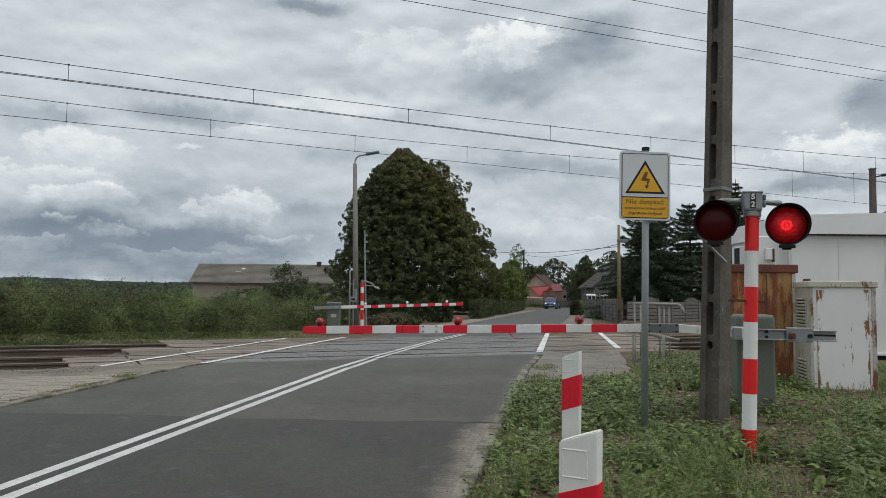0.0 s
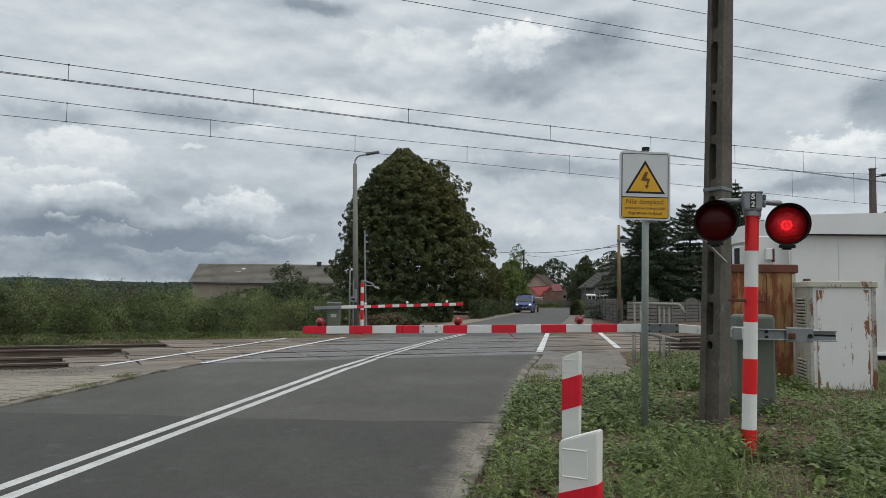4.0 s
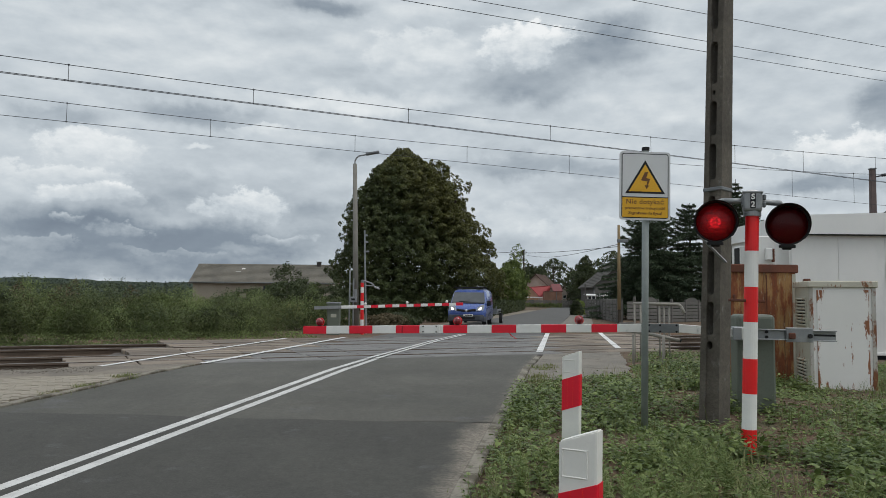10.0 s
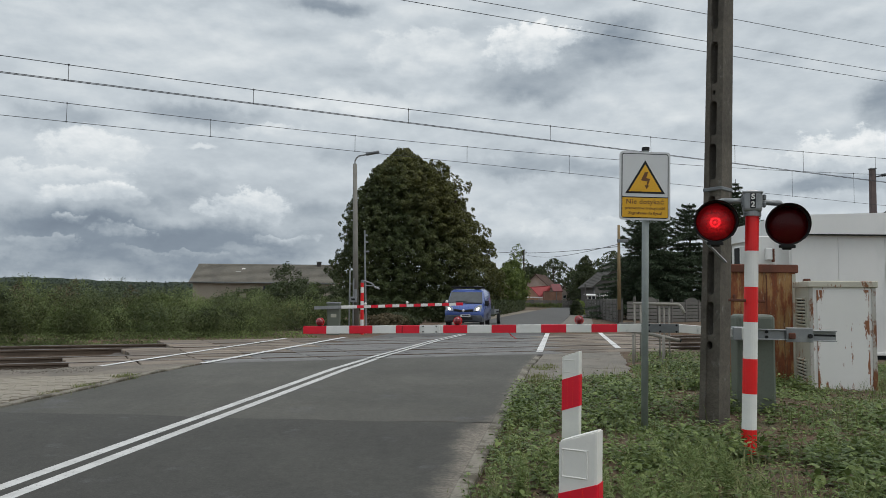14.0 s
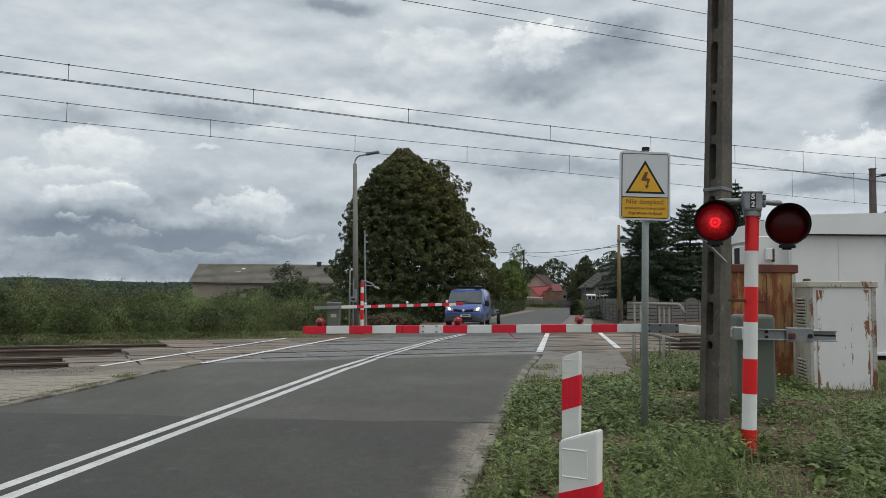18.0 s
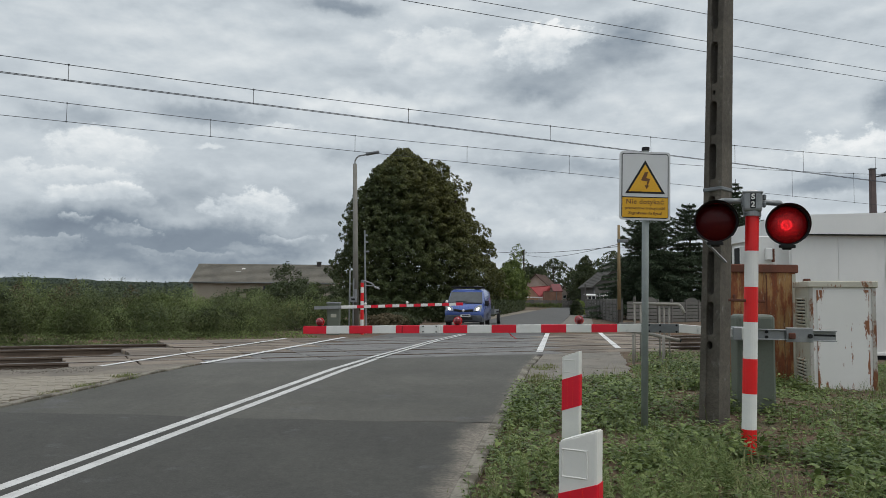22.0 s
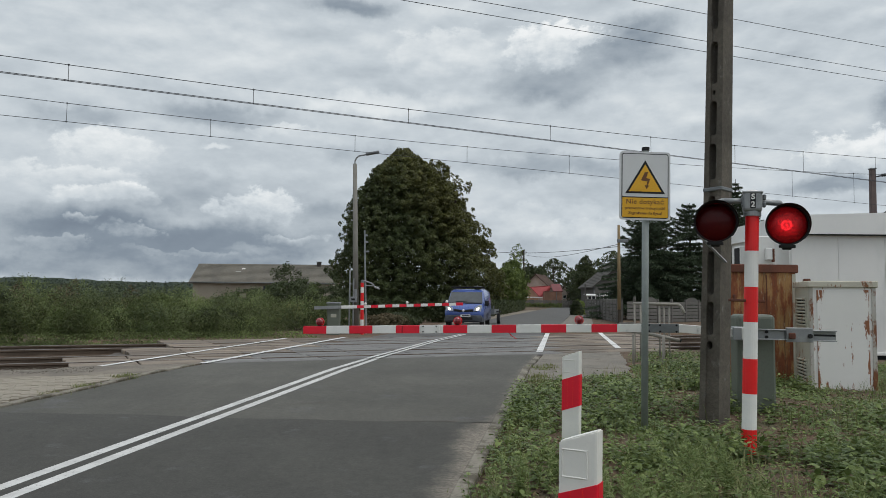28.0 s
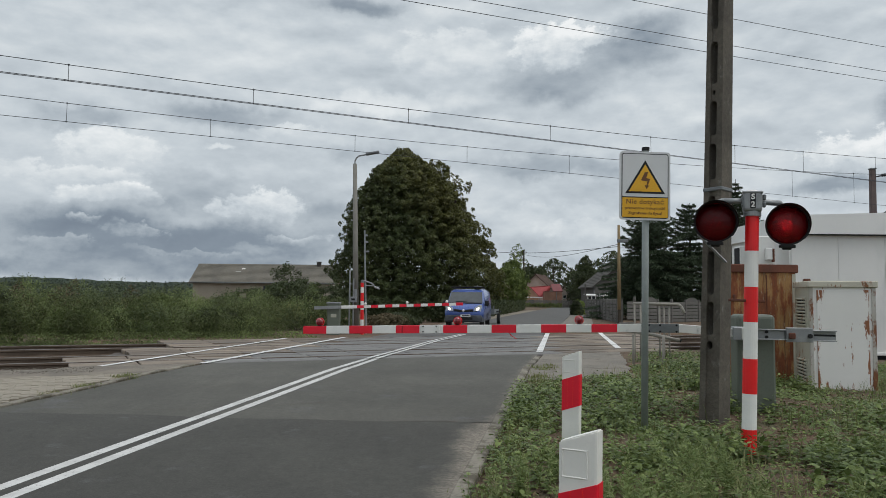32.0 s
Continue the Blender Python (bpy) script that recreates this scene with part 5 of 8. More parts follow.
def white_cabinet():
    c = base("equipment_cabinet", pose(5.79, 12.0, -0.12, 0, 0, -12), "white enamelled steel cabinet with rust at its edges", "cabinet")
    w, d, h = 0.95, 0.9, 1.795
    part("body", box((w / 2, d / 2, h / 2), (w, d, h), 0.012), M_cab_white, c)
    part("side_panel", box((-0.004, d / 2, h / 2), (0.012, d - 0.03, h - 0.03), 0.003), M_cab_cream, c, "cream side panel with louvres")
    part("lid", box((w / 2, d / 2 - 0.01, h + 0.03), (w + 0.06, d + 0.06, 0.1), 0.01), M_cab_lid, c, "cream lid with rust")
    part("corner_strip", box((0.02, -0.006, h / 2), (0.05, 0.016, h - 0.02), 0.003), M_rust_spots, c)
    part("corner_strip", box((w - 0.03, -0.006, h / 2), (0.06, 0.016, h - 0.02), 0.003), M_rust_spots, c)
    part("door", box((w / 2, -0.008, h / 2 + 0.02), (w - 0.2, 0.014, h - 0.16), 0.004), M_cab_white, c)
    for zc in (1.38, 0.4):
        grille = part("louvre_frame", box((-0.014, d * 0.5, zc), (0.012, 0.6, 0.5), 0.003), M_cab_cream, c)
        for i in range(9):
            bm = box((-0.028, d * 0.5, zc - 0.21 + 0.053 * i), (0.035, 0.56, 0.026), 0.003, rot=Matrix.Rotation(radians(-35), 4, "Y"))
            part("slat", bm, M_cab_cream, grille)
        part("shadow_gap", box((-0.021, d * 0.5, zc), (0.004, 0.48, 0.44), 0.0), M_black, grille)
    part("vent_cap", box((0.05, d * 0.4, h + 0.1), (0.1, 0.1, 0.05), 0.01), M_rust_dark, c)


M_cab_lid = surface("cream_enamel_chipped", (0.62, 0.59, 0.49), (0.54, 0.51, 0.42), 0.6, broad=2, fine=50, bump=0.1, dirt=(0.22, 0.1, 0.045), dirt_at=(0.54, 0.6), dirt_scale=9)
M_rust_spots = surface("enamel_rusted_through", (0.52, 0.5, 0.46), (0.45, 0.42, 0.36), 0.7, broad=2, fine=40, dirt=(0.2, 0.075, 0.03), dirt_at=(0.5, 0.58), dirt_scale=3.5)
rusty_cabinet()
white_cabinet()


def white_hut():
    """A flat-roofed hut of white panels on a low base, black for the dark gap under it."""
    c = base("service_hut", pose(8.25, 18.0, 0.2), "white panelled flat-roofed railway service hut", "hut")
    L, D, H = 7.0, 3.6, 2.86
    # its black stands for the shade in the gap under the hut
    part("base", box((L / 2, D / 2, -0.2), (L - 0.2, D - 0.2, 0.35), 0.01), M_black, c)
    part("wall", box((L / 2, D / 2, H / 2), (L, D, H), 0.01), M_panel, c)
    for i, x in enumerate((0.02, 1.13, 2.24, 3.35, 4.46, 5.57)):
        part("panel", box((x + 0.555, -0.01, H / 2 + 0.02), (1.1, 0.02, H - 0.06), 0.004), M_panel, c)
    for y in (0.0, 1.2, 2.4):
        part("panel", box((-0.01, y + 0.6, H / 2 + 0.02), (0.02, 1.18, H - 0.06), 0.004), M_panel, c)
    part("skirt", box((L / 2, -0.02, 0.03), (L, 0.05, 0.07), 0.004), M_trim, c)
    bm = bmesh.new()
    f = 0.16
    o = [(-f, -f), (L + f, -f), (L + f, D + f), (-f, D + f)]
    lo = [bm.verts.new((x, y, H - 0.02)) for x, y in o]
    hi = [bm.verts.new((x, y, H + 0.42 + 0.035 * x)) for x, y in o]
    bm.faces.new(hi)
    bm.faces.new(lo[::-1])
    for i in range(4):
        j = (i + 1) % 4
        bm.faces.new((lo[i], lo[j], hi[j], hi[i]))
    part("fascia", bm, M_trim, c, "deep white roof fascia")
    # black strip that paints in the shade line under the fascia, not a real trim
    part("drip_edge", box((L / 2, -0.1, H - 0.034), (L + 0.2, 0.1, 0.028), 0.0), M_black, c)
    part("duct", box((-0.55, 0.3, 1.6), (0.5, 0.4, 2.4), 0.02), M_panel, c, "pale grey upright duct")
    unit = part("air_conditioner", box((-0.2, 2.3, 2.41), (0.34, 0.4, 0.58), 0.02), M_panel, c, "white outdoor air conditioner on the side wall")
    part("unit_grille", box((-0.372, 2.3, 2.41), (0.02, 0.34, 0.5), 0.004), M_black, unit)
    part("drain_hose", tube([(-0.3, 2.1, 2.14), (-0.3, 2.05, 2.02), (-0.05, 2.0, 1.98)], 0.02, seg=6), M_black, unit)
    part("socket_box", box((-0.5, 0.02, 2.36), (0.14, 0.1, 0.27), 0.01), M_panel, c)
    part("socket_flap", box((-0.405, 0.01, 2.33), (0.035, 0.1, 0.32), 0.005), M_rust_dark, c, "dark red edge strip")


white_hut()


# ---- buildings ----
M_roof_grey = surface("grey_tiles", (0.185, 0.17, 0.138), (0.135, 0.125, 0.104), 0.9, broad=0.6, fine=6, bump=0.5, dist=0.03, dirt=(0.23, 0.21, 0.17), dirt_at=(0.58, 0.72), dirt_scale=0.6)
M_plaster = surface("grey_brown_plaster", (0.38, 0.335, 0.27), (0.32, 0.28, 0.225), 0.92, broad=0.5, fine=6, bump=0.3, dist=0.02, dirt=(0.15, 0.135, 0.115), dirt_at=(0.58, 0.75), dirt_scale=0.5)
M_house_dark = surface("sooty_brick", (0.07, 0.06, 0.055), (0.05, 0.045, 0.04), 0.9, broad=2, fine=12)
M_roof_maroon = surface("maroon_sheet", (0.2, 0.045, 0.045), (0.16, 0.04, 0.04), 0.6, broad=1, fine=10)
M_gable = surface("brown_pink_plaster", (0.52, 0.42, 0.36), (0.45, 0.36, 0.3), 0.9, broad=0.8, fine=8, dirt=(0.16, 0.1, 0.07), dirt_at=(0.55, 0.7), dirt_scale=0.8)
M_brick = surface("red_brick", (0.29, 0.155, 0.105), (0.2, 0.11, 0.075), 0.9, broad=1, fine=8, bump=0.4, dist=0.02)
M_roof_red = surface("red_sheet_roof", (0.36, 0.045, 0.045), (0.3, 0.04, 0.04), 0.6, broad=0.5, fine=8)
M_roof_brown = surface("brown_tiles", (0.1, 0.055, 0.038), (0.075, 0.042, 0.03), 0.85, broad=0.6, fine=8)
M_cream = surface("cream_boards", (0.55, 0.47, 0.4), (0.48, 0.41, 0.35), 0.85, broad=0.6, fine=8)
M_glass = surface("window_glass", (0.03, 0.035, 0.04), (0.04, 0.045, 0.05), 0.12, broad=1, fine=8, bump=0.0)
M_gable_orange = surface("orange_pink_plaster", (0.5, 0.3, 0.2), (0.42, 0.25, 0.17), 0.9, broad=0.8, fine=8, dirt=(0.25, 0.15, 0.1), dirt_at=(0.55, 0.7), dirt_scale=0.8)
M_fence = surface("fence_concrete", (0.155, 0.148, 0.135), (0.115, 0.11, 0.1), 0.92, broad=1, fine=14, bump=0.5, dirt=(0.11, 0.11, 0.095), dirt_at=(0.55, 0.75), dirt_scale=1.5, vary=0.1)


def gabled(name, m, w, d, eave, ridge, wall_m, roof_m, label, over=0.35, windows=(), chimney=None, ridge_along_x=False, rows=14):
    """A plain house: walls with gables, a roof of two thick slopes laid in courses, windows with frames."""
    h = base(name, m, label, "building")
    W, D = (d, w) if ridge_along_x else (w, d)
    spin = Matrix.Rotation(math.pi / 2, 4, "Z") if ridge_along_x else Matrix()
    bm = prism([(-W / 2, 0), (W / 2, 0), (W / 2, eave), (0, ridge), (-W / 2, eave)], D, m=spin)
    part("wall", bm, wall_m, h)
    for s in (-1, 1):
        bm = bmesh.new()
        run = W / 2 + over
        fall = (ridge - eave) / (W / 2)
        pts = []
        for i in range(rows):
            x0, x1 = run * i / rows, run * (i + 1) / rows
            pts += [(s * x0, ridge + 0.12 - fall * x0), (s * x1, ridge + 0.17 - fall * x1)]
        pts += [(s * run, ridge - 0.02 - fall * run), (0, ridge - 0.02)]
        part("roof", prism(pts, D + 2 * over, bm=bm, m=spin), roof_m, h)
    part("ridge_cap", prism([(-0.18, ridge + 0.06), (0.18, ridge + 0.06), (0, ridge + 0.24)], D + 2 * over, m=spin), roof_m, h)
    for wx, wz, ww, wh in windows:
        win = part("window", box((wx, -d / 2 - 0.02, wz), (ww, 0.08, wh), 0.01), M_trim, h, "pale framed window")
        part("pane", box((wx, -d / 2 - 0.065, wz), (ww - 0.14, 0.02, wh - 0.14), 0.0), M_glass, win)
        part("sill", box((wx, -d / 2 - 0.1, wz - wh / 2 - 0.04), (ww + 0.15, 0.18, 0.06), 0.01), M_trim, win)
    if chimney:
        cx, cy, cz = chimney
        part("chimney", box((cx, cy, cz - 0.1), (0.6, 0.6, 0.9), 0.02), M_house_dark, h)
        part("chimney_cap", box((cx, cy, cz + 0.38), (0.74, 0.74, 0.1), 0.02), M_fence, h)
    return h


def barn():
    h = gabled("barn", pose(-25.9, 113.5, -0.15), 20.2, 8, 3.85, 6.35, M_plaster, M_roof_grey, "long low plastered barn with a grey tiled roof", over=0.5, chimney=(7.4, 0, 6.6), ridge_along_x=True, rows=16)
    part("gutter", rod((-10.4, -4.55, 3.72), (10.4, -4.55, 3.72), 0.08), M_galv_dark, h)
    # dark panel on the closed wall, standing for the shade inside the bay
    part("bay_recess", box((1.2, -4.02, 1.7), (2.2, 0.1, 3.2), 0.0), M_glass, h, "dark open bay")
    part("patch_tile", box((-4.2, -1.6, 5.45), (0.7, 0.3, 0.06), 0.01, rot=Matrix.Rotation(radians(32), 4, "X")), M_white, h, "pale replaced tiles")
    part("patch_tile", box((-3.6, -1.0, 5.85), (0.5, 0.3, 0.06), 0.01, rot=Matrix.Rotation(radians(32), 4, "X")), M_white, h, "pale replaced tiles")


barn()


def red_house():
    gabled("house", pose(23.05, 178.7, -0.2, 0, 0, -20), 6.2, 10, 4.75, 7.5, M_gable, M_roof_brown, "village house with a brown roof and cream boarded gable", over=0.5)
    k = base("annexe", pose(18.7, 163.0, -0.2), "low annexe with a red sheet roof and brick wing", "building")
    part("wall", prism([(-1.1, 0), (1.8, 0), (1.8, 2.5), (0.0, 4.35), (-1.1, 2.5)], 8.0, m=Matrix.Translation((0, 4.0, 0))), M_gable_orange, k, "orange-pink plastered gable")

    def sheet(corners, lift):
        bm = bmesh.new()
        lo = [bm.verts.new(p) for p in corners]
        hi = [bm.verts.new(v.co + Vector(lift)) for v in lo]
        bm.faces.new(hi)
        bm.faces.new(lo[::-1])
        for i in range(4):
            bm.faces.new((lo[i], lo[(i + 1) % 4], hi[(i + 1) % 4], hi[i]))
        return bm
    part("roof", sheet(((0, -0.3, 4.4), (1.95, -0.3, 2.4), (5.0, 7.8, 2.4), (5.6, 8.2, 4.9)), (0.08, 0, 0.14)), M_roof_red, k, "red sheet roof")
    part("roof", sheet(((0, -0.3, 4.4), (0.0, 7.8, 4.4), (-1.35, 7.8, 2.2), (-1.35, -0.3, 2.2)), (-0.06, 0, 0.14)), M_roof_red, k, "red sheet roof")
    part("eaves_board", box((0.7, -0.2, 2.3), (4.0, 0.14, 0.24), 0.01), M_panel, k)
    part("window", box((0.3, -0.03, 1.3), (1.2, 0.1, 1.0), 0.01), M_glass, k)
    wing = part("brick_wing", box((4.65, -1.2, 1.75), (3.5, 3.6, 3.5), 0.02), M_brick, k, "weathered brick wing")
    part("wing_roof", prism([(-1.0, 0), (1.0, 0), (1.0, 0.15), (-1.0, 0.15)], 4.2, m=Matrix.Translation((5.6, -1.0, 4.3)) @ Matrix.Rotation(radians(22), 4, "X")), M_roof_maroon, wing, "maroon roof")
    part("coping", box((4.65, -1.2, 3.54), (3.66, 3.76, 0.08), 0.01), M_roof_brown, wing)
    part("downpipe", rod((5.3, -3.06, 0), (5.3, -3.06, 3.5), 0.06), M_galv_dark, wing)


red_house()
gabled("house", pose(30.0, 190.0, -0.2), 2.6, 6, 3.6, 5.2, M_cream, M_roof_brown, "small pale house beyond the brick wing", windows=((0.0, 2.6, 0.8, 0.9),))


M_house_grey = surface("dark_grey_render", (0.11, 0.103, 0.095), (0.085, 0.08, 0.073), 0.92, broad=0.5, fine=6, bump=0.3, dist=0.02)
M_roof_dark = surface("dark_grey_tiles", (0.085, 0.078, 0.068), (0.062, 0.057, 0.05), 0.9, broad=0.6, fine=6, bump=0.5, dist=0.03)


def grey_house():
    h = gabled("house", pose(26.3, 116.0, 0.2), 8.4, 11, 3.5, 6.9, M_house_grey, M_roof_dark, "grey rendered house with a steep grey roof", windows=((-2.2, 1.9, 1.1, 1.3), (1.5, 1.9, 1.1, 1.3), (0, 4.6, 0.9, 0.9)), over=0.4)
    part("gutter", rod((-4.5, -5.8, 3.3), (-4.5, 5.8, 3.3), 0.07), M_galv_dark, h)
    part("downpipe", rod((-4.3, -5.55, 0), (-4.3, -5.55, 3.3), 0.06), M_galv_dark, h)


grey_house()


def glazed_porch():
    """A small white porch of posts and panes before the grey house."""
    c = base("porch", pose(20.7, 108.6, 0.1), "small white glazed porch before the grey house", "porch")
    part("roof", box((1.45, 0.9, 2.2), (3.2, 2.2, 0.16), 0.02, rot=Matrix.Rotation(radians(5), 4, "X")), M_trim, c)
    part("plinth", box((1.45, 0.9, 0.3), (2.9, 1.9, 0.6), 0.02), M_house_grey, c)
    for i in range(6):
        x = 0.05 + 0.56 * i
        part("post", box((x, 0.0, 1.3), (0.1, 0.1, 1.7), 0.01), M_trim, c)
        if i < 5:
            part("pane", box((x + 0.28, 0.0, 1.3), (0.44, 0.03, 1.5), 0.0), M_glass, c)
    part("rail", box((1.45, -0.02, 1.35), (2.9, 0.08, 0.08), 0.01), M_trim, c)


glazed_porch()


def garden_fence():
    """Prefabricated concrete fences: posts and stacked ribbed boards, the side along the road with pointed tops."""
    runs = (((13.4, 71.5), (11.35, 48.2), True), ((11.6, 48.0), (19.6, 55.6), False), ((19.6, 55.6), (25.6, 61.0), False))
    shared = {}
    for (x0, y0), (x1, y1), pointed in runs:
        ln = math.hypot(x1 - x0, y1 - y0)
        k = max(1, round(ln / 2.0))
        f = base("garden_fence", pose(x0, y0, 0.0, 0, 0, math.degrees(math.atan2(y1 - y0, x1 - x0))), "grey precast concrete garden fence" + (" with pointed boards" if pointed else " of ribbed panels"), "fence")
        for i in range(k + 1):
            part("post", box((i * ln / k, 0, 0.78), (0.14, 0.14, 1.6), 0.015), M_fence, f)
            if i == k:
                break
            for r in range(6):
                key = (round(ln / k, 2),)
                if key not in shared:
                    shared[key] = part("board", box((0, 0, 0), (ln / k - 0.12, 0.05, 0.195), 0.012), M_fence, f).data
                    ob = f.children[-1]
                else:
                    ob = new("board", shared[key])
                    ob.parent = f
                ob.matrix_basis = pose((i + 0.5) * ln / k, 0, 0.14 + 0.233 * r)
            if pointed:
                for j in range(8):
                    if "tip" not in shared:
                        shared["tip"] = part("picket_tip", prism([(-0.06, 0), (0.06, 0), (0.06, 0.06), (0, 0.16), (-0.06, 0.06)], 0.05), M_fence, f).data
                        ob = f.children[-1]
                    else:
                        ob = new("picket_tip", shared["tip"])
                        ob.parent = f
                    ob.matrix_basis = pose(i * ln / k + 0.2 + j * (ln / k - 0.4) / 7, 0, 1.42)
            else:
                arch = [(-ln / k / 2 + 0.08, 0), (ln / k / 2 - 0.08, 0)] + [((ln / k / 2 - 0.08) * math.cos(math.pi * t / 8), 0.3 * math.sin(math.pi * t / 8)) for t in range(1, 8)]
                if i % 3 == 1:
                    part("arched_board", prism(arch, 0.05, m=Matrix.Translation(((i + 0.5) * ln / k, 0, 1.41))), M_fence, f)


garden_fence()


def house_fence():
    f = base("board_fence", pose(16.8, 157.0, 0.0, 0, 0, 8), "dark weathered board fence before the red-roofed house", "fence")
    me = None
    for i in range(46):
        if me is None:
            ob = part("board", box((0, 0, 0), (0.2, 0.04, 1.5), 0.01), M_fence, f)
            me = ob.data
        else:
            ob = new("board", me)
            ob.parent = f
        ob.matrix_basis = pose(0.24 * i, 0, 0.78 + 0.04 * math.sin(i * 2.3))
    for z in (0.35, 1.2):
        part("rail", box((5.4, 0.05, z), (11.0, 0.05, 0.1), 0.01), M_fence, f)


house_fence()


def village_poles():
    p = base("timber_pole", pose(11.05, 47.6, 0.0), "yellowish timber utility pole beside the fence", "utility pole")
    part("shaft", rod((0, 0, 0.9), (0.0, 0, 6.2), 0.11, 0.085, seg=12), M_wood, p, smooth=True)
    part("stub", rod((0.05, 0.1, 0), (0.03, 0.1, 2.6), 0.12, seg=10), M_bark, p, "dark footing post")
    part("crossbar", box((0.2, -0.15, 5.2), (0.7, 0.1, 0.22), 0.02), M_galv_dark, p)
    for x, y, h in ((12.7, 119.0, 9.3), (27.0, 185.0, 9.5), (31.5, 178.0, 9)):
        q = base("timber_pole", pose(x, y, 0.0), "thin dark utility pole by the village road", "utility pole", "village poles")
        part("shaft", rod((0, 0, 0), (0, 0, h), 0.13, 0.1, seg=8), M_bark, q)
        part("crossbar", box((0, 0, h - 0.3), (1.0, 0.1, 0.1), 0.01), M_bark, q)
    for z0, z1 in ((8.6, 5.0),):
        a, b = Vector((12.7, 119.0, z0)), Vector((11.05, 47.6, z1))
        wire("power_line", [a.lerp(b, t / 10) - Vector((0, 0, 0.6 * math.sin(math.pi * t / 10))) for t in range(11)], 0.02, "sagging village power line", group="village lines")
    a, b = Vector((3.0, 76.0, 6.4)), Vector((11.05, 47.6, 4.85))
    wire("power_line", [a.lerp(b, t / 10) - Vector((0, 0, 0.35 * math.sin(math.pi * t / 10))) for t in range(11)], 0.018, "sagging village power line", group="village lines")


village_poles()


# ---- van and trailer ----
M_blue = surface("blue_car_paint", (0.05, 0.1, 0.34), (0.042, 0.088, 0.31), 0.28, broad=1.5, fine=60, bump=0.01, coat=0.6, dirt=(0.09, 0.11, 0.22), dirt_at=(0.58, 0.8), dirt_scale=1.5)
M_bumper = surface("grey_plastic", (0.05, 0.055, 0.065), (0.065, 0.07, 0.08), 0.6, broad=3, fine=60)
M_screen = surface("tinted_glass", (0.03, 0.036, 0.04), (0.04, 0.046, 0.05), 0.1, broad=2, fine=6, bump=0.0)
# lighter copy of the glass: reflected sky and cabin light put into its base
M_windscreen = surface("windscreen_glass", (0.075, 0.083, 0.085), (0.06, 0.066, 0.068), 0.08, broad=2, fine=6, bump=0.0, coat=0.5)
M_lamp_cover = surface("clear_lamp_cover", (0.5, 0.53, 0.57), (0.42, 0.45, 0.5), 0.2, broad=8, fine=60, bump=0.0, coat=0.6)
M_headlight = glow("headlight_on", (1.0, 0.95, 0.85), 1.5)
M_chrome = surface("chrome", (0.7, 0.72, 0.74), (0.6, 0.62, 0.64), 0.2, 0.9, bump=0.0)


def loft(sections, bm=None):
    """Skins rings of equal length, front to back, and closes the ends."""
    own = bmesh.new()
    rings = [[own.verts.new(p) for p in s] for s in sections]
    n = len(rings[0])
    for a, b in zip(rings, rings[1:]):
        for i in range(n):
            own.faces.new((a[i], a[(i + 1) % n], b[(i + 1) % n], b[i]))
    own.faces.new(rings[0][::-1])
    own.faces.new(rings[-1])
    bmesh.ops.recalc_face_normals(own, faces=own.faces[:])
    return merge(bm, own)


def wheel(parent, x, y, r=0.33, w=0.22):
    t = part("wheel", rod((x - w / 2, y, r), (x + w / 2, y, r), r, seg=24), M_rubber, parent)
    s = 1 if x > 0 else -1
    part("rim", rod((x + s * (w / 2 - 0.02), y, r), (x + s * (w / 2 + 0.006), y, r), r * 0.62, seg=20), M_galv, t, "grey steel rim")
    part("hub", rod((x + s * (w / 2), y, r), (x + s * (w / 2 + 0.02), y, r), 0.06, seg=10), M_galv_dark, t)
    return t


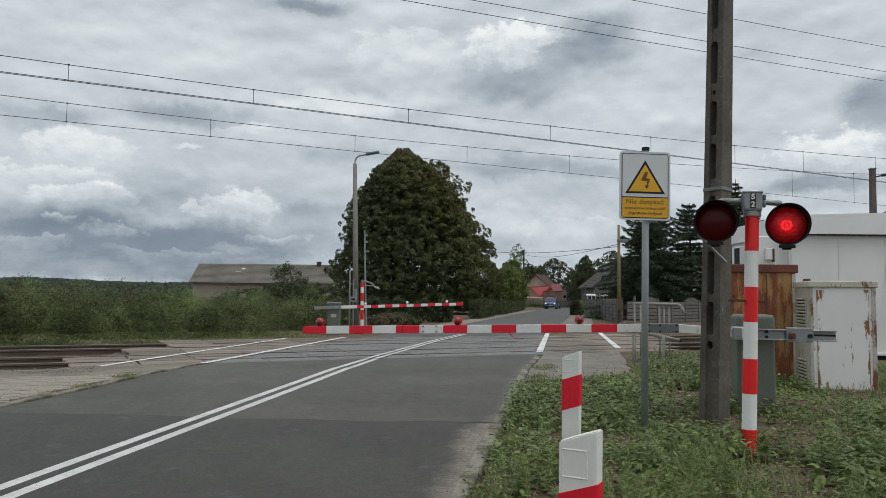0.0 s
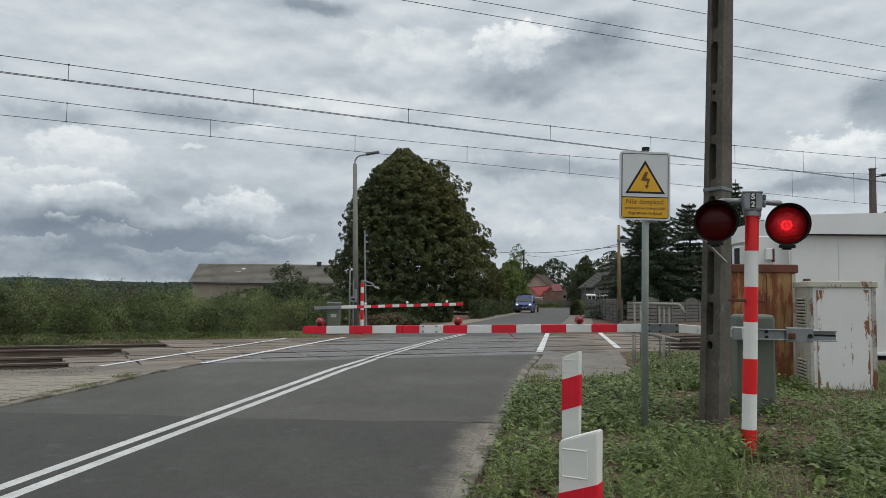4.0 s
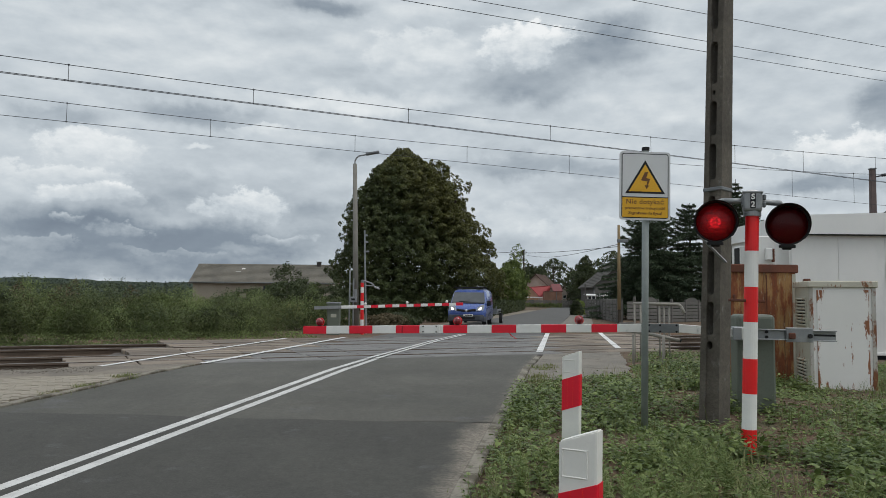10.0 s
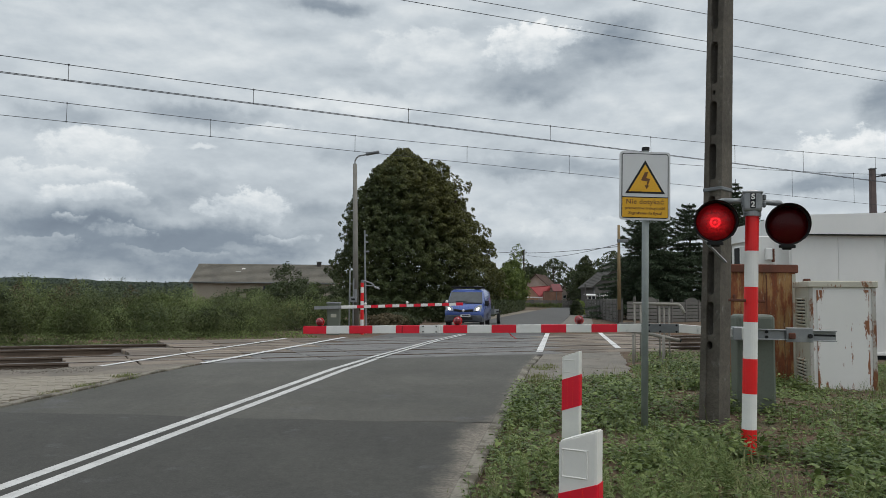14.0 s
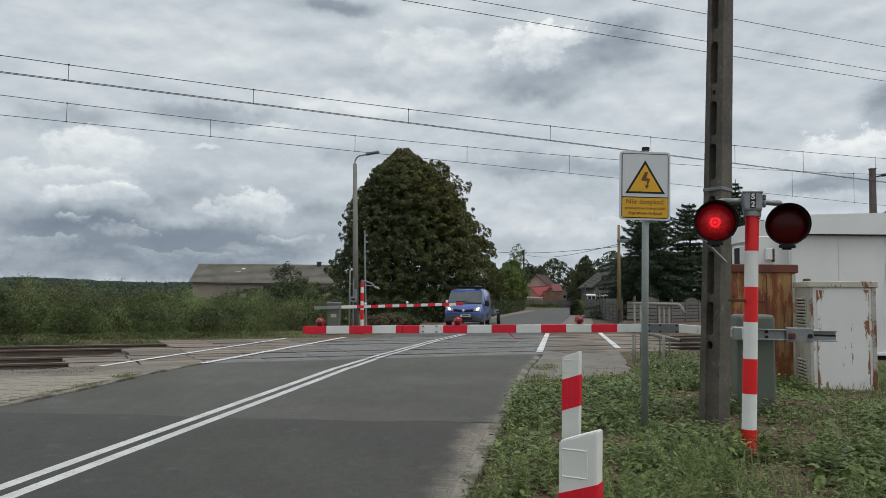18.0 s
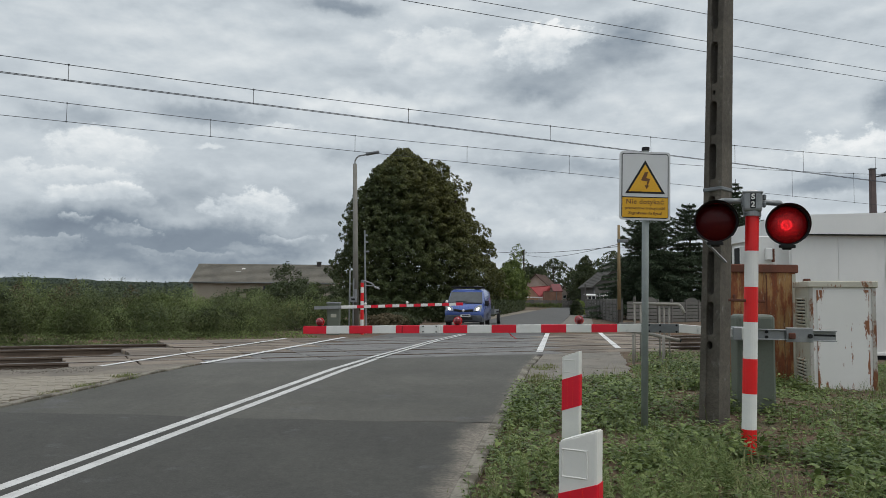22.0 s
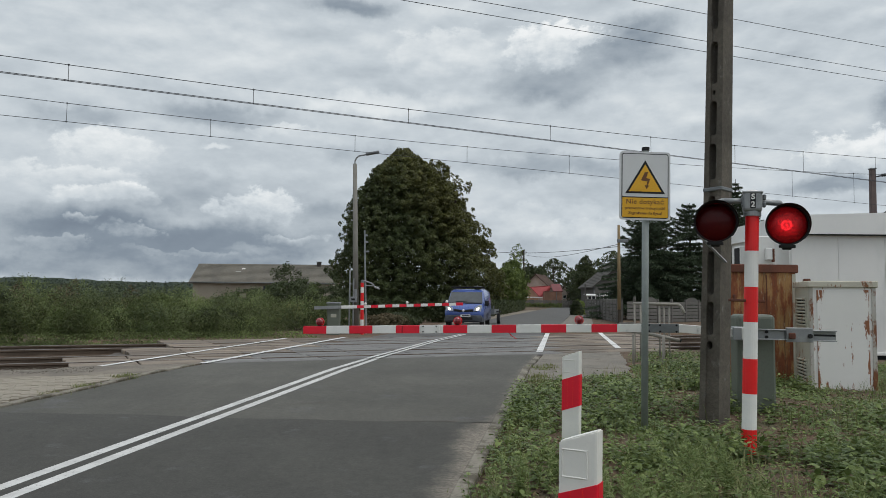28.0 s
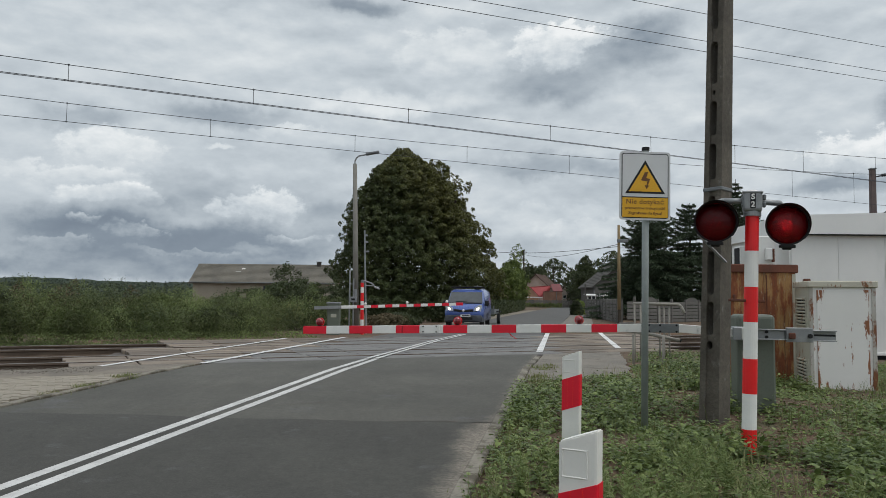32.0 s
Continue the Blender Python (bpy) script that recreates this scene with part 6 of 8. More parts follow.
def blue_van():
    """A blue panel van, its nose towards -y."""
    v = base("van", pose(0, 0, 0), "blue panel van with headlights on and a roof rack", "van")

    def ring(y, zb, zm, zt, wb, wt, r=0.12):
        wb, wt = wb * 1.04, wt * (1.09 if zt > 1.5 else 1.03)
        return [(-wb, y, zb), (wb, y, zb), (wb * 1.01, y, zm), (wt, y, zt - r), (wt - r, y, zt), (-wt + r, y, zt), (-wt, y, zt - r), (-wb * 1.01, y, zm)]
    body = loft([ring(-0.02, 0.55, 0.7, 0.82, 0.72, 0.68, 0.05), ring(0.1, 0.42, 0.78, 1.0, 0.9, 0.84, 0.08), ring(0.45, 0.34, 0.85, 1.13, 0.95, 0.9, 0.1), ring(0.78, 0.32, 0.95, 1.2, 0.95, 0.92, 0.1), ring(1.5, 0.32, 1.05, 1.88, 0.95, 0.8, 0.14), ring(1.75, 0.32, 1.05, 1.94, 0.95, 0.81, 0.14),
                 ring(3.0, 0.32, 1.05, 1.97, 0.95, 0.82, 0.14), ring(4.6, 0.34, 1.05, 1.95, 0.95, 0.82, 0.14), ring(4.78, 0.38, 1.05, 1.9, 0.92, 0.8, 0.12)])
    bmesh.ops.bevel(body, geom=[e for e in body.edges if e.calc_face_angle(0) > 0.5], offset=0.03, segments=2, affect="EDGES")
    part("body", body, M_blue, v, smooth=True)
    # windscreen: lies on the slope between bonnet and roof
    a, b = Vector((0, 0.8, 1.215)), Vector((0, 1.5, 1.86))
    out = Vector((0, -(b.z - a.z), b.y - a.y)).normalized()
    bm = bmesh.new()
    pts = [(-0.88, 0.03), (0.88, 0.03), (0.8, 0.86), (-0.8, 0.86)]
    lo = [bm.verts.new(Vector((x, 0, 0)) + a.lerp(b, t) + out * 0.012) for x, t in pts]
    hi = [bm.verts.new(Vector((x, 0, 0)) + a.lerp(b, t) + out * 0.03) for x, t in pts]
    bm.faces.new(hi)
    for i in range(4):
        bm.faces.new((lo[i], lo[(i + 1) % 4], hi[(i + 1) % 4], hi[i]))
    screen = part("windscreen", bm, M_windscreen, v, "grey windscreen reflecting the sky")
    part("wiper", rod(Vector((-0.5, 0, 0)) + a.lerp(b, 0.08) + out * 0.045, Vector((0.1, 0, 0)) + a.lerp(b, 0.14) + out * 0.045, 0.012, seg=6), M_black, screen)
    part("cowl", box((0, 0.8, 1.225), (1.7, 0.12, 0.04), 0.01, rot=Matrix.Rotation(radians(20), 4, "X")), M_black, v)
    part("bumper", loft([ring(-0.1, 0.36, 0.48, 0.6, 0.7, 0.68, 0.05), ring(0.0, 0.28, 0.48, 0.63, 0.9, 0.88, 0.05), ring(0.5, 0.28, 0.48, 0.62, 0.95, 0.94, 0.05)]), M_bumper, v, "dark grey plastic bumper")
    part("air_intake", box((0, -0.1, 0.46), (0.95, 0.04, 0.14), 0.02), M_black, v)
    for s in (-1, 1):
        part("grille", box((s * 0.27, -0.012, 0.85), (0.44, 0.08, 0.12), 0.02, rot=Matrix.Rotation(radians(s * -8), 4, "Y")), M_black, v)
        shape = [(s * 0.5, 0.8), (s * 0.64, 0.74), (s * 0.88, 0.8), (s * 0.96, 1.12), (s * 0.82, 1.14), (s * 0.6, 1.02)]
        turn = Matrix.Rotation(radians(s * 14), 4, "Z")
        lamp = part("headlight", prism(shape, 0.1, m=Matrix.Translation((0, -0.1, 0)) @ turn, bev=0.012), M_lamp_cover, v, "large clear headlight, switched on")
        inner = [(s * 0.72 + (gx - s * 0.72) * 0.45, 0.93 + (gz - 0.93) * 0.45) for gx, gz in shape]
        part("lamp_glass", prism(inner, 0.1, m=Matrix.Translation((0, -0.112, 0)) @ turn, bev=0.012), M_headlight, lamp)
        part("mirror", box((s * 1.08, 1.05, 1.22), (0.2, 0.12, 0.27), 0.04, seg=2), M_black, v)
        part("mirror_arm", box((s * 0.97, 1.06, 1.14), (0.1, 0.06, 0.06), 0.01), M_black, v)
        door_glass = prism([(1.0, 1.2), (2.05, 1.2), (2.05, 1.74), (1.5, 1.74)], 0.02, m=Matrix.Translation((s * 0.905, 0, 0)) @ Matrix.Rotation(radians(90), 4, "Z") @ Matrix.Rotation(radians(-s * 10), 4, "X") @ Matrix.Translation((0, 0, 0)))
        part("side_window", door_glass, M_screen, v)
        part("side_strip", box((s * 0.965, 2.6, 0.62), (0.03, 3.2, 0.14), 0.01), M_bumper, v)
        part("door_handle", box((s * 0.95, 1.95, 1.0), (0.03, 0.18, 0.04), 0.008), M_black, v)
        part("fog_lamp", rod((s * 0.66, -0.04, 0.44), (s * 0.66, 0.02, 0.44), 0.06, seg=12), M_chrome, v)
        for y in (0.95, 4.0):
            wheel(v, s * 0.86, y)
        part("rack_rail", box((s * 0.7, 2.6, 2.0), (0.04, 2.2, 0.04), 0.008), M_black, v)
    part("emblem", lathe([(0.001, 0.03), (0.07, 0.028), (0.1, 0.0)], m=Matrix.Translation((0, -0.02, 0.84)) @ Matrix.Rotation(math.pi / 2, 4, "X"), seg=4), M_chrome, v, "plain chrome diamond")
    part("number_plate", box((0.12, -0.112, 0.6), (0.5, 0.012, 0.11), 0.002), M_white, v, "white plate")
    part("plate_bar", box((0.14, -0.12, 0.6), (0.38, 0.006, 0.05), 0.001), M_black, v)
    for y in (1.75, 2.9):
        part("rack_bar", box((0, y, 2.04), (1.62, 0.05, 0.05), 0.01), M_black, v)
    part("rack_bar", box((0, 1.62, 2.05), (1.74, 0.06, 0.06), 0.012), M_black, v)
    part("rack_load", box((0.5, 2.4, 2.085), (0.3, 1.5, 0.05), 0.01), M_galv_dark, v, "long tube on the rack")
    return v


def trailer():
    """A low flat trailer behind the van."""
    t = base("trailer", pose(0, 0, 0), "low galvanised car trailer behind the van", "trailer")
    part("deck", box((0, 2.3, 0.62), (1.9, 3.2, 0.1), 0.01), M_galv, t)
    for s in (-1, 1):
        part("side_board", box((s * 0.95, 2.3, 0.74), (0.05, 3.2, 0.22), 0.01), M_galv_dark, t)
        part("mudguard", box((s * 1.08, 2.4, 0.72), (0.24, 0.9, 0.05), 0.015), M_black, t)
        wheel(t, s * 1.08, 2.4, 0.3, 0.18)
        part("post", box((s * 0.93, 0.8, 0.85), (0.06, 0.06, 0.4), 0.008), M_galv_dark, t)
    part("front_board", box((0, 0.7, 0.76), (1.9, 0.05, 0.26), 0.01), M_galv_dark, t)
    part("drawbar", box((0, 0.2, 0.5), (0.12, 1.2, 0.1), 0.01), M_galv, t)
    return t


VAN, TRAILER = blue_van(), trailer()


# ---- trees and shrubs ----
def in_crown(rng, k, centre, shape, clump, spread_r, shell=0.75, lobes=0.12):
    """Clump middles over a crown given by (height, half width) pairs, then leaves round each."""
    hs = np.array([h for h, _ in shape])
    ws = np.array([w for _, w in shape])
    z = rng.uniform(hs.min(), hs.max(), k * 3)
    w = np.interp(z, hs, ws)
    keep = rng.uniform(0, ws.max(), k * 3) < w + 0.25 * ws.max()
    z, w = z[keep][:k], w[keep][:k]
    a = rng.uniform(0, 2 * np.pi, len(z))
    wave = 0.5 if k > 1000 else 1.0
    bulge = 1 + wave * (0.10 * np.sin(3 * a + z) + 0.07 * np.sin(7 * a - 1.7 * z)) + rng.normal(0, 0.05 if k > 1000 else 0.16, len(z))
    lobe = np.array([noise.noise((2.1 * math.cos(p) * q / 3.2, 2.1 * math.sin(p) * q / 3.2, v / 1.5)) for p, q, v in zip(a, w, z)])
    bulge = bulge * (1 + lobes * lobe)
    r = w * bulge * (shell + (1.02 - shell) * rng.uniform(0, 1, len(z)) ** 0.5)
    mids = np.stack([centre[0] + r * np.cos(a), centre[1] + r * np.sin(a), centre[2] + z], 1)
    pts = np.repeat(mids, clump, 0)
    # each clump is a small drooping dome, its leaves facing out
    out = np.stack([np.cos(a), np.sin(a), np.full(len(a), 0.75)], 1)
    way = rng.normal(0, 1, pts.shape) + 1.1 * np.repeat(out, clump, 0)
    way /= np.linalg.norm(way, axis=1)[:, None]
    size = spread_r * np.repeat(rng.uniform(0.7, 1.4, len(mids)), clump) * rng.uniform(0.7, 1.08, len(pts)) * 1.35
    return pts + way * size[:, None] * [1, 1, 0.85], way


def limbs(bm, rng, p, d, r, ln, depth):
    q = p + d * ln
    rod(p, q, r, r * 0.6, bm, 7, caps=False)
    if depth == 0:
        return
    for _ in range(3):
        e = (d + Vector((rng.uniform(-0.8, 0.8), rng.uniform(-0.8, 0.8), rng.uniform(-0.1, 0.5)))).normalized()
        limbs(bm, rng, q, e, r * 0.55, ln * 0.7, depth - 1)


def leafy_tree(name, x, y, z, shape, clumps, clump, leaf, spread_r, material, label, seed, trunk=0.25, shell=0.75, group="", tilt=0.0):
    t = base(name, pose(x, y, z), label, "tree" if "tree" in name else "shrub", group)
    rng, rr = np.random.default_rng(seed), random.Random(seed)
    top = max(h for h, _ in shape)
    bm = bmesh.new()
    limbs(bm, rr, Vector((0, 0, -0.1)), Vector((0.02, 0.01, 1)), trunk, top * 0.3, 3)
    part("trunk", bm, M_bark, t)
    pts, way = in_crown(rng, clumps, (0, 0, 0), shape, clump, spread_r, shell, 0.12 if clumps > 1000 else 0.34 if clumps < 350 else 0.5)
    pts[:, 0] -= tilt * pts[:, 2]
    leaf_mesh("crown", pts, leaf, material, t, rng, 1.5, 0.35, 0.6, facing=way)
    if clumps > 1000:
        # leaves deep in the crown close it to the light
        k = 26000
        z = rng.uniform(shape[0][0], top - 1.5, k)
        r = np.interp(z, [h for h, _ in shape], [w for _, w in shape]) * 0.78 * np.sqrt(rng.uniform(0, 1, k))
        a = rng.uniform(0, 2 * np.pi, k)
        leaf_mesh("inner_leaves", np.stack([r * np.cos(a) - tilt * z, r * np.sin(a), z], 1), 0.2, material, t, rng, 1.5, 0.5)
    return t


BIG = ((0.30, 7.81), (2.13, 8.17), (4.69, 8.11), (7.26, 6.95), (9.21, 6.3), (10.92, 5.4), (12.87, 4.45), (14.33, 3.17), (15.55, 1.59), (16.65, 0.30))
SIDE = ((7.01, 2.93), (11.16, 3.05), (14.09, 1.83), (15.80, 0.37))
leafy_tree("broadleaf_tree", -2.10, 77.5, 0.0, BIG, 5000, 50, 0.135, 0.27, M_leaf_tree, "large dense dark green lime tree, its crown toned yellower on the lit side", 3, 0.5, 0.55, "", 0.125)
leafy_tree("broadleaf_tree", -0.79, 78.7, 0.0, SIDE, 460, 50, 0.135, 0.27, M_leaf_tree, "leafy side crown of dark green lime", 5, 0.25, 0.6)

# trees along the village road's far end and behind the houses
rs = random.Random(12)
for i, (x, y, h, w, mat, lab) in enumerate((
        (10.3, 112, 7.2, 1.9, M_leaf_mid, "light green roadside tree"), (10.9, 128, 7.5, 1.95, M_leaf_mid, "light green roadside tree"),
        (left_x(96) - 3.0, 96, 5.4, 1.4, M_leaf_mid, "light green roadside tree"), (left_x(110) - 3.6, 110, 5.4, 1.9, M_leaf_mid, "light green roadside tree"),
        (23.6, 206, 11.2, 2.2, M_leaf_dark, "dark tree behind the houses"), (29.4, 200, 12.3, 4.6, M_leaf_dark, "dark tree behind the houses"), (36.5, 195, 9.8, 3.4, M_leaf_dark, "dark tree behind the houses"), (33.6, 186, 10.0, 3.8, M_leaf_dark, "dark tree behind the houses"), (25.4, 208, 9.6, 3.4, M_leaf_dark, "dark tree behind the houses"),
        (40.0, 180, 13.0, 4.5, M_leaf_dark, "dark tree behind the houses"), (33.5, 140, 9.5, 3.0, M_leaf_dark, "loose dark garden tree"), (26.6, 142, 9.6, 1.5, M_leaf_dark, "tall loose garden birch"), (31.2, 165, 9.2, 3.2, M_leaf_dark, "dark leafy garden tree"), (26.8, 212, 10.8, 3.4, M_leaf_dark, "dark tree behind the houses"),
        (35.5, 152, 10.0, 3.4, M_leaf_dark, "dark leafy garden tree"), (29.6, 156, 7.4, 1.9, M_leaf_dark, "dark leafy garden tree"), (44.0, 150, 11.0, 4.0, M_leaf_dark, "dark leafy garden tree"), (28.5, 96, 7.0, 2.4, M_leaf_dark, "dark leafy garden tree"), (-12.2, 60, 4.0, 1.2, M_leaf_dark, "small dark tree before the barn"), (-10.9, 59, 2.8, 1.1, M_leaf_dark, "small dark tree before the barn"))):
    shape = ((0.6, w * 0.55), (h * 0.3, w * 0.85), (h * 0.62, w), (h * 0.86, w * 0.6), (h, w * 0.12))
    leafy_tree("garden_tree", x, y, 0.0, shape, 100 if "before the barn" in lab else 400, 30, 0.05 + 0.0009 * y, 0.12 + 0.0017 * y, mat, lab, 40 + i, 0.12, 0.55)

for i, (x, y, h, w, mat, lab) in enumerate((
        (13.0, 74.0, 1.35, 0.45, M_leaf_dark, "clipped dark green hedge bush"), (13.9, 77.5, 1.4, 0.6, M_leaf_light, "small light green hedge bush"),
        (-2.8, 38.5, 0.55, 0.9, M_leaf_dry, "low dry brown brush by the lamp"), (-2.2, 39.0, 0.6, 0.7, M_leaf_dark, "low dark green bush by the road"),
        (-6.8, 33.0, 2.0, 1.3, M_leaf_dark, "dense dark green shrub"), (-5.2, 34.0, 2.0, 1.2, M_leaf_dark, "dense dark green shrub"), (-8.6, 34.0, 1.7, 1.3, M_leaf_dark, "dense dark green shrub"),
        (-4.6, 31.5, 1.4, 0.9, M_leaf_crop, "low green shrub by the lamp"), (-7.2, 37.5, 2.3, 1.4, M_leaf_dark, "tall dark green shrub"), (-10.5, 38.0, 1.35, 1.5, M_leaf_crop, "dense green field shrub"))):
    shape = ((0.0, w * 0.9), (h * 0.5, w), (h * 0.8, w * 0.75), (h, w * 0.25))
    leafy_tree("garden_shrub", x, y, 0.0, shape, 190, 45, 0.06, 0.13, mat, lab, 80 + i, 0.05, 0.6)


leafy_tree("garden_tree", 11.9, 120.0, 0.0, ((6.0, 0.4), (7.6, 1.0), (9.0, 0.75), (10.2, 0.15)), 70, 30, 0.12, 0.3, M_leaf_mid, "tall thin light green roadside tree", 99, 0.12, 0.4)

rs = random.Random(77)
for i in range(14):
    p = on_track(rs.uniform(25.0, 26.4), -34 + 3.0 * i + rs.uniform(-0.8, 0.8))
    h, w = rs.uniform(1.0, 1.5) * (0.75 if -0.37 < p.x / p.y < -0.22 else 1.0), rs.uniform(0.5, 0.95)
    leafy_tree("field_shrub", p.x, p.y, 0.05, ((0.0, w * 0.8), (h * 0.5, w), (h * 0.85, w * 0.6), (h, w * 0.2)), 120, 45, 0.045, 0.12, M_leaf_dark if i % 3 else M_weed_top, "dark bushy shrub among the tall weeds" if i % 3 else "pale bushy shrub among the tall weeds", 120 + i, 0.03, 0.6, "shrubs along the line")


def hedge(x0, y0, x1, y1, w, h, label, mat, seed, k=9000):
    rng = np.random.default_rng(seed)
    t, side, z = rng.uniform(0, 1, k), rng.uniform(-w, w, k), rng.uniform(0.02, 1, k) ** 0.8
    L = math.hypot(x1 - x0, y1 - y0)
    nx, ny = -(y1 - y0) / L, (x1 - x0) / L
    hh = h * (1 + 0.12 * np.sin(t * 21) + 0.07 * np.sin(t * 57))
    pts = np.stack([x0 + (x1 - x0) * t + nx * side, y0 + (y1 - y0) * t + ny * side, z * hh], 1)
    tagged(leaf_mesh("hedge", pts, 0.1, mat, None, rng, 1.4, 0.5), label, "hedge")


hedge(-4.6, 46.0, 0.6, 47.0, 0.5, 1.3, "clipped dark green hedge under the lime tree", M_leaf_dark, 21, 12000)
hedge(2.4, 56.0, 4.2, 67.0, 0.5, 1.3, "dark green roadside hedge", M_leaf_dark, 22, 9000)
hedge(4.9, 70.0, 11.6, 112.0, 0.7, 1.3, "overgrown green roadside hedge", M_leaf_dark, 23, 14000)
hedge(16.8, 155.2, 24.6, 156.6, 0.4, 0.9, "rank green weeds before the board fence", M_leaf_mid, 25, 3500)
hedge(27.5, 150.0, 33.0, 156.0, 0.5, 1.6, "weathered garden hedge at the road's bend", M_leaf_dark, 24, 2500)


def spruce(x, y, h, w, seed, full=0.75):
    """Whorls of branches round a straight stem, each a flat drooping fan of needle sprays."""
    t = base("spruce", pose(x, y, 0.0), "dark blue-green garden spruce with drooping boughs", "tree", "spruces in the garden")
    rng = np.random.default_rng(seed)
    part("trunk", rod((0, 0, -0.1), (0, 0, h), 0.16, 0.02, seg=8), M_bark, t)
    pts, aims, bm = [], [], bmesh.new()
    z = 0.5
    while z < h - 0.15:
        reach = w * (1 - z / h) ** full * rng.uniform(0.85, 1.12)
        for a in np.arange(0, 2 * np.pi, 2 * np.pi / 9) + rng.uniform(0, 1):
            ln = reach * rng.uniform(0.62, 1.2)
            n = max(12, int(ln * 120))
            s = rng.uniform(0.1, 1, n) ** 0.8
            lift = 0.3 * ln * s - (0.5 if z < h * 0.65 else 0.15) * ln * s ** 2 + 0.14 * ln * s ** 5
            wid = 0.30 * ln * (1 - s) ** 0.7 + 0.05
            off = rng.uniform(-1, 1, n) * wid
            rad, tan = np.array([np.cos(a), np.sin(a), 0]), np.array([-np.sin(a), np.cos(a), 0])
            p = s[:, None] * ln * rad + off[:, None] * tan
            p[:, 2] = z + lift - np.abs(off) * 0.3 - np.abs(rng.normal(0, 0.07, n))
            pts.append(p)
            aims.append(rad * 0.8 + np.sign(off)[:, None] * tan * 0.7 + np.array([0, 0, -0.3]) + rng.normal(0, 0.15, p.shape))
            rod((0, 0, z), (math.cos(a) * ln, math.sin(a) * ln, z - 0.05 * ln), 0.025, 0.008, bm, 4, caps=False)
        z += 0.3 + 0.14 * rng.uniform()
    part("foliage", bm, M_bark, t)
    leaf_mesh("needles", np.concatenate(pts), 0.066, M_needle, t, rng, 3.4, 1.6, aim=np.concatenate(aims))


for i, (x, y, h, w, full) in enumerate(((16.4, 60.0, 8.4, 5.0, 0.45), (19.9, 61.0, 9.4, 4.0, 0.55), (24.8, 64.0, 11.9, 3.9, 0.75), (17.6, 66.0, 8.3, 4.2, 0.6), (27.5, 67.0, 9.6, 3.8, 0.75))):
    spruce(x, y, h, w, 60 + i, full)


# ---- field of tall weeds beyond the tracks ----
def dip(x, y):
    """The growth is lower where the barn shows over it."""
    r = np.asarray(x) / np.asarray(y)
    return 1 - 0.1 * np.clip(1 - ((r + 0.295) / 0.075) ** 2, 0, 1) ** 0.5 + 0.02 * np.clip((-0.36 - r) / 0.06, 0, 1)


def bushy_weeds():
    """Leafy domes of weeds and young shrubs, one beside another, with dark gaps between."""
    rng = np.random.default_rng(41)
    body, tops, dry = [], [], []
    face = {id(body): [], id(tops): [], id(dry): []}
    for _ in range(820):
        n, u = 24.9 + 3.4 * rng.uniform() ** 1.3, rng.uniform(-36, 9.5)
        x, y = n * N2[0] + u * U2[0], n * N2[1] + u * U2[1]
        if x > -3.9 - 0.1 * (y - 26) or (x > -5.9 and y < 28.4):
            continue
        w = rng.uniform(0.35, 0.75)
        h = (rng.uniform(0.9, 1.6) + 0.12 * (n - 24.9)) * float(dip(x, y)) * (0.75 if n < 25.3 else 1.0)
        k = int(560 * w / 0.5)
        a, s = rng.uniform(0, 2 * np.pi, k), rng.uniform(0.1, 1, k)
        q = w * np.sqrt(np.clip(1 - s ** 2.4, 0.03, 1)) * rng.uniform(0.75, 1.08, k) * (1 + 0.15 * np.sin(3 * a + x))
        p = np.stack([x + q * np.cos(a), y + q * np.sin(a), 0.1 + h * s * rng.uniform(0.92, 1.06, k)], 1)
        kind = rng.uniform()
        heap = tops if kind < 0.52 else dry if kind < 0.54 and y < 26 else body
        heap.append(p)
        face[id(heap)].append(np.stack([np.cos(a) * q / w, np.sin(a) * q / w, 1.3 * s], 1))
    def rising(ways):
        w = np.concatenate(ways)
        return 0.7 * w + [0, 0, 0.7] + rng.normal(0, 0.45, w.shape)

    tagged(leaf_mesh("bushy_weeds", np.concatenate(body), 0.028, M_leaf_crop, None, rng, 3.0, 0.3, aim=rising(face[id(body)]), facing=np.concatenate(face[id(body)])), "bushy dull green weeds beyond the tracks", "weeds", kind="stuff")
    tagged(leaf_mesh("pale_bushy_weeds", np.concatenate(tops), 0.028, M_weed_top, None, rng, 3.0, 0.3, aim=rising(face[id(tops)]), facing=np.concatenate(face[id(tops)])), "bushy pale green weeds beyond the tracks", "weeds", kind="stuff")
    if dry:
        tagged(leaf_mesh("dry_weeds", np.concatenate(dry), 0.04, M_leaf_dry, None, rng, 2.4, 1.0, 0.1), "dry brown weeds beyond the tracks", "weeds", kind="stuff")


bushy_weeds()


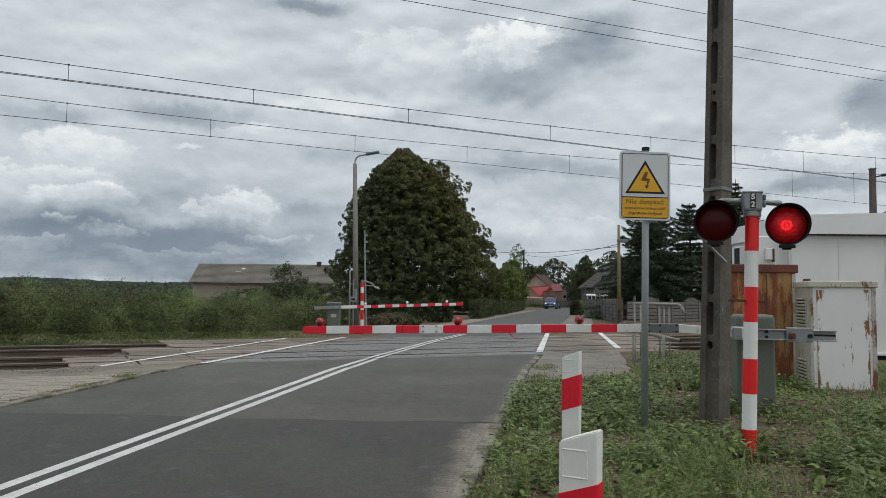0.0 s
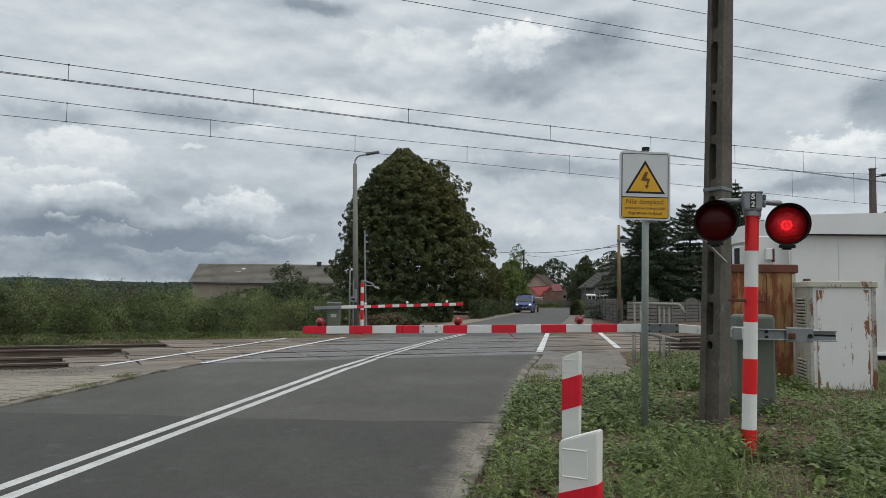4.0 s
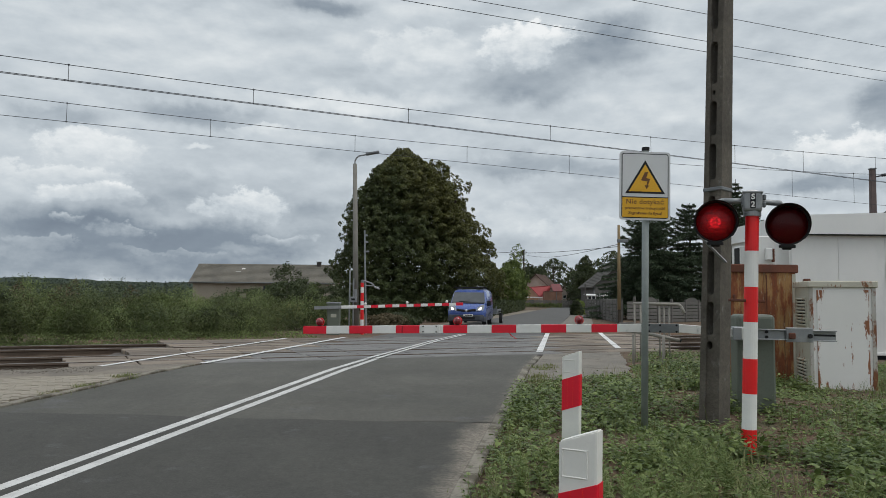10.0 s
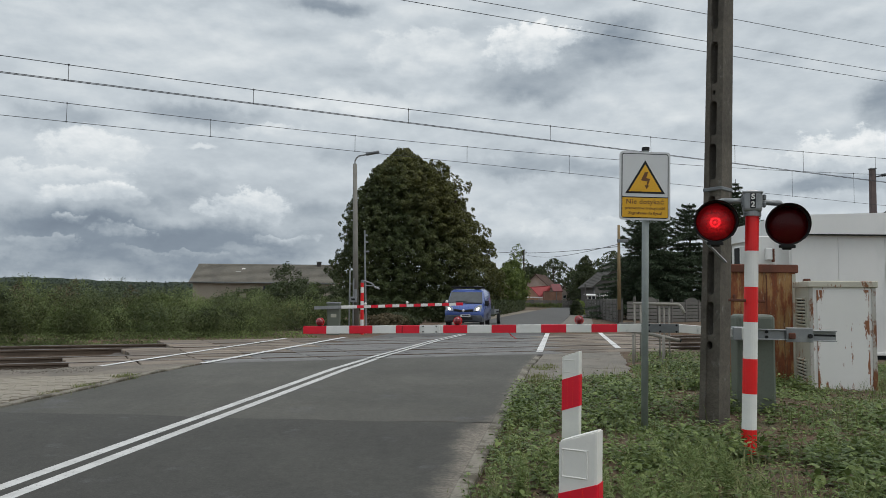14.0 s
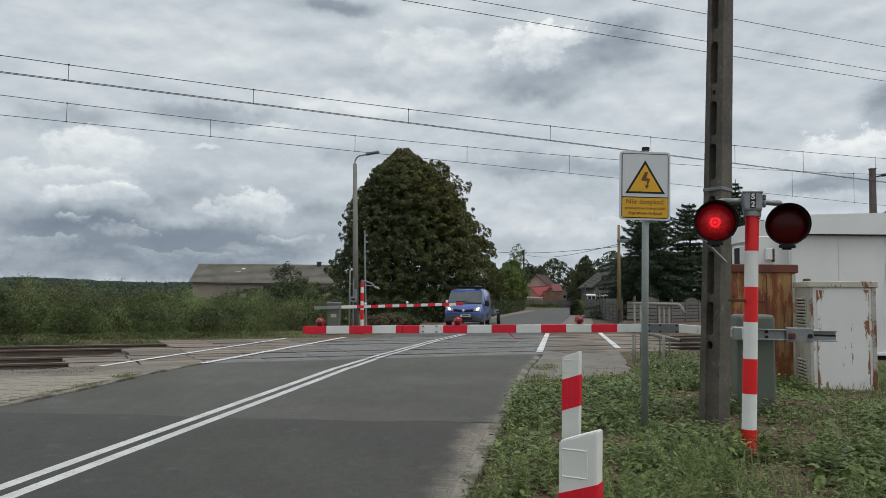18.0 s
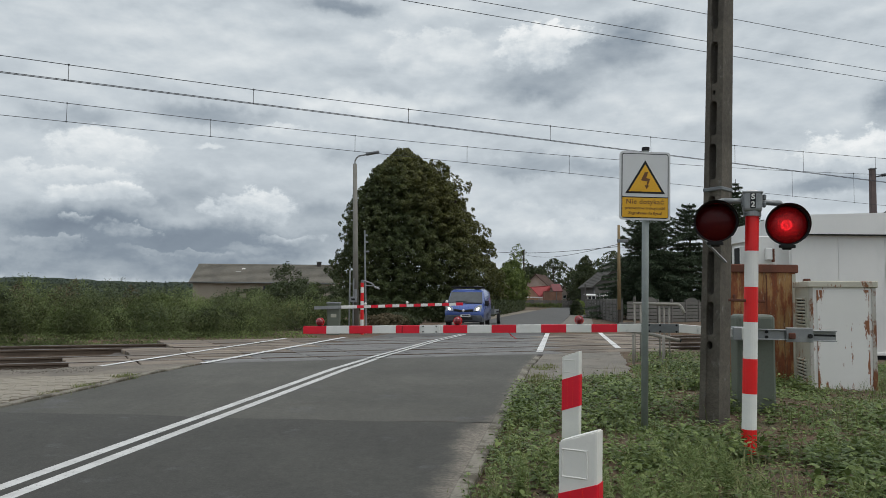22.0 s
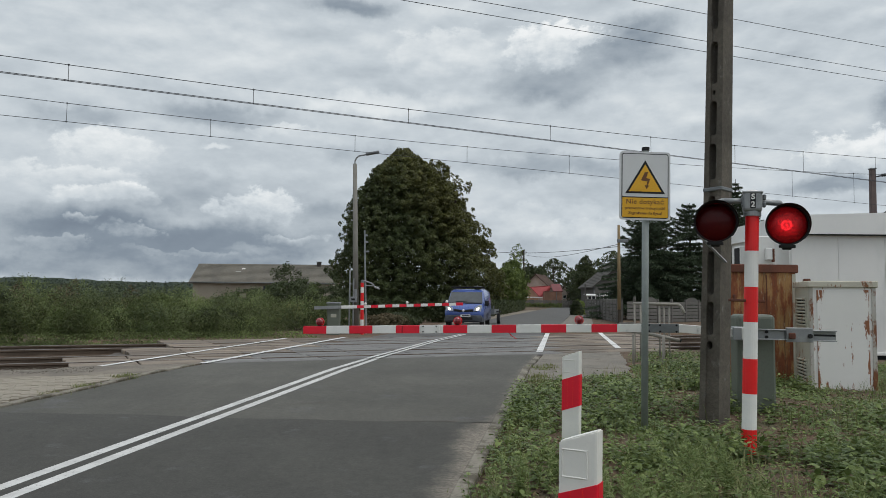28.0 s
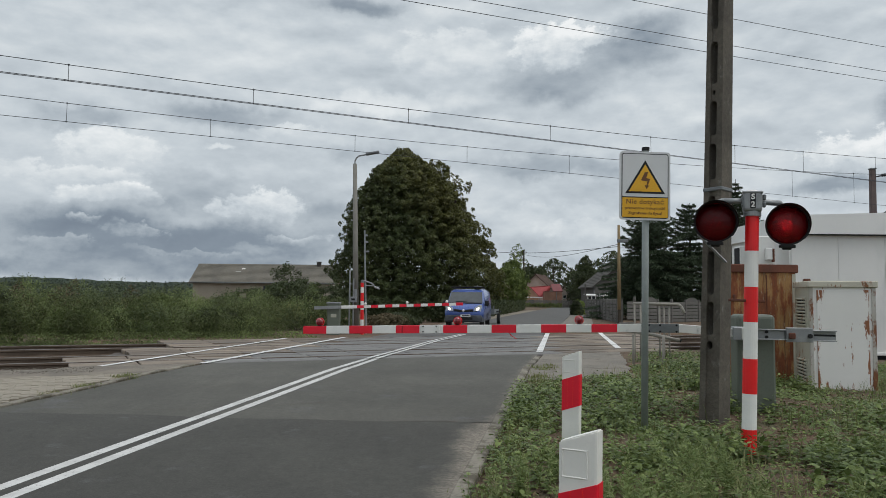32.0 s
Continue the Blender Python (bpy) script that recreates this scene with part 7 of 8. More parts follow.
def tall_weeds():
    rng = np.random.default_rng(31)
    near, far = [], []
    k = 2200
    n = 24.7 + 5.5 * rng.uniform(0, 1, k) ** 1.4
    u = rng.uniform(-40, 9.5, k)
    x, y = n * N2[0] + u * U2[0], n * N2[1] + u * U2[1]
    ok = (x < -3.9 - 0.1 * (y - 26)) & ~((x > -5.4) & (y < 28.2))
    x, y, n = x[ok], y[ok], n[ok]
    h = dip(x, y) * (0.95 + 0.25 * np.clip((n - 24.7) / 2, 0, 1) + 0.2 * np.sin(x * 1.3) * np.sin(y * 0.9 + 1) + 0.18 * np.sin(x * 0.5 + 2) * np.sin(y * 0.4) + np.abs(rng.normal(0, 0.06, len(x)))) * np.where(n < 25.1, 0.6, 1.0)
    for j in range(28):
        s = (j + rng.uniform(0, 1, len(x))) / 28
        zz = level(0, 40) + 0.05 + h * s ** 0.8
        sp = 0.16 * (1 - 0.45 * s)
        near.append(np.stack([x + rng.normal(0, 1, len(x)) * sp, y + rng.normal(0, 1, len(x)) * sp, zz], 1))
    tagged(leaf_mesh("tall_weeds", np.concatenate(near[:21]), 0.034, M_leaf_crop, None, rng, 2.4, 0.5, 0.2), "dense tall green weeds along the line", "weeds", kind="stuff")
    # the upper leaves take a paler material: light from above put into colour
    tagged(leaf_mesh("weed_tops", np.concatenate(near[21:] + [p + rng.normal(0, 0.05, p.shape) for p in near[23:]]), 0.03, M_weed_top, None, rng, 2.2, 0.9, 0.0), "tops of the tall weeds, coloured paler for the light they catch", "weeds", kind="stuff")
    k = 9000
    n = 30 + 110 * rng.uniform(0, 1, k) ** 1.7
    u = rng.uniform(-95, 30, k)
    x, y = n * N2[0] + u * U2[0], n * N2[1] + u * U2[1]
    ok = (x < -4.5 - 0.12 * (y - 30)) & (y > 5)
    x, y, n = x[ok], y[ok], n[ok]
    h = 1.0 + 0.13 * np.sin(x * 0.35) * np.sin(y * 0.31 + 1) + rng.normal(0, 0.12, len(x))
    for j in range(12):
        far.append(np.stack([x + rng.normal(0, 0.5, len(x)), y + rng.normal(0, 0.5, len(x)), h * (0.45 + 0.55 * (j + rng.uniform(0, 1, len(x))) / 12)], 1))
    tagged(leaf_mesh("field_growth", np.concatenate(far), 0.13, M_field, None, rng, 2.0, 0.6, 0.2), "overgrown green field behind the railway", "field", kind="stuff")


tall_weeds()


def verge_growth():
    """Low growth along the far side of the tracks."""
    rng = np.random.default_rng(33)
    k = 42000
    n, u = rng.uniform(22.9, 25.2, k), rng.uniform(-40, 7.5, k)
    x, y = n * N2[0] + u * U2[0], n * N2[1] + u * U2[1]
    pts = np.stack([x, y, 0.04 + rng.uniform(0, 0.3, k) * np.clip((n - 22.6) / 1.5, 0.1, 1)], 1)
    tagged(leaf_mesh("trackside_growth", pts, 0.036, M_weed_top, None, rng, 2.0, 0.8), "low pale green growth beside the track", "weeds", kind="stuff")


verge_growth()


def far_woods():
    """Wooded rise on the skyline, and tree lines behind the village."""
    rng = np.random.default_rng(35)
    verts, faces = [], []
    for i in range(420):
        x = -1600 + i * 8.0
        h = 30 + 9 * math.exp(-((x + 800) / 150) ** 2) + 2 * math.sin(x / 90) - 9 * step(-420, -250, x)
        h += 2.2 * noise.noise((x / 22, 0, 0)) + 1.6 * noise.noise((x / 7, 3, 0))
        verts += [(x, 1500, -3), (x, 1500, h * 0.7), (x, 1530, h), (x, 1600, -3)]
    for i in range(419):
        for j in range(3):
            faces.append((4 * i + j, 4 * i + 4 + j, 4 * i + 5 + j, 4 * i + 1 + j))
    tagged(raw_mesh("wooded_ridge", verts, faces, M_woods), "low wooded ridge on the horizon", "ridge", kind="structure")
    k = 15000
    x = rng.uniform(-1500, 1500, k)
    y = 1500 + rng.uniform(-120, 120, k)
    ridge = 28 + 9 * np.exp(-((x + 800) / 150) ** 2) + 5 * np.sin(x / 90) * 0.4 + np.where(x > -300, -9, 0)
    z = ridge * rng.uniform(0.05, 1.0, k) ** 0.6 + rng.normal(0, 0.7, k)
    tagged(leaf_mesh("distant_woods", np.stack([x, y, z], 1), 4.0, M_woods, None, rng, 1.2, 0.5), "dark wooded ridge on the horizon", "woods", kind="stuff")
    k = 5000
    x = rng.uniform(-120, -30, k)
    y = rng.uniform(170, 230, k)
    z = rng.uniform(0.2, 3.6, k)
    tagged(leaf_mesh("field_trees", np.stack([x, y, z], 1), 0.8, M_woods, None, rng, 1.3, 0.5), "far hedgerow trees behind the field", "woods", kind="stuff")


far_woods()


# ---- right verge: weeds and grass on brown soil ----
def verge_weeds():
    rng = np.random.default_rng(37)
    k = 24000
    x, y = rng.uniform(-1.2, 12, k), -4.0 + 20.0 * rng.uniform(0, 1, k) ** 0.6
    back = 2600
    qn, qu = rng.uniform(10.2, 14.4, back), rng.uniform(7.0, 15.0, back)
    x, y = np.concatenate([x, qn * N2[0] + qu * U2[0]]), np.concatenate([y, qn * N2[1] + qu * U2[1]])
    edge = np.array([right_x(v) for v in y]) + 0.1
    bare = np.array([noise.noise((a * 0.75, b * 0.75, 3.0)) + 0.4 * noise.noise((a * 2.5, b * 2.5, 5.0)) for a, b in zip(x, y)])
    ok = (x > edge) & ((bare > -0.24) | (x < edge + 0.55)) & (x * N2[0] + y * N2[1] < 14.4) & (x > edge) & ~((x < edge + 1.9) & (across(x, y) > 10.2 + 0.25 * np.sin(3.1 * x)))
    x, y, bare = x[ok], y[ok], bare[ok]
    h = np.clip(0.05 + 0.22 * np.maximum(bare + 0.1, 0) + rng.exponential(0.05, len(x)), 0.05, 0.42)
    h = np.where((across(x, y) > 9.5) & (x < edge[ok] + 2.1), h * 0.4, h)
    h = np.where((y > 9.6) & (x > 4.4) & (y < 12.2), h * 0.55, np.where(y > 12.2, h * 0.55, h))
    h = np.where((x / y > 0.25) & (x / y < 0.4) & (y > 6.2) & (y < 8.7), np.minimum(h, 0.12), h)
    h = np.where((np.abs(x / y - 0.352) < 0.03) & (y > 7.2) & (y < 8.8), h * 0.3, h)
    h = np.where((x > 3.2) & (y > 6.8) & (y < 12.2) & (x / y > 0.375), h * 0.6, h)
    h = np.where((np.abs(x - 2.72) < 0.45) & (y > 5.4) & (y < 6.95), h * 0.4, h)
    h = np.where((np.abs(x - 2.2) < 0.5) & (y > 6.4) & (y < 8.0), h * 0.7, h)
    g = np.array([ground_height(a, b) for a, b in zip(x, y)])
    # leafy plants: pairs of leaves up a stem, each pair crossing the one below
    pts, aims, sizes = [], [], []
    for sx, sy, sz, sh in zip(x, y, g, h):
        tiers = int(2 + sh * 13)
        turn, tx, ty = rng.uniform(0, 6.3), rng.normal(0, 0.12), rng.normal(0, 0.12)
        for j in range(tiers):
            s = (j + 0.6) / tiers
            ln = (0.036 + 0.05 * min(1.0, sh / 0.2)) * (1.1 - 0.62 * s) * rng.uniform(0.8, 1.2)
            for k in (0, 1, 2) if j == 0 else (0, 1):
                a = turn + j * 1.57 + k * (math.pi if j else 2.1) + rng.normal(0, 0.2)
                tilt = -0.35 + 0.6 * s + rng.normal(0, 0.15)
                aims.append((math.cos(a), math.sin(a), tilt))
                pts.append((sx + tx * sh * s + math.cos(a) * ln * 0.75, sy + ty * sh * s + math.sin(a) * ln * 0.75, sz + 0.02 + sh * s + tilt * ln * 0.7))
                sizes.append(ln / 1.3 * (0.72 if sy < 6.4 else 0.9))
    tagged(leaf_mesh("verge_weeds", pts, np.array(sizes), M_leaf_weed, None, rng, 1.5, 3.2, aim=np.array(aims), oval=True), "low leafy green weeds on the verge", "weeds", kind="stuff")
    # a few taller nettles by the posts
    spots = [(2.5, 7.0, 0.27, 40), (2.65, 7.5, 0.2, 18), (2.2, 7.2, 0.18, 16), (2.1, 6.8, 0.18, 12), (3.3, 5.7, 0.27, 24), (3.35, 6.5, 0.22, 22), (3.75, 6.2, 0.28, 22), (4.1, 6.9, 0.24, 20), (3.05, 5.2, 0.24, 18), (3.6, 5.2, 0.3, 16), (3.4, 9.6, 0.22, 8), (4.6, 8.0, 0.3, 10), (2.6, 10.4, 0.22, 6), (3.6, 11.0, 0.24, 8), (4.9, 13.0, 0.3, 10), (5.2, 11.6, 0.25, 10), (1.7, 6.3, 0.3, 10), (3.5, 7.0, 0.3, 9)]
    pts, aims, sizes = [], [], []
    for sx, sy, sh, sn in spots:
        for _ in range(sn):
            qx, qy = sx + rng.normal(0, 0.24), sy + rng.normal(0, 0.2)
            hh, g0, turn = sh * rng.uniform(0.6, 1.1), ground_height(qx, qy), rng.uniform(0, 6.3)
            for j in range(10):
                s = (j + 0.5) / 10
                ln = 0.088 * (1.1 - 0.7 * s) * rng.uniform(0.8, 1.2)
                for k in (0, 1):
                    a = turn + j * 1.57 + k * math.pi + rng.normal(0, 0.2)
                    tilt = -0.45 + 0.6 * s + rng.normal(0, 0.15)
                    aims.append((math.cos(a), math.sin(a), tilt))
                    pts.append((qx + math.cos(a) * ln * 0.75, qy + math.sin(a) * ln * 0.75, g0 + hh * s + tilt * ln * 0.7))
                    sizes.append(ln / 1.35)
    tagged(leaf_mesh("tall_verge_plants", pts, np.array(sizes), M_leaf_weed, None, rng, 1.7, 3.0, aim=np.array(aims), oval=True), "taller leafy green plants by the posts", "weeds", kind="stuff")
    # narrow-leaved feathery plants along the front
    pts, aims, sizes = [], [], []
    for _ in range(620):
        qx, qy = rng.uniform(0.3, 4.8), rng.uniform(4.2, 6.9)
        if qx < right_x(qy) + 0.2 or noise.noise((qx * 1.3, qy * 1.3, 21.0)) < 0.0 or (abs(qx - 2.72) < 0.35 and qy > 5.5):
            continue
        hh, g0, turn = rng.uniform(0.16, 0.42) * (1.15 if qx > 2.9 else 0.8) * (0.6 if qy > 6.2 else 1.0), ground_height(qx, qy), rng.uniform(0, 6.3)
        lx, ly = rng.normal(0, 0.1, 2)
        n = int(24 + 150 * hh)
        for j in range(n):
            s = (j + 0.5) / n
            a, ln = turn + j * 2.4, 0.07 * (1.05 - 0.55 * s) * rng.uniform(0.7, 1.2)
            tilt = 0.45 + 0.9 * s
            aims.append((math.cos(a), math.sin(a), tilt))
            pts.append((qx + lx * hh * s + math.cos(a) * ln * 0.4, qy + ly * hh * s + math.sin(a) * ln * 0.4, g0 + hh * s + tilt * ln * 0.4))
            sizes.append(ln / 4.2)
    tagged(leaf_mesh("feathery_plants", pts, np.array(sizes), M_feather, None, rng, 5.0, 1.5, aim=np.array(aims)), "slender feathery green plants along the verge", "weeds", kind="stuff")
    k2 = 30000
    lx, ly = rng.uniform(0.2, 12, k2), rng.uniform(2.0, 14.5, k2)
    ok2 = (lx > np.array([right_x(v) for v in ly]) + 0.12) & (lx * N2[0] + ly * N2[1] < 14.3)
    lz = np.array([ground_height(a, b) for a, b in zip(lx[ok2], ly[ok2])]) + 0.012
    tagged(leaf_mesh("leaf_litter", np.stack([lx[ok2], ly[ok2], lz], 1), 0.028, M_litter, None, rng, 1.8, 3.0), "dry brown leaf and stem litter", "litter", kind="stuff")
    k3 = 42000
    cx, cy = rng.uniform(-1.5, 12, k3), rng.uniform(-4.0, 14.5, k3)
    thin = np.array([noise.noise((a * 1.6, b * 1.6, 13.0)) for a, b in zip(cx, cy)])
    ok3 = (cx > np.array([right_x(v) for v in cy]) + 0.14) & (cx * N2[0] + cy * N2[1] < 14.3) & (thin > -0.12) & ~((cx < np.array([right_x(v) for v in cy]) + 1.9) & (across(cx, cy) > 10.3))
    cz = np.array([ground_height(a, b) for a, b in zip(cx[ok3], cy[ok3])]) + rng.uniform(0.005, 0.05, ok3.sum())
    tagged(leaf_mesh("ground_cover", np.stack([cx[ok3], cy[ok3], cz], 1), 0.019, M_leaf_weed, None, rng, 1.7, 2.5), "tiny-leaved green ground cover", "weeds", kind="stuff")
    st = []
    for xi, yi, zi, hi in list(zip(x, y, g, h))[::2]:
        st.append((xi, yi, zi, hi))
    verts, faces = [], []
    for xi, yi, zi, hi in st:
        o = len(verts)
        dx, dy = rng.normal(0, 0.02, 2)
        verts += [(xi - 0.003, yi, zi), (xi + 0.003, yi, zi), (xi + dx, yi + dy, zi + hi)]
        faces.append((o, o + 1, o + 2))
    # grass blades, single and in tufts
    k = 9000
    gx, gy = rng.uniform(0.1, 11, k), 1.9 + 12.0 * rng.uniform(0, 1, k) ** 1.2
    e2 = np.array([right_x(v) for v in gy]) + 0.1
    patch = np.array([noise.noise((a * 1.1, b * 1.1, 9.0)) for a, b in zip(gx, gy)])
    ok = (gx > e2 + 0.08) & ((patch > 0.05) | (gx < e2 + 0.35)) & (across(gx, gy) < 10.4)
    for a, b in zip(gx[ok], gy[ok]):
        z = ground_height(a, b)
        hh = rng.uniform(0.08, 0.28)
        t = rng.uniform(0, 2 * np.pi)
        bx, by = np.cos(t) * hh * 0.4, np.sin(t) * hh * 0.4
        w = 0.0035
        o = len(verts)
        verts += [(a - w * np.sin(t), b + w * np.cos(t), z), (a + w * np.sin(t), b - w * np.cos(t), z), (a + bx * 0.4 + w * np.sin(t), b + by * 0.4 - w * np.cos(t), z + hh * 0.65), (a + bx * 0.4 - w * np.sin(t), b + by * 0.4 + w * np.cos(t), z + hh * 0.65), (a + bx, b + by, z + hh)]
        faces += [(o, o + 1, o + 2, o + 3), (o + 3, o + 2, o + 4)]
    tagged(raw_mesh("verge_grass", verts, faces, M_leaf_grass), "thin green and straw-coloured grass blades", "grass", kind="stuff")


verge_weeds()


# ---- kerbs, sandy edge, footpath and paving ----
def kerb_line(name, side, y0, y1, label, lift=0.035, gap=0.07):
    k = base(name, Matrix(), label, "kerb", kind="structure")
    y, me = y0, None
    rr = random.Random(8)
    while y < y1:
        a, b = (side(y), y), (side(y + 1.0), y + 1.0)
        ang = math.atan2(b[1] - a[1], b[0] - a[0])
        if me is None:
            ob = part("kerb_stone", box((0, 0, 0), (1.007, 0.13, 0.16), 0.01), M_kerb, k)
            me = ob.data
        else:
            ob = new("kerb_stone", me)
            ob.parent = k
        cx, cy = (a[0] + b[0]) / 2, (a[1] + b[1]) / 2
        ob.matrix_basis = Matrix.Translation((cx + gap, cy, level(cx, cy) + lift - 0.08 + rr.uniform(-0.002, 0.002))) @ Matrix.Rotation(ang + rr.uniform(-0.004, 0.004), 4, "Z") @ Matrix.Rotation(-math.atan(level(*b) - level(*a)), 4, "Y")
        y += 1.0


kerb_line("kerb_right", right_x, -6.0, 17.0, "low worn concrete kerb along the verge", 0.03, 0.055)
kerb_line("kerb_left", left_x, 6.0, 13.6, "low worn concrete kerb by the paving", 0.03, -0.06)


tagged(aslant_road("footpath", 10.2, 14.9, 0.008, M_path, "worn pale concrete footpath to the crossing", lw=lambda y: right_x(y) + 0.13, rw=lambda y: right_x(y) + 1.95 + 0.12 * noise.noise((0, y * 1.5, 1))), category="footpath")


ribbon("pavement", lambda y: right_x(y) + 0.05, lambda y: right_x(y) + 2.0, 36.0, 112.0, 30, 0.03, M_path, "grey-tan slab pavement along the village road", "pavement")
ribbon("road_verge", lambda y: left_x(y) - 1.3 + 0.3 * noise.noise((0, y * 0.4, 6)), lambda y: left_x(y) - 0.02, 34.0, 110.0, 50, 0.018, M_edge, "sandy strip beside the village road", "verge")


def near_patch():
    """A darker resurfaced length whose end runs ragged across the road."""
    verts, faces, rows, cols = [], [], 40, 60
    for i in range(rows + 1):
        for c in range(cols + 1):
            t = c / cols
            end = 8.75 - 0.45 * t + 0.12 * noise.noise((t * 5, 2.0, 0)) + 0.05 * noise.noise((t * 22, 4.0, 0))
            y = -6.0 + (end + 6.0) * i / rows
            x = left_x(y) + (right_x(y) - left_x(y)) * t
            verts.append((x, y, level(x, y) + 0.0075))
    w = cols + 1
    faces = [(j * w + i, j * w + i + 1, (j + 1) * w + i + 1, (j + 1) * w + i) for j in range(rows) for i in range(cols)]
    ob = tagged(raw_mesh("road_patch", verts, faces, M_asphalt_new), "darker resurfaced asphalt with a ragged seam", "road", kind="structure")
    at = ob.data.attributes.new("from_edge", "FLOAT", "POINT")
    at.data.foreach_set("value", [min(right_x(v[1]) - v[0] - 0.11 * math.exp(-((v[1] - 7.7) / 0.8) ** 2), v[0] - left_x(v[1]) + 0.12) for v in verts])


near_patch()


def cracks():
    """Thin open cracks and tarred joints in the asphalt."""
    rr = random.Random(15)
    for k, (x, y, ang, ln, wd) in enumerate(((-3.9, 8.9, 8, 3.4, 0.007), (-0.6, 8.42, -4, 1.6, 0.016), (-4.2, 10.6, 30, 2.6, 0.009), (-1.2, 11.8, -10, 2.2, 0.008), (-3.2, 12.6, 12, 2.0, 0.008), (-2.6, 10.9, 5, 1.8, 0.006))):
        pts, a = [Vector((x, y, 0))], radians(ang)
        for i in range(int(ln / 0.12)):
            a += rr.uniform(-0.35, 0.35) - (a - radians(ang)) * 0.2
            pts.append(pts[-1] + Vector((math.cos(a), math.sin(a), 0)) * 0.12)
        verts, faces = [], []
        for i, p in enumerate(pts):
            h = wd * rr.uniform(0.5, 1.2) * (1 - abs(2 * i / len(pts) - 1) ** 3)
            for s in (-1, 1):
                verts.append((p.x - s * h * math.sin(ang), p.y + s * h, level(p.x, p.y) + 0.0085))
        faces = [(2 * i, 2 * i + 1, 2 * i + 3, 2 * i + 2) for i in range(len(pts) - 1)]
        tagged(raw_mesh("road_crack", verts, faces, M_sleeper), "thin dark crack in the asphalt", "crack", kind="structure")


cracks()


def paving():
    """Interlocking grey pavers beside the road, laid along the tracks."""
    p = base("paved_area", Matrix(), "grey interlocking concrete pavers beside the road", "paving", kind="structure")
    rr = random.Random(5)
    me, count = None, 0
    verts, faces = [], []
    n = 14.85
    row = 0
    while n > 9.2:
        u = -11.0 + (0.1 if row % 2 else 0.0)
        while u < 4:
            c = on_track(n, u)
            if c.x < left_x(c.y) - 0.28 and c.y > 6.5 and c.x > -14 and n < 13.5:
                z = level(c.x, c.y) + 0.012 + rr.uniform(-0.004, 0.004)
                if count < 300 and c.x > -7.6 and n < 13.6:
                    if me is None:
                        ob = part("paver", box((0, 0, 0), (0.199, 0.099, 0.06), 0.004), M_paver, p)
                        me = ob.data
                    else:
                        ob = new("paver", me)
                        ob.parent = p
                    ob.matrix_basis = Matrix.Translation((c.x, c.y, z - 0.03)) @ Matrix.Rotation(math.pi / 2 - TRACK + rr.uniform(-0.02, 0.02), 4, "Z")
                    count += 1
                else:
                    o = len(verts)
                    for dz in (0, -0.05):
                        for du, dn in ((-0.0985, -0.049), (0.0985, -0.049), (0.0985, 0.049), (-0.0985, 0.049)):
                            q = on_track(n + dn, u + du, z + dz + (rr.uniform(-0.002, 0.002) if dz == 0 else 0))
                            verts.append(q[:])
                    faces += [(o, o + 1, o + 2, o + 3), (o, o + 4, o + 5, o + 1), (o + 1, o + 5, o + 6, o + 2), (o + 2, o + 6, o + 7, o + 3), (o + 3, o + 7, o + 4, o)]
            u += 0.2
        n -= 0.1
        row += 1
    ob = raw_mesh("paver_field", verts, faces, M_paver, p)
    ob["kind"] = "stuff"


paving()


def trackside_apron():
    """A strip of trodden sandy concrete between the pavers and the stone bed."""
    verts, faces, rows, cols = [], [], 70, 8
    for i in range(rows + 1):
        u = -14.0 + 17.2 * i / rows
        for c in range(cols + 1):
            far = 14.78 + 0.1 * noise.noise((u * 1.1, 3.0, 0)) if u < 0.1 else 14.97
            n = 13.42 + (far - 13.42) * c / cols
            p = on_track(n, u)
            verts.append((p.x, p.y, level(p.x, p.y) + 0.012 + 0.008 * noise.noise((p.x * 1.5, p.y * 1.5, 2)) - 0.05 * (c == cols and u < 0.1)))
    w = cols + 1
    mids = [on_track(13.42 + 1.4 * (c + 0.5) / cols, -14.0 + 17.2 * (i + 0.5) / rows) for i in range(rows) for c in range(cols)]
    faces = [(j * w + i, j * w + i + 1, (j + 1) * w + i + 1, (j + 1) * w + i) for j in range(rows) for i in range(cols)]
    faces = [f for f, m in zip(faces, mids) if m.x < left_x(m.y) - 0.02]
    tagged(raw_mesh("trackside_apron", verts, faces, M_apron, smooth=True), "trodden sandy concrete strip beside the tracks", "pavement", kind="structure")


M_apron = surface("sandy_concrete", (0.23, 0.2, 0.16), (0.165, 0.145, 0.118), 0.95, broad=1.4, fine=30, bump=0.7, dist=0.01, dirt=(0.1, 0.088, 0.07), dirt_at=(0.54, 0.7), dirt_scale=2.6, mottle=((6, 0.25, 1.0),))
trackside_apron()


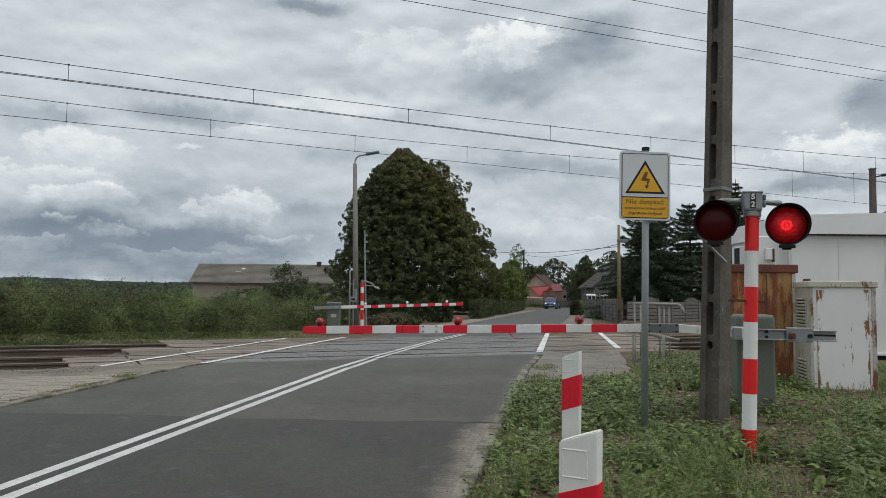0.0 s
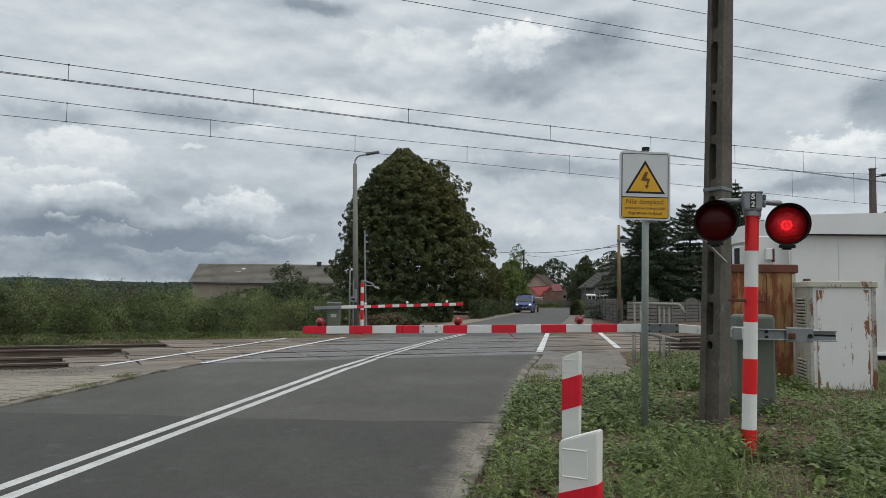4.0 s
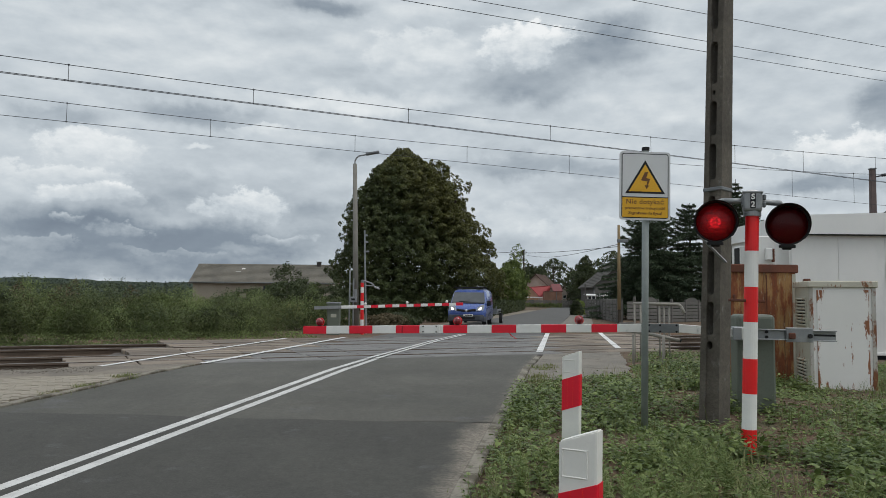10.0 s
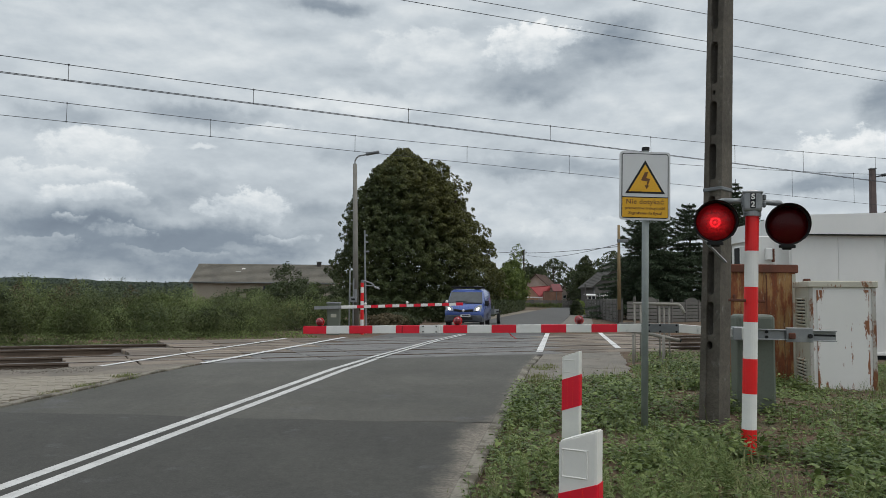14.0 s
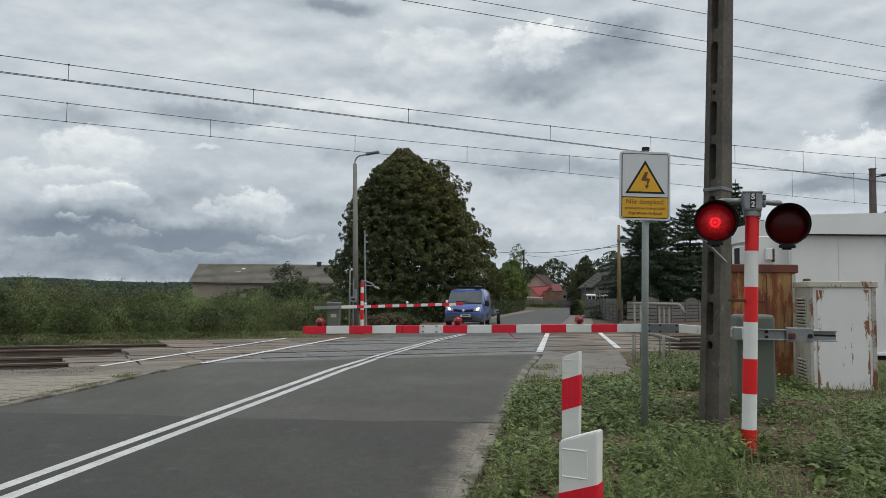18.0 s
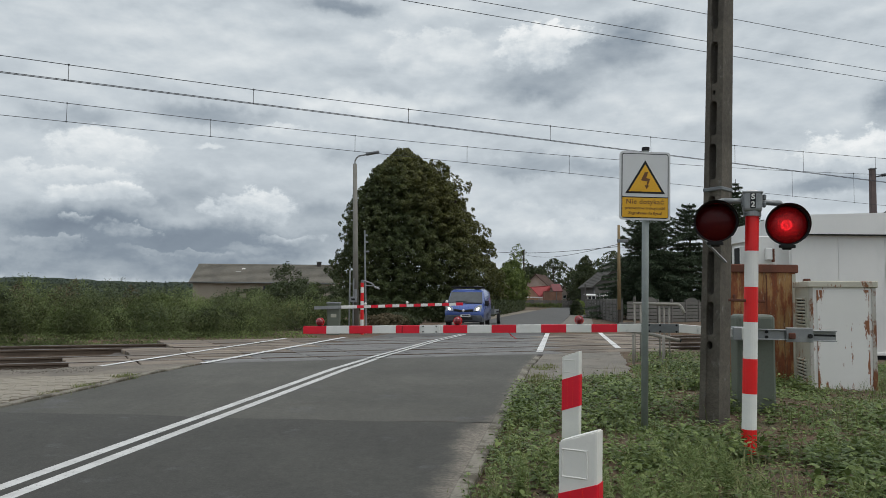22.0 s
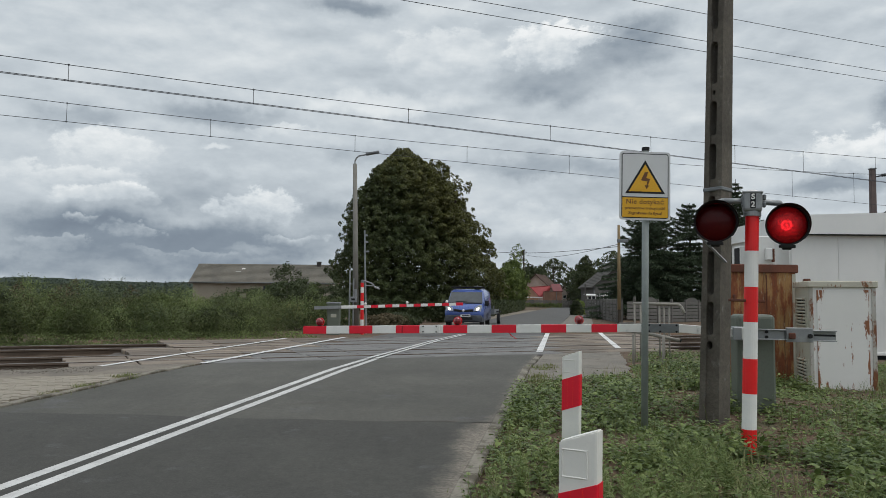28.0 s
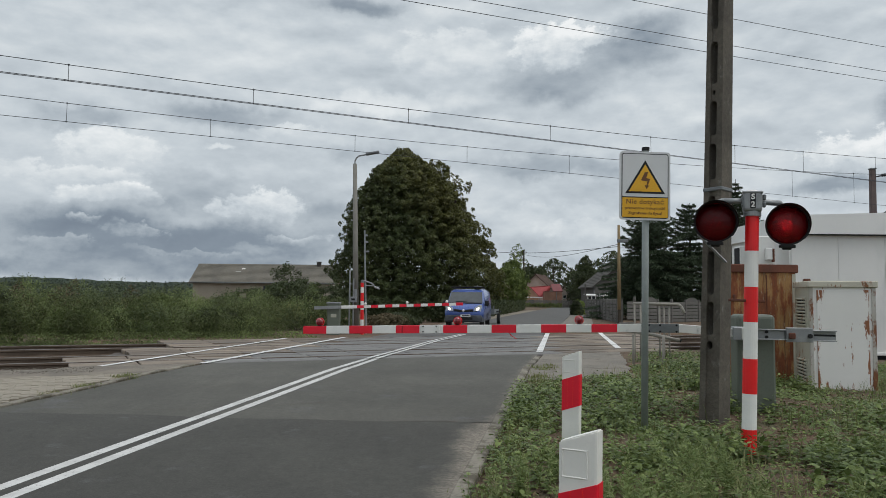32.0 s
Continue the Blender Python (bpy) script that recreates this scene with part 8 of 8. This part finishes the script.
def kerb_tufts():
    """Tufts of grass that grow in the joints along both kerbs."""
    rng = np.random.default_rng(51)
    verts, faces = [], []
    spots = [(left_x(y) - 0.15, y) for y in (11.85, 11.95, 12.0, 12.05, 12.15, 10.85, 10.95, 10.2)] + [(right_x(y) + 0.28 + rng.uniform(-0.06, 0.2), y) for y in rng.uniform(4.5, 14.8, 26)]
    for sx, sy in spots:
        for _ in range(90):
            a, b = sx + rng.normal(0, 0.09), sy + rng.normal(0, 0.08)
            z, hh, t = level(a, b) + 0.005, rng.uniform(0.02, 0.075), rng.uniform(0, 2 * np.pi)
            dx, dy, w, o = np.cos(t) * hh * 0.5, np.sin(t) * hh * 0.5, 0.005, len(verts)
            verts += [(a - w * np.sin(t), b + w * np.cos(t), z), (a + w * np.sin(t), b - w * np.cos(t), z), (a + dx, b + dy, z + hh)]
            faces.append((o, o + 1, o + 2))
    tagged(raw_mesh("kerb_tufts", verts, faces, M_leaf_grass), "tufts of grass along the kerbs", "grass", kind="stuff")


kerb_tufts()


# ---- what moves ----
def motions():
    # the cloud sheet drifts to the right
    walk(CLOUDS, [(0.0, pose(EYE.x - 52, EYE.y, EYE.z)), (32.0, pose(EYE.x + 52, EYE.y, EYE.z))])

    # the van comes up the village road, slows, and waits at the far barrier: seconds, distance ahead
    gone = ((0.0, 128.0), (1.0, 115.5), (2.0, 105.0), (3.0, 95.0), (3.5, 90.0), (4.5, 78.8), (5.5, 67.3), (6.0, 61.6), (6.5, 56.6), (7.0, 52.2), (7.5, 48.4), (8.0, 45.4), (8.5, 43.2), (9.0, 41.5), (9.5, 40.2), (10.0, 39.2), (10.5, 38.4), (11.0, 38.1), (32.0, 38.1))

    def lane(y):
        return 1.04 + 0.152 * (y - 38.1) + 0.00042 * (y - 38.1) ** 2 + 0.45 * math.exp(-((y - 51.0) / 6.5) ** 2)

    def heading(y):
        return -math.degrees(math.atan(0.152 + 0.00084 * (y - 38.1)))
    walk(VAN, [(t, pose(lane(y), y, 0.02, 0, 0, heading(y))) for t, y in gone])
    walk(TRAILER, [(t, pose(lane(y + 4.95), y + 4.95, 0.02, 0, 0, heading(y + 4.95))) for t, y in gone])

    # the signal lamps flash in turn, each fading as its filament cools: the added grille opens and shuts to imitate it
    shut, fade, cycle = 0.003, 0.07, 0.9588
    for disc, rise, fall in ((FLASHERS[0], 0.405, 0.815), (FLASHERS[1], 0.86, 0.335 + cycle)):
        turns = sorted([(rise + cycle * k, 0.0) for k in range(-1, 35)] + [(fall + cycle * k, shut) for k in range(-2, 35)])
        turns = [(t, z) for t, z in turns if fade < t < 32.0 + fade]
        rows = [(0.0, pose(0, 0.0533, shut - turns[0][1]))]
        for t, z in turns:
            rows.append((t - fade, pose(0, 0.0533, shut - z)))
            if t + fade < 32.0:
                rows.append((t + fade, pose(0, 0.0533, z)))
            else:
                part_way = step(t - fade, t + fade, 32.0)
                rows.append((32.0, pose(0, 0.0533, (shut - z) * (1 - part_way) + z * part_way)))
        if rows[-1][0] < 31.99:
            rows.append((32.0, rows[-1][1]))
        walk(disc, rows)


motions()
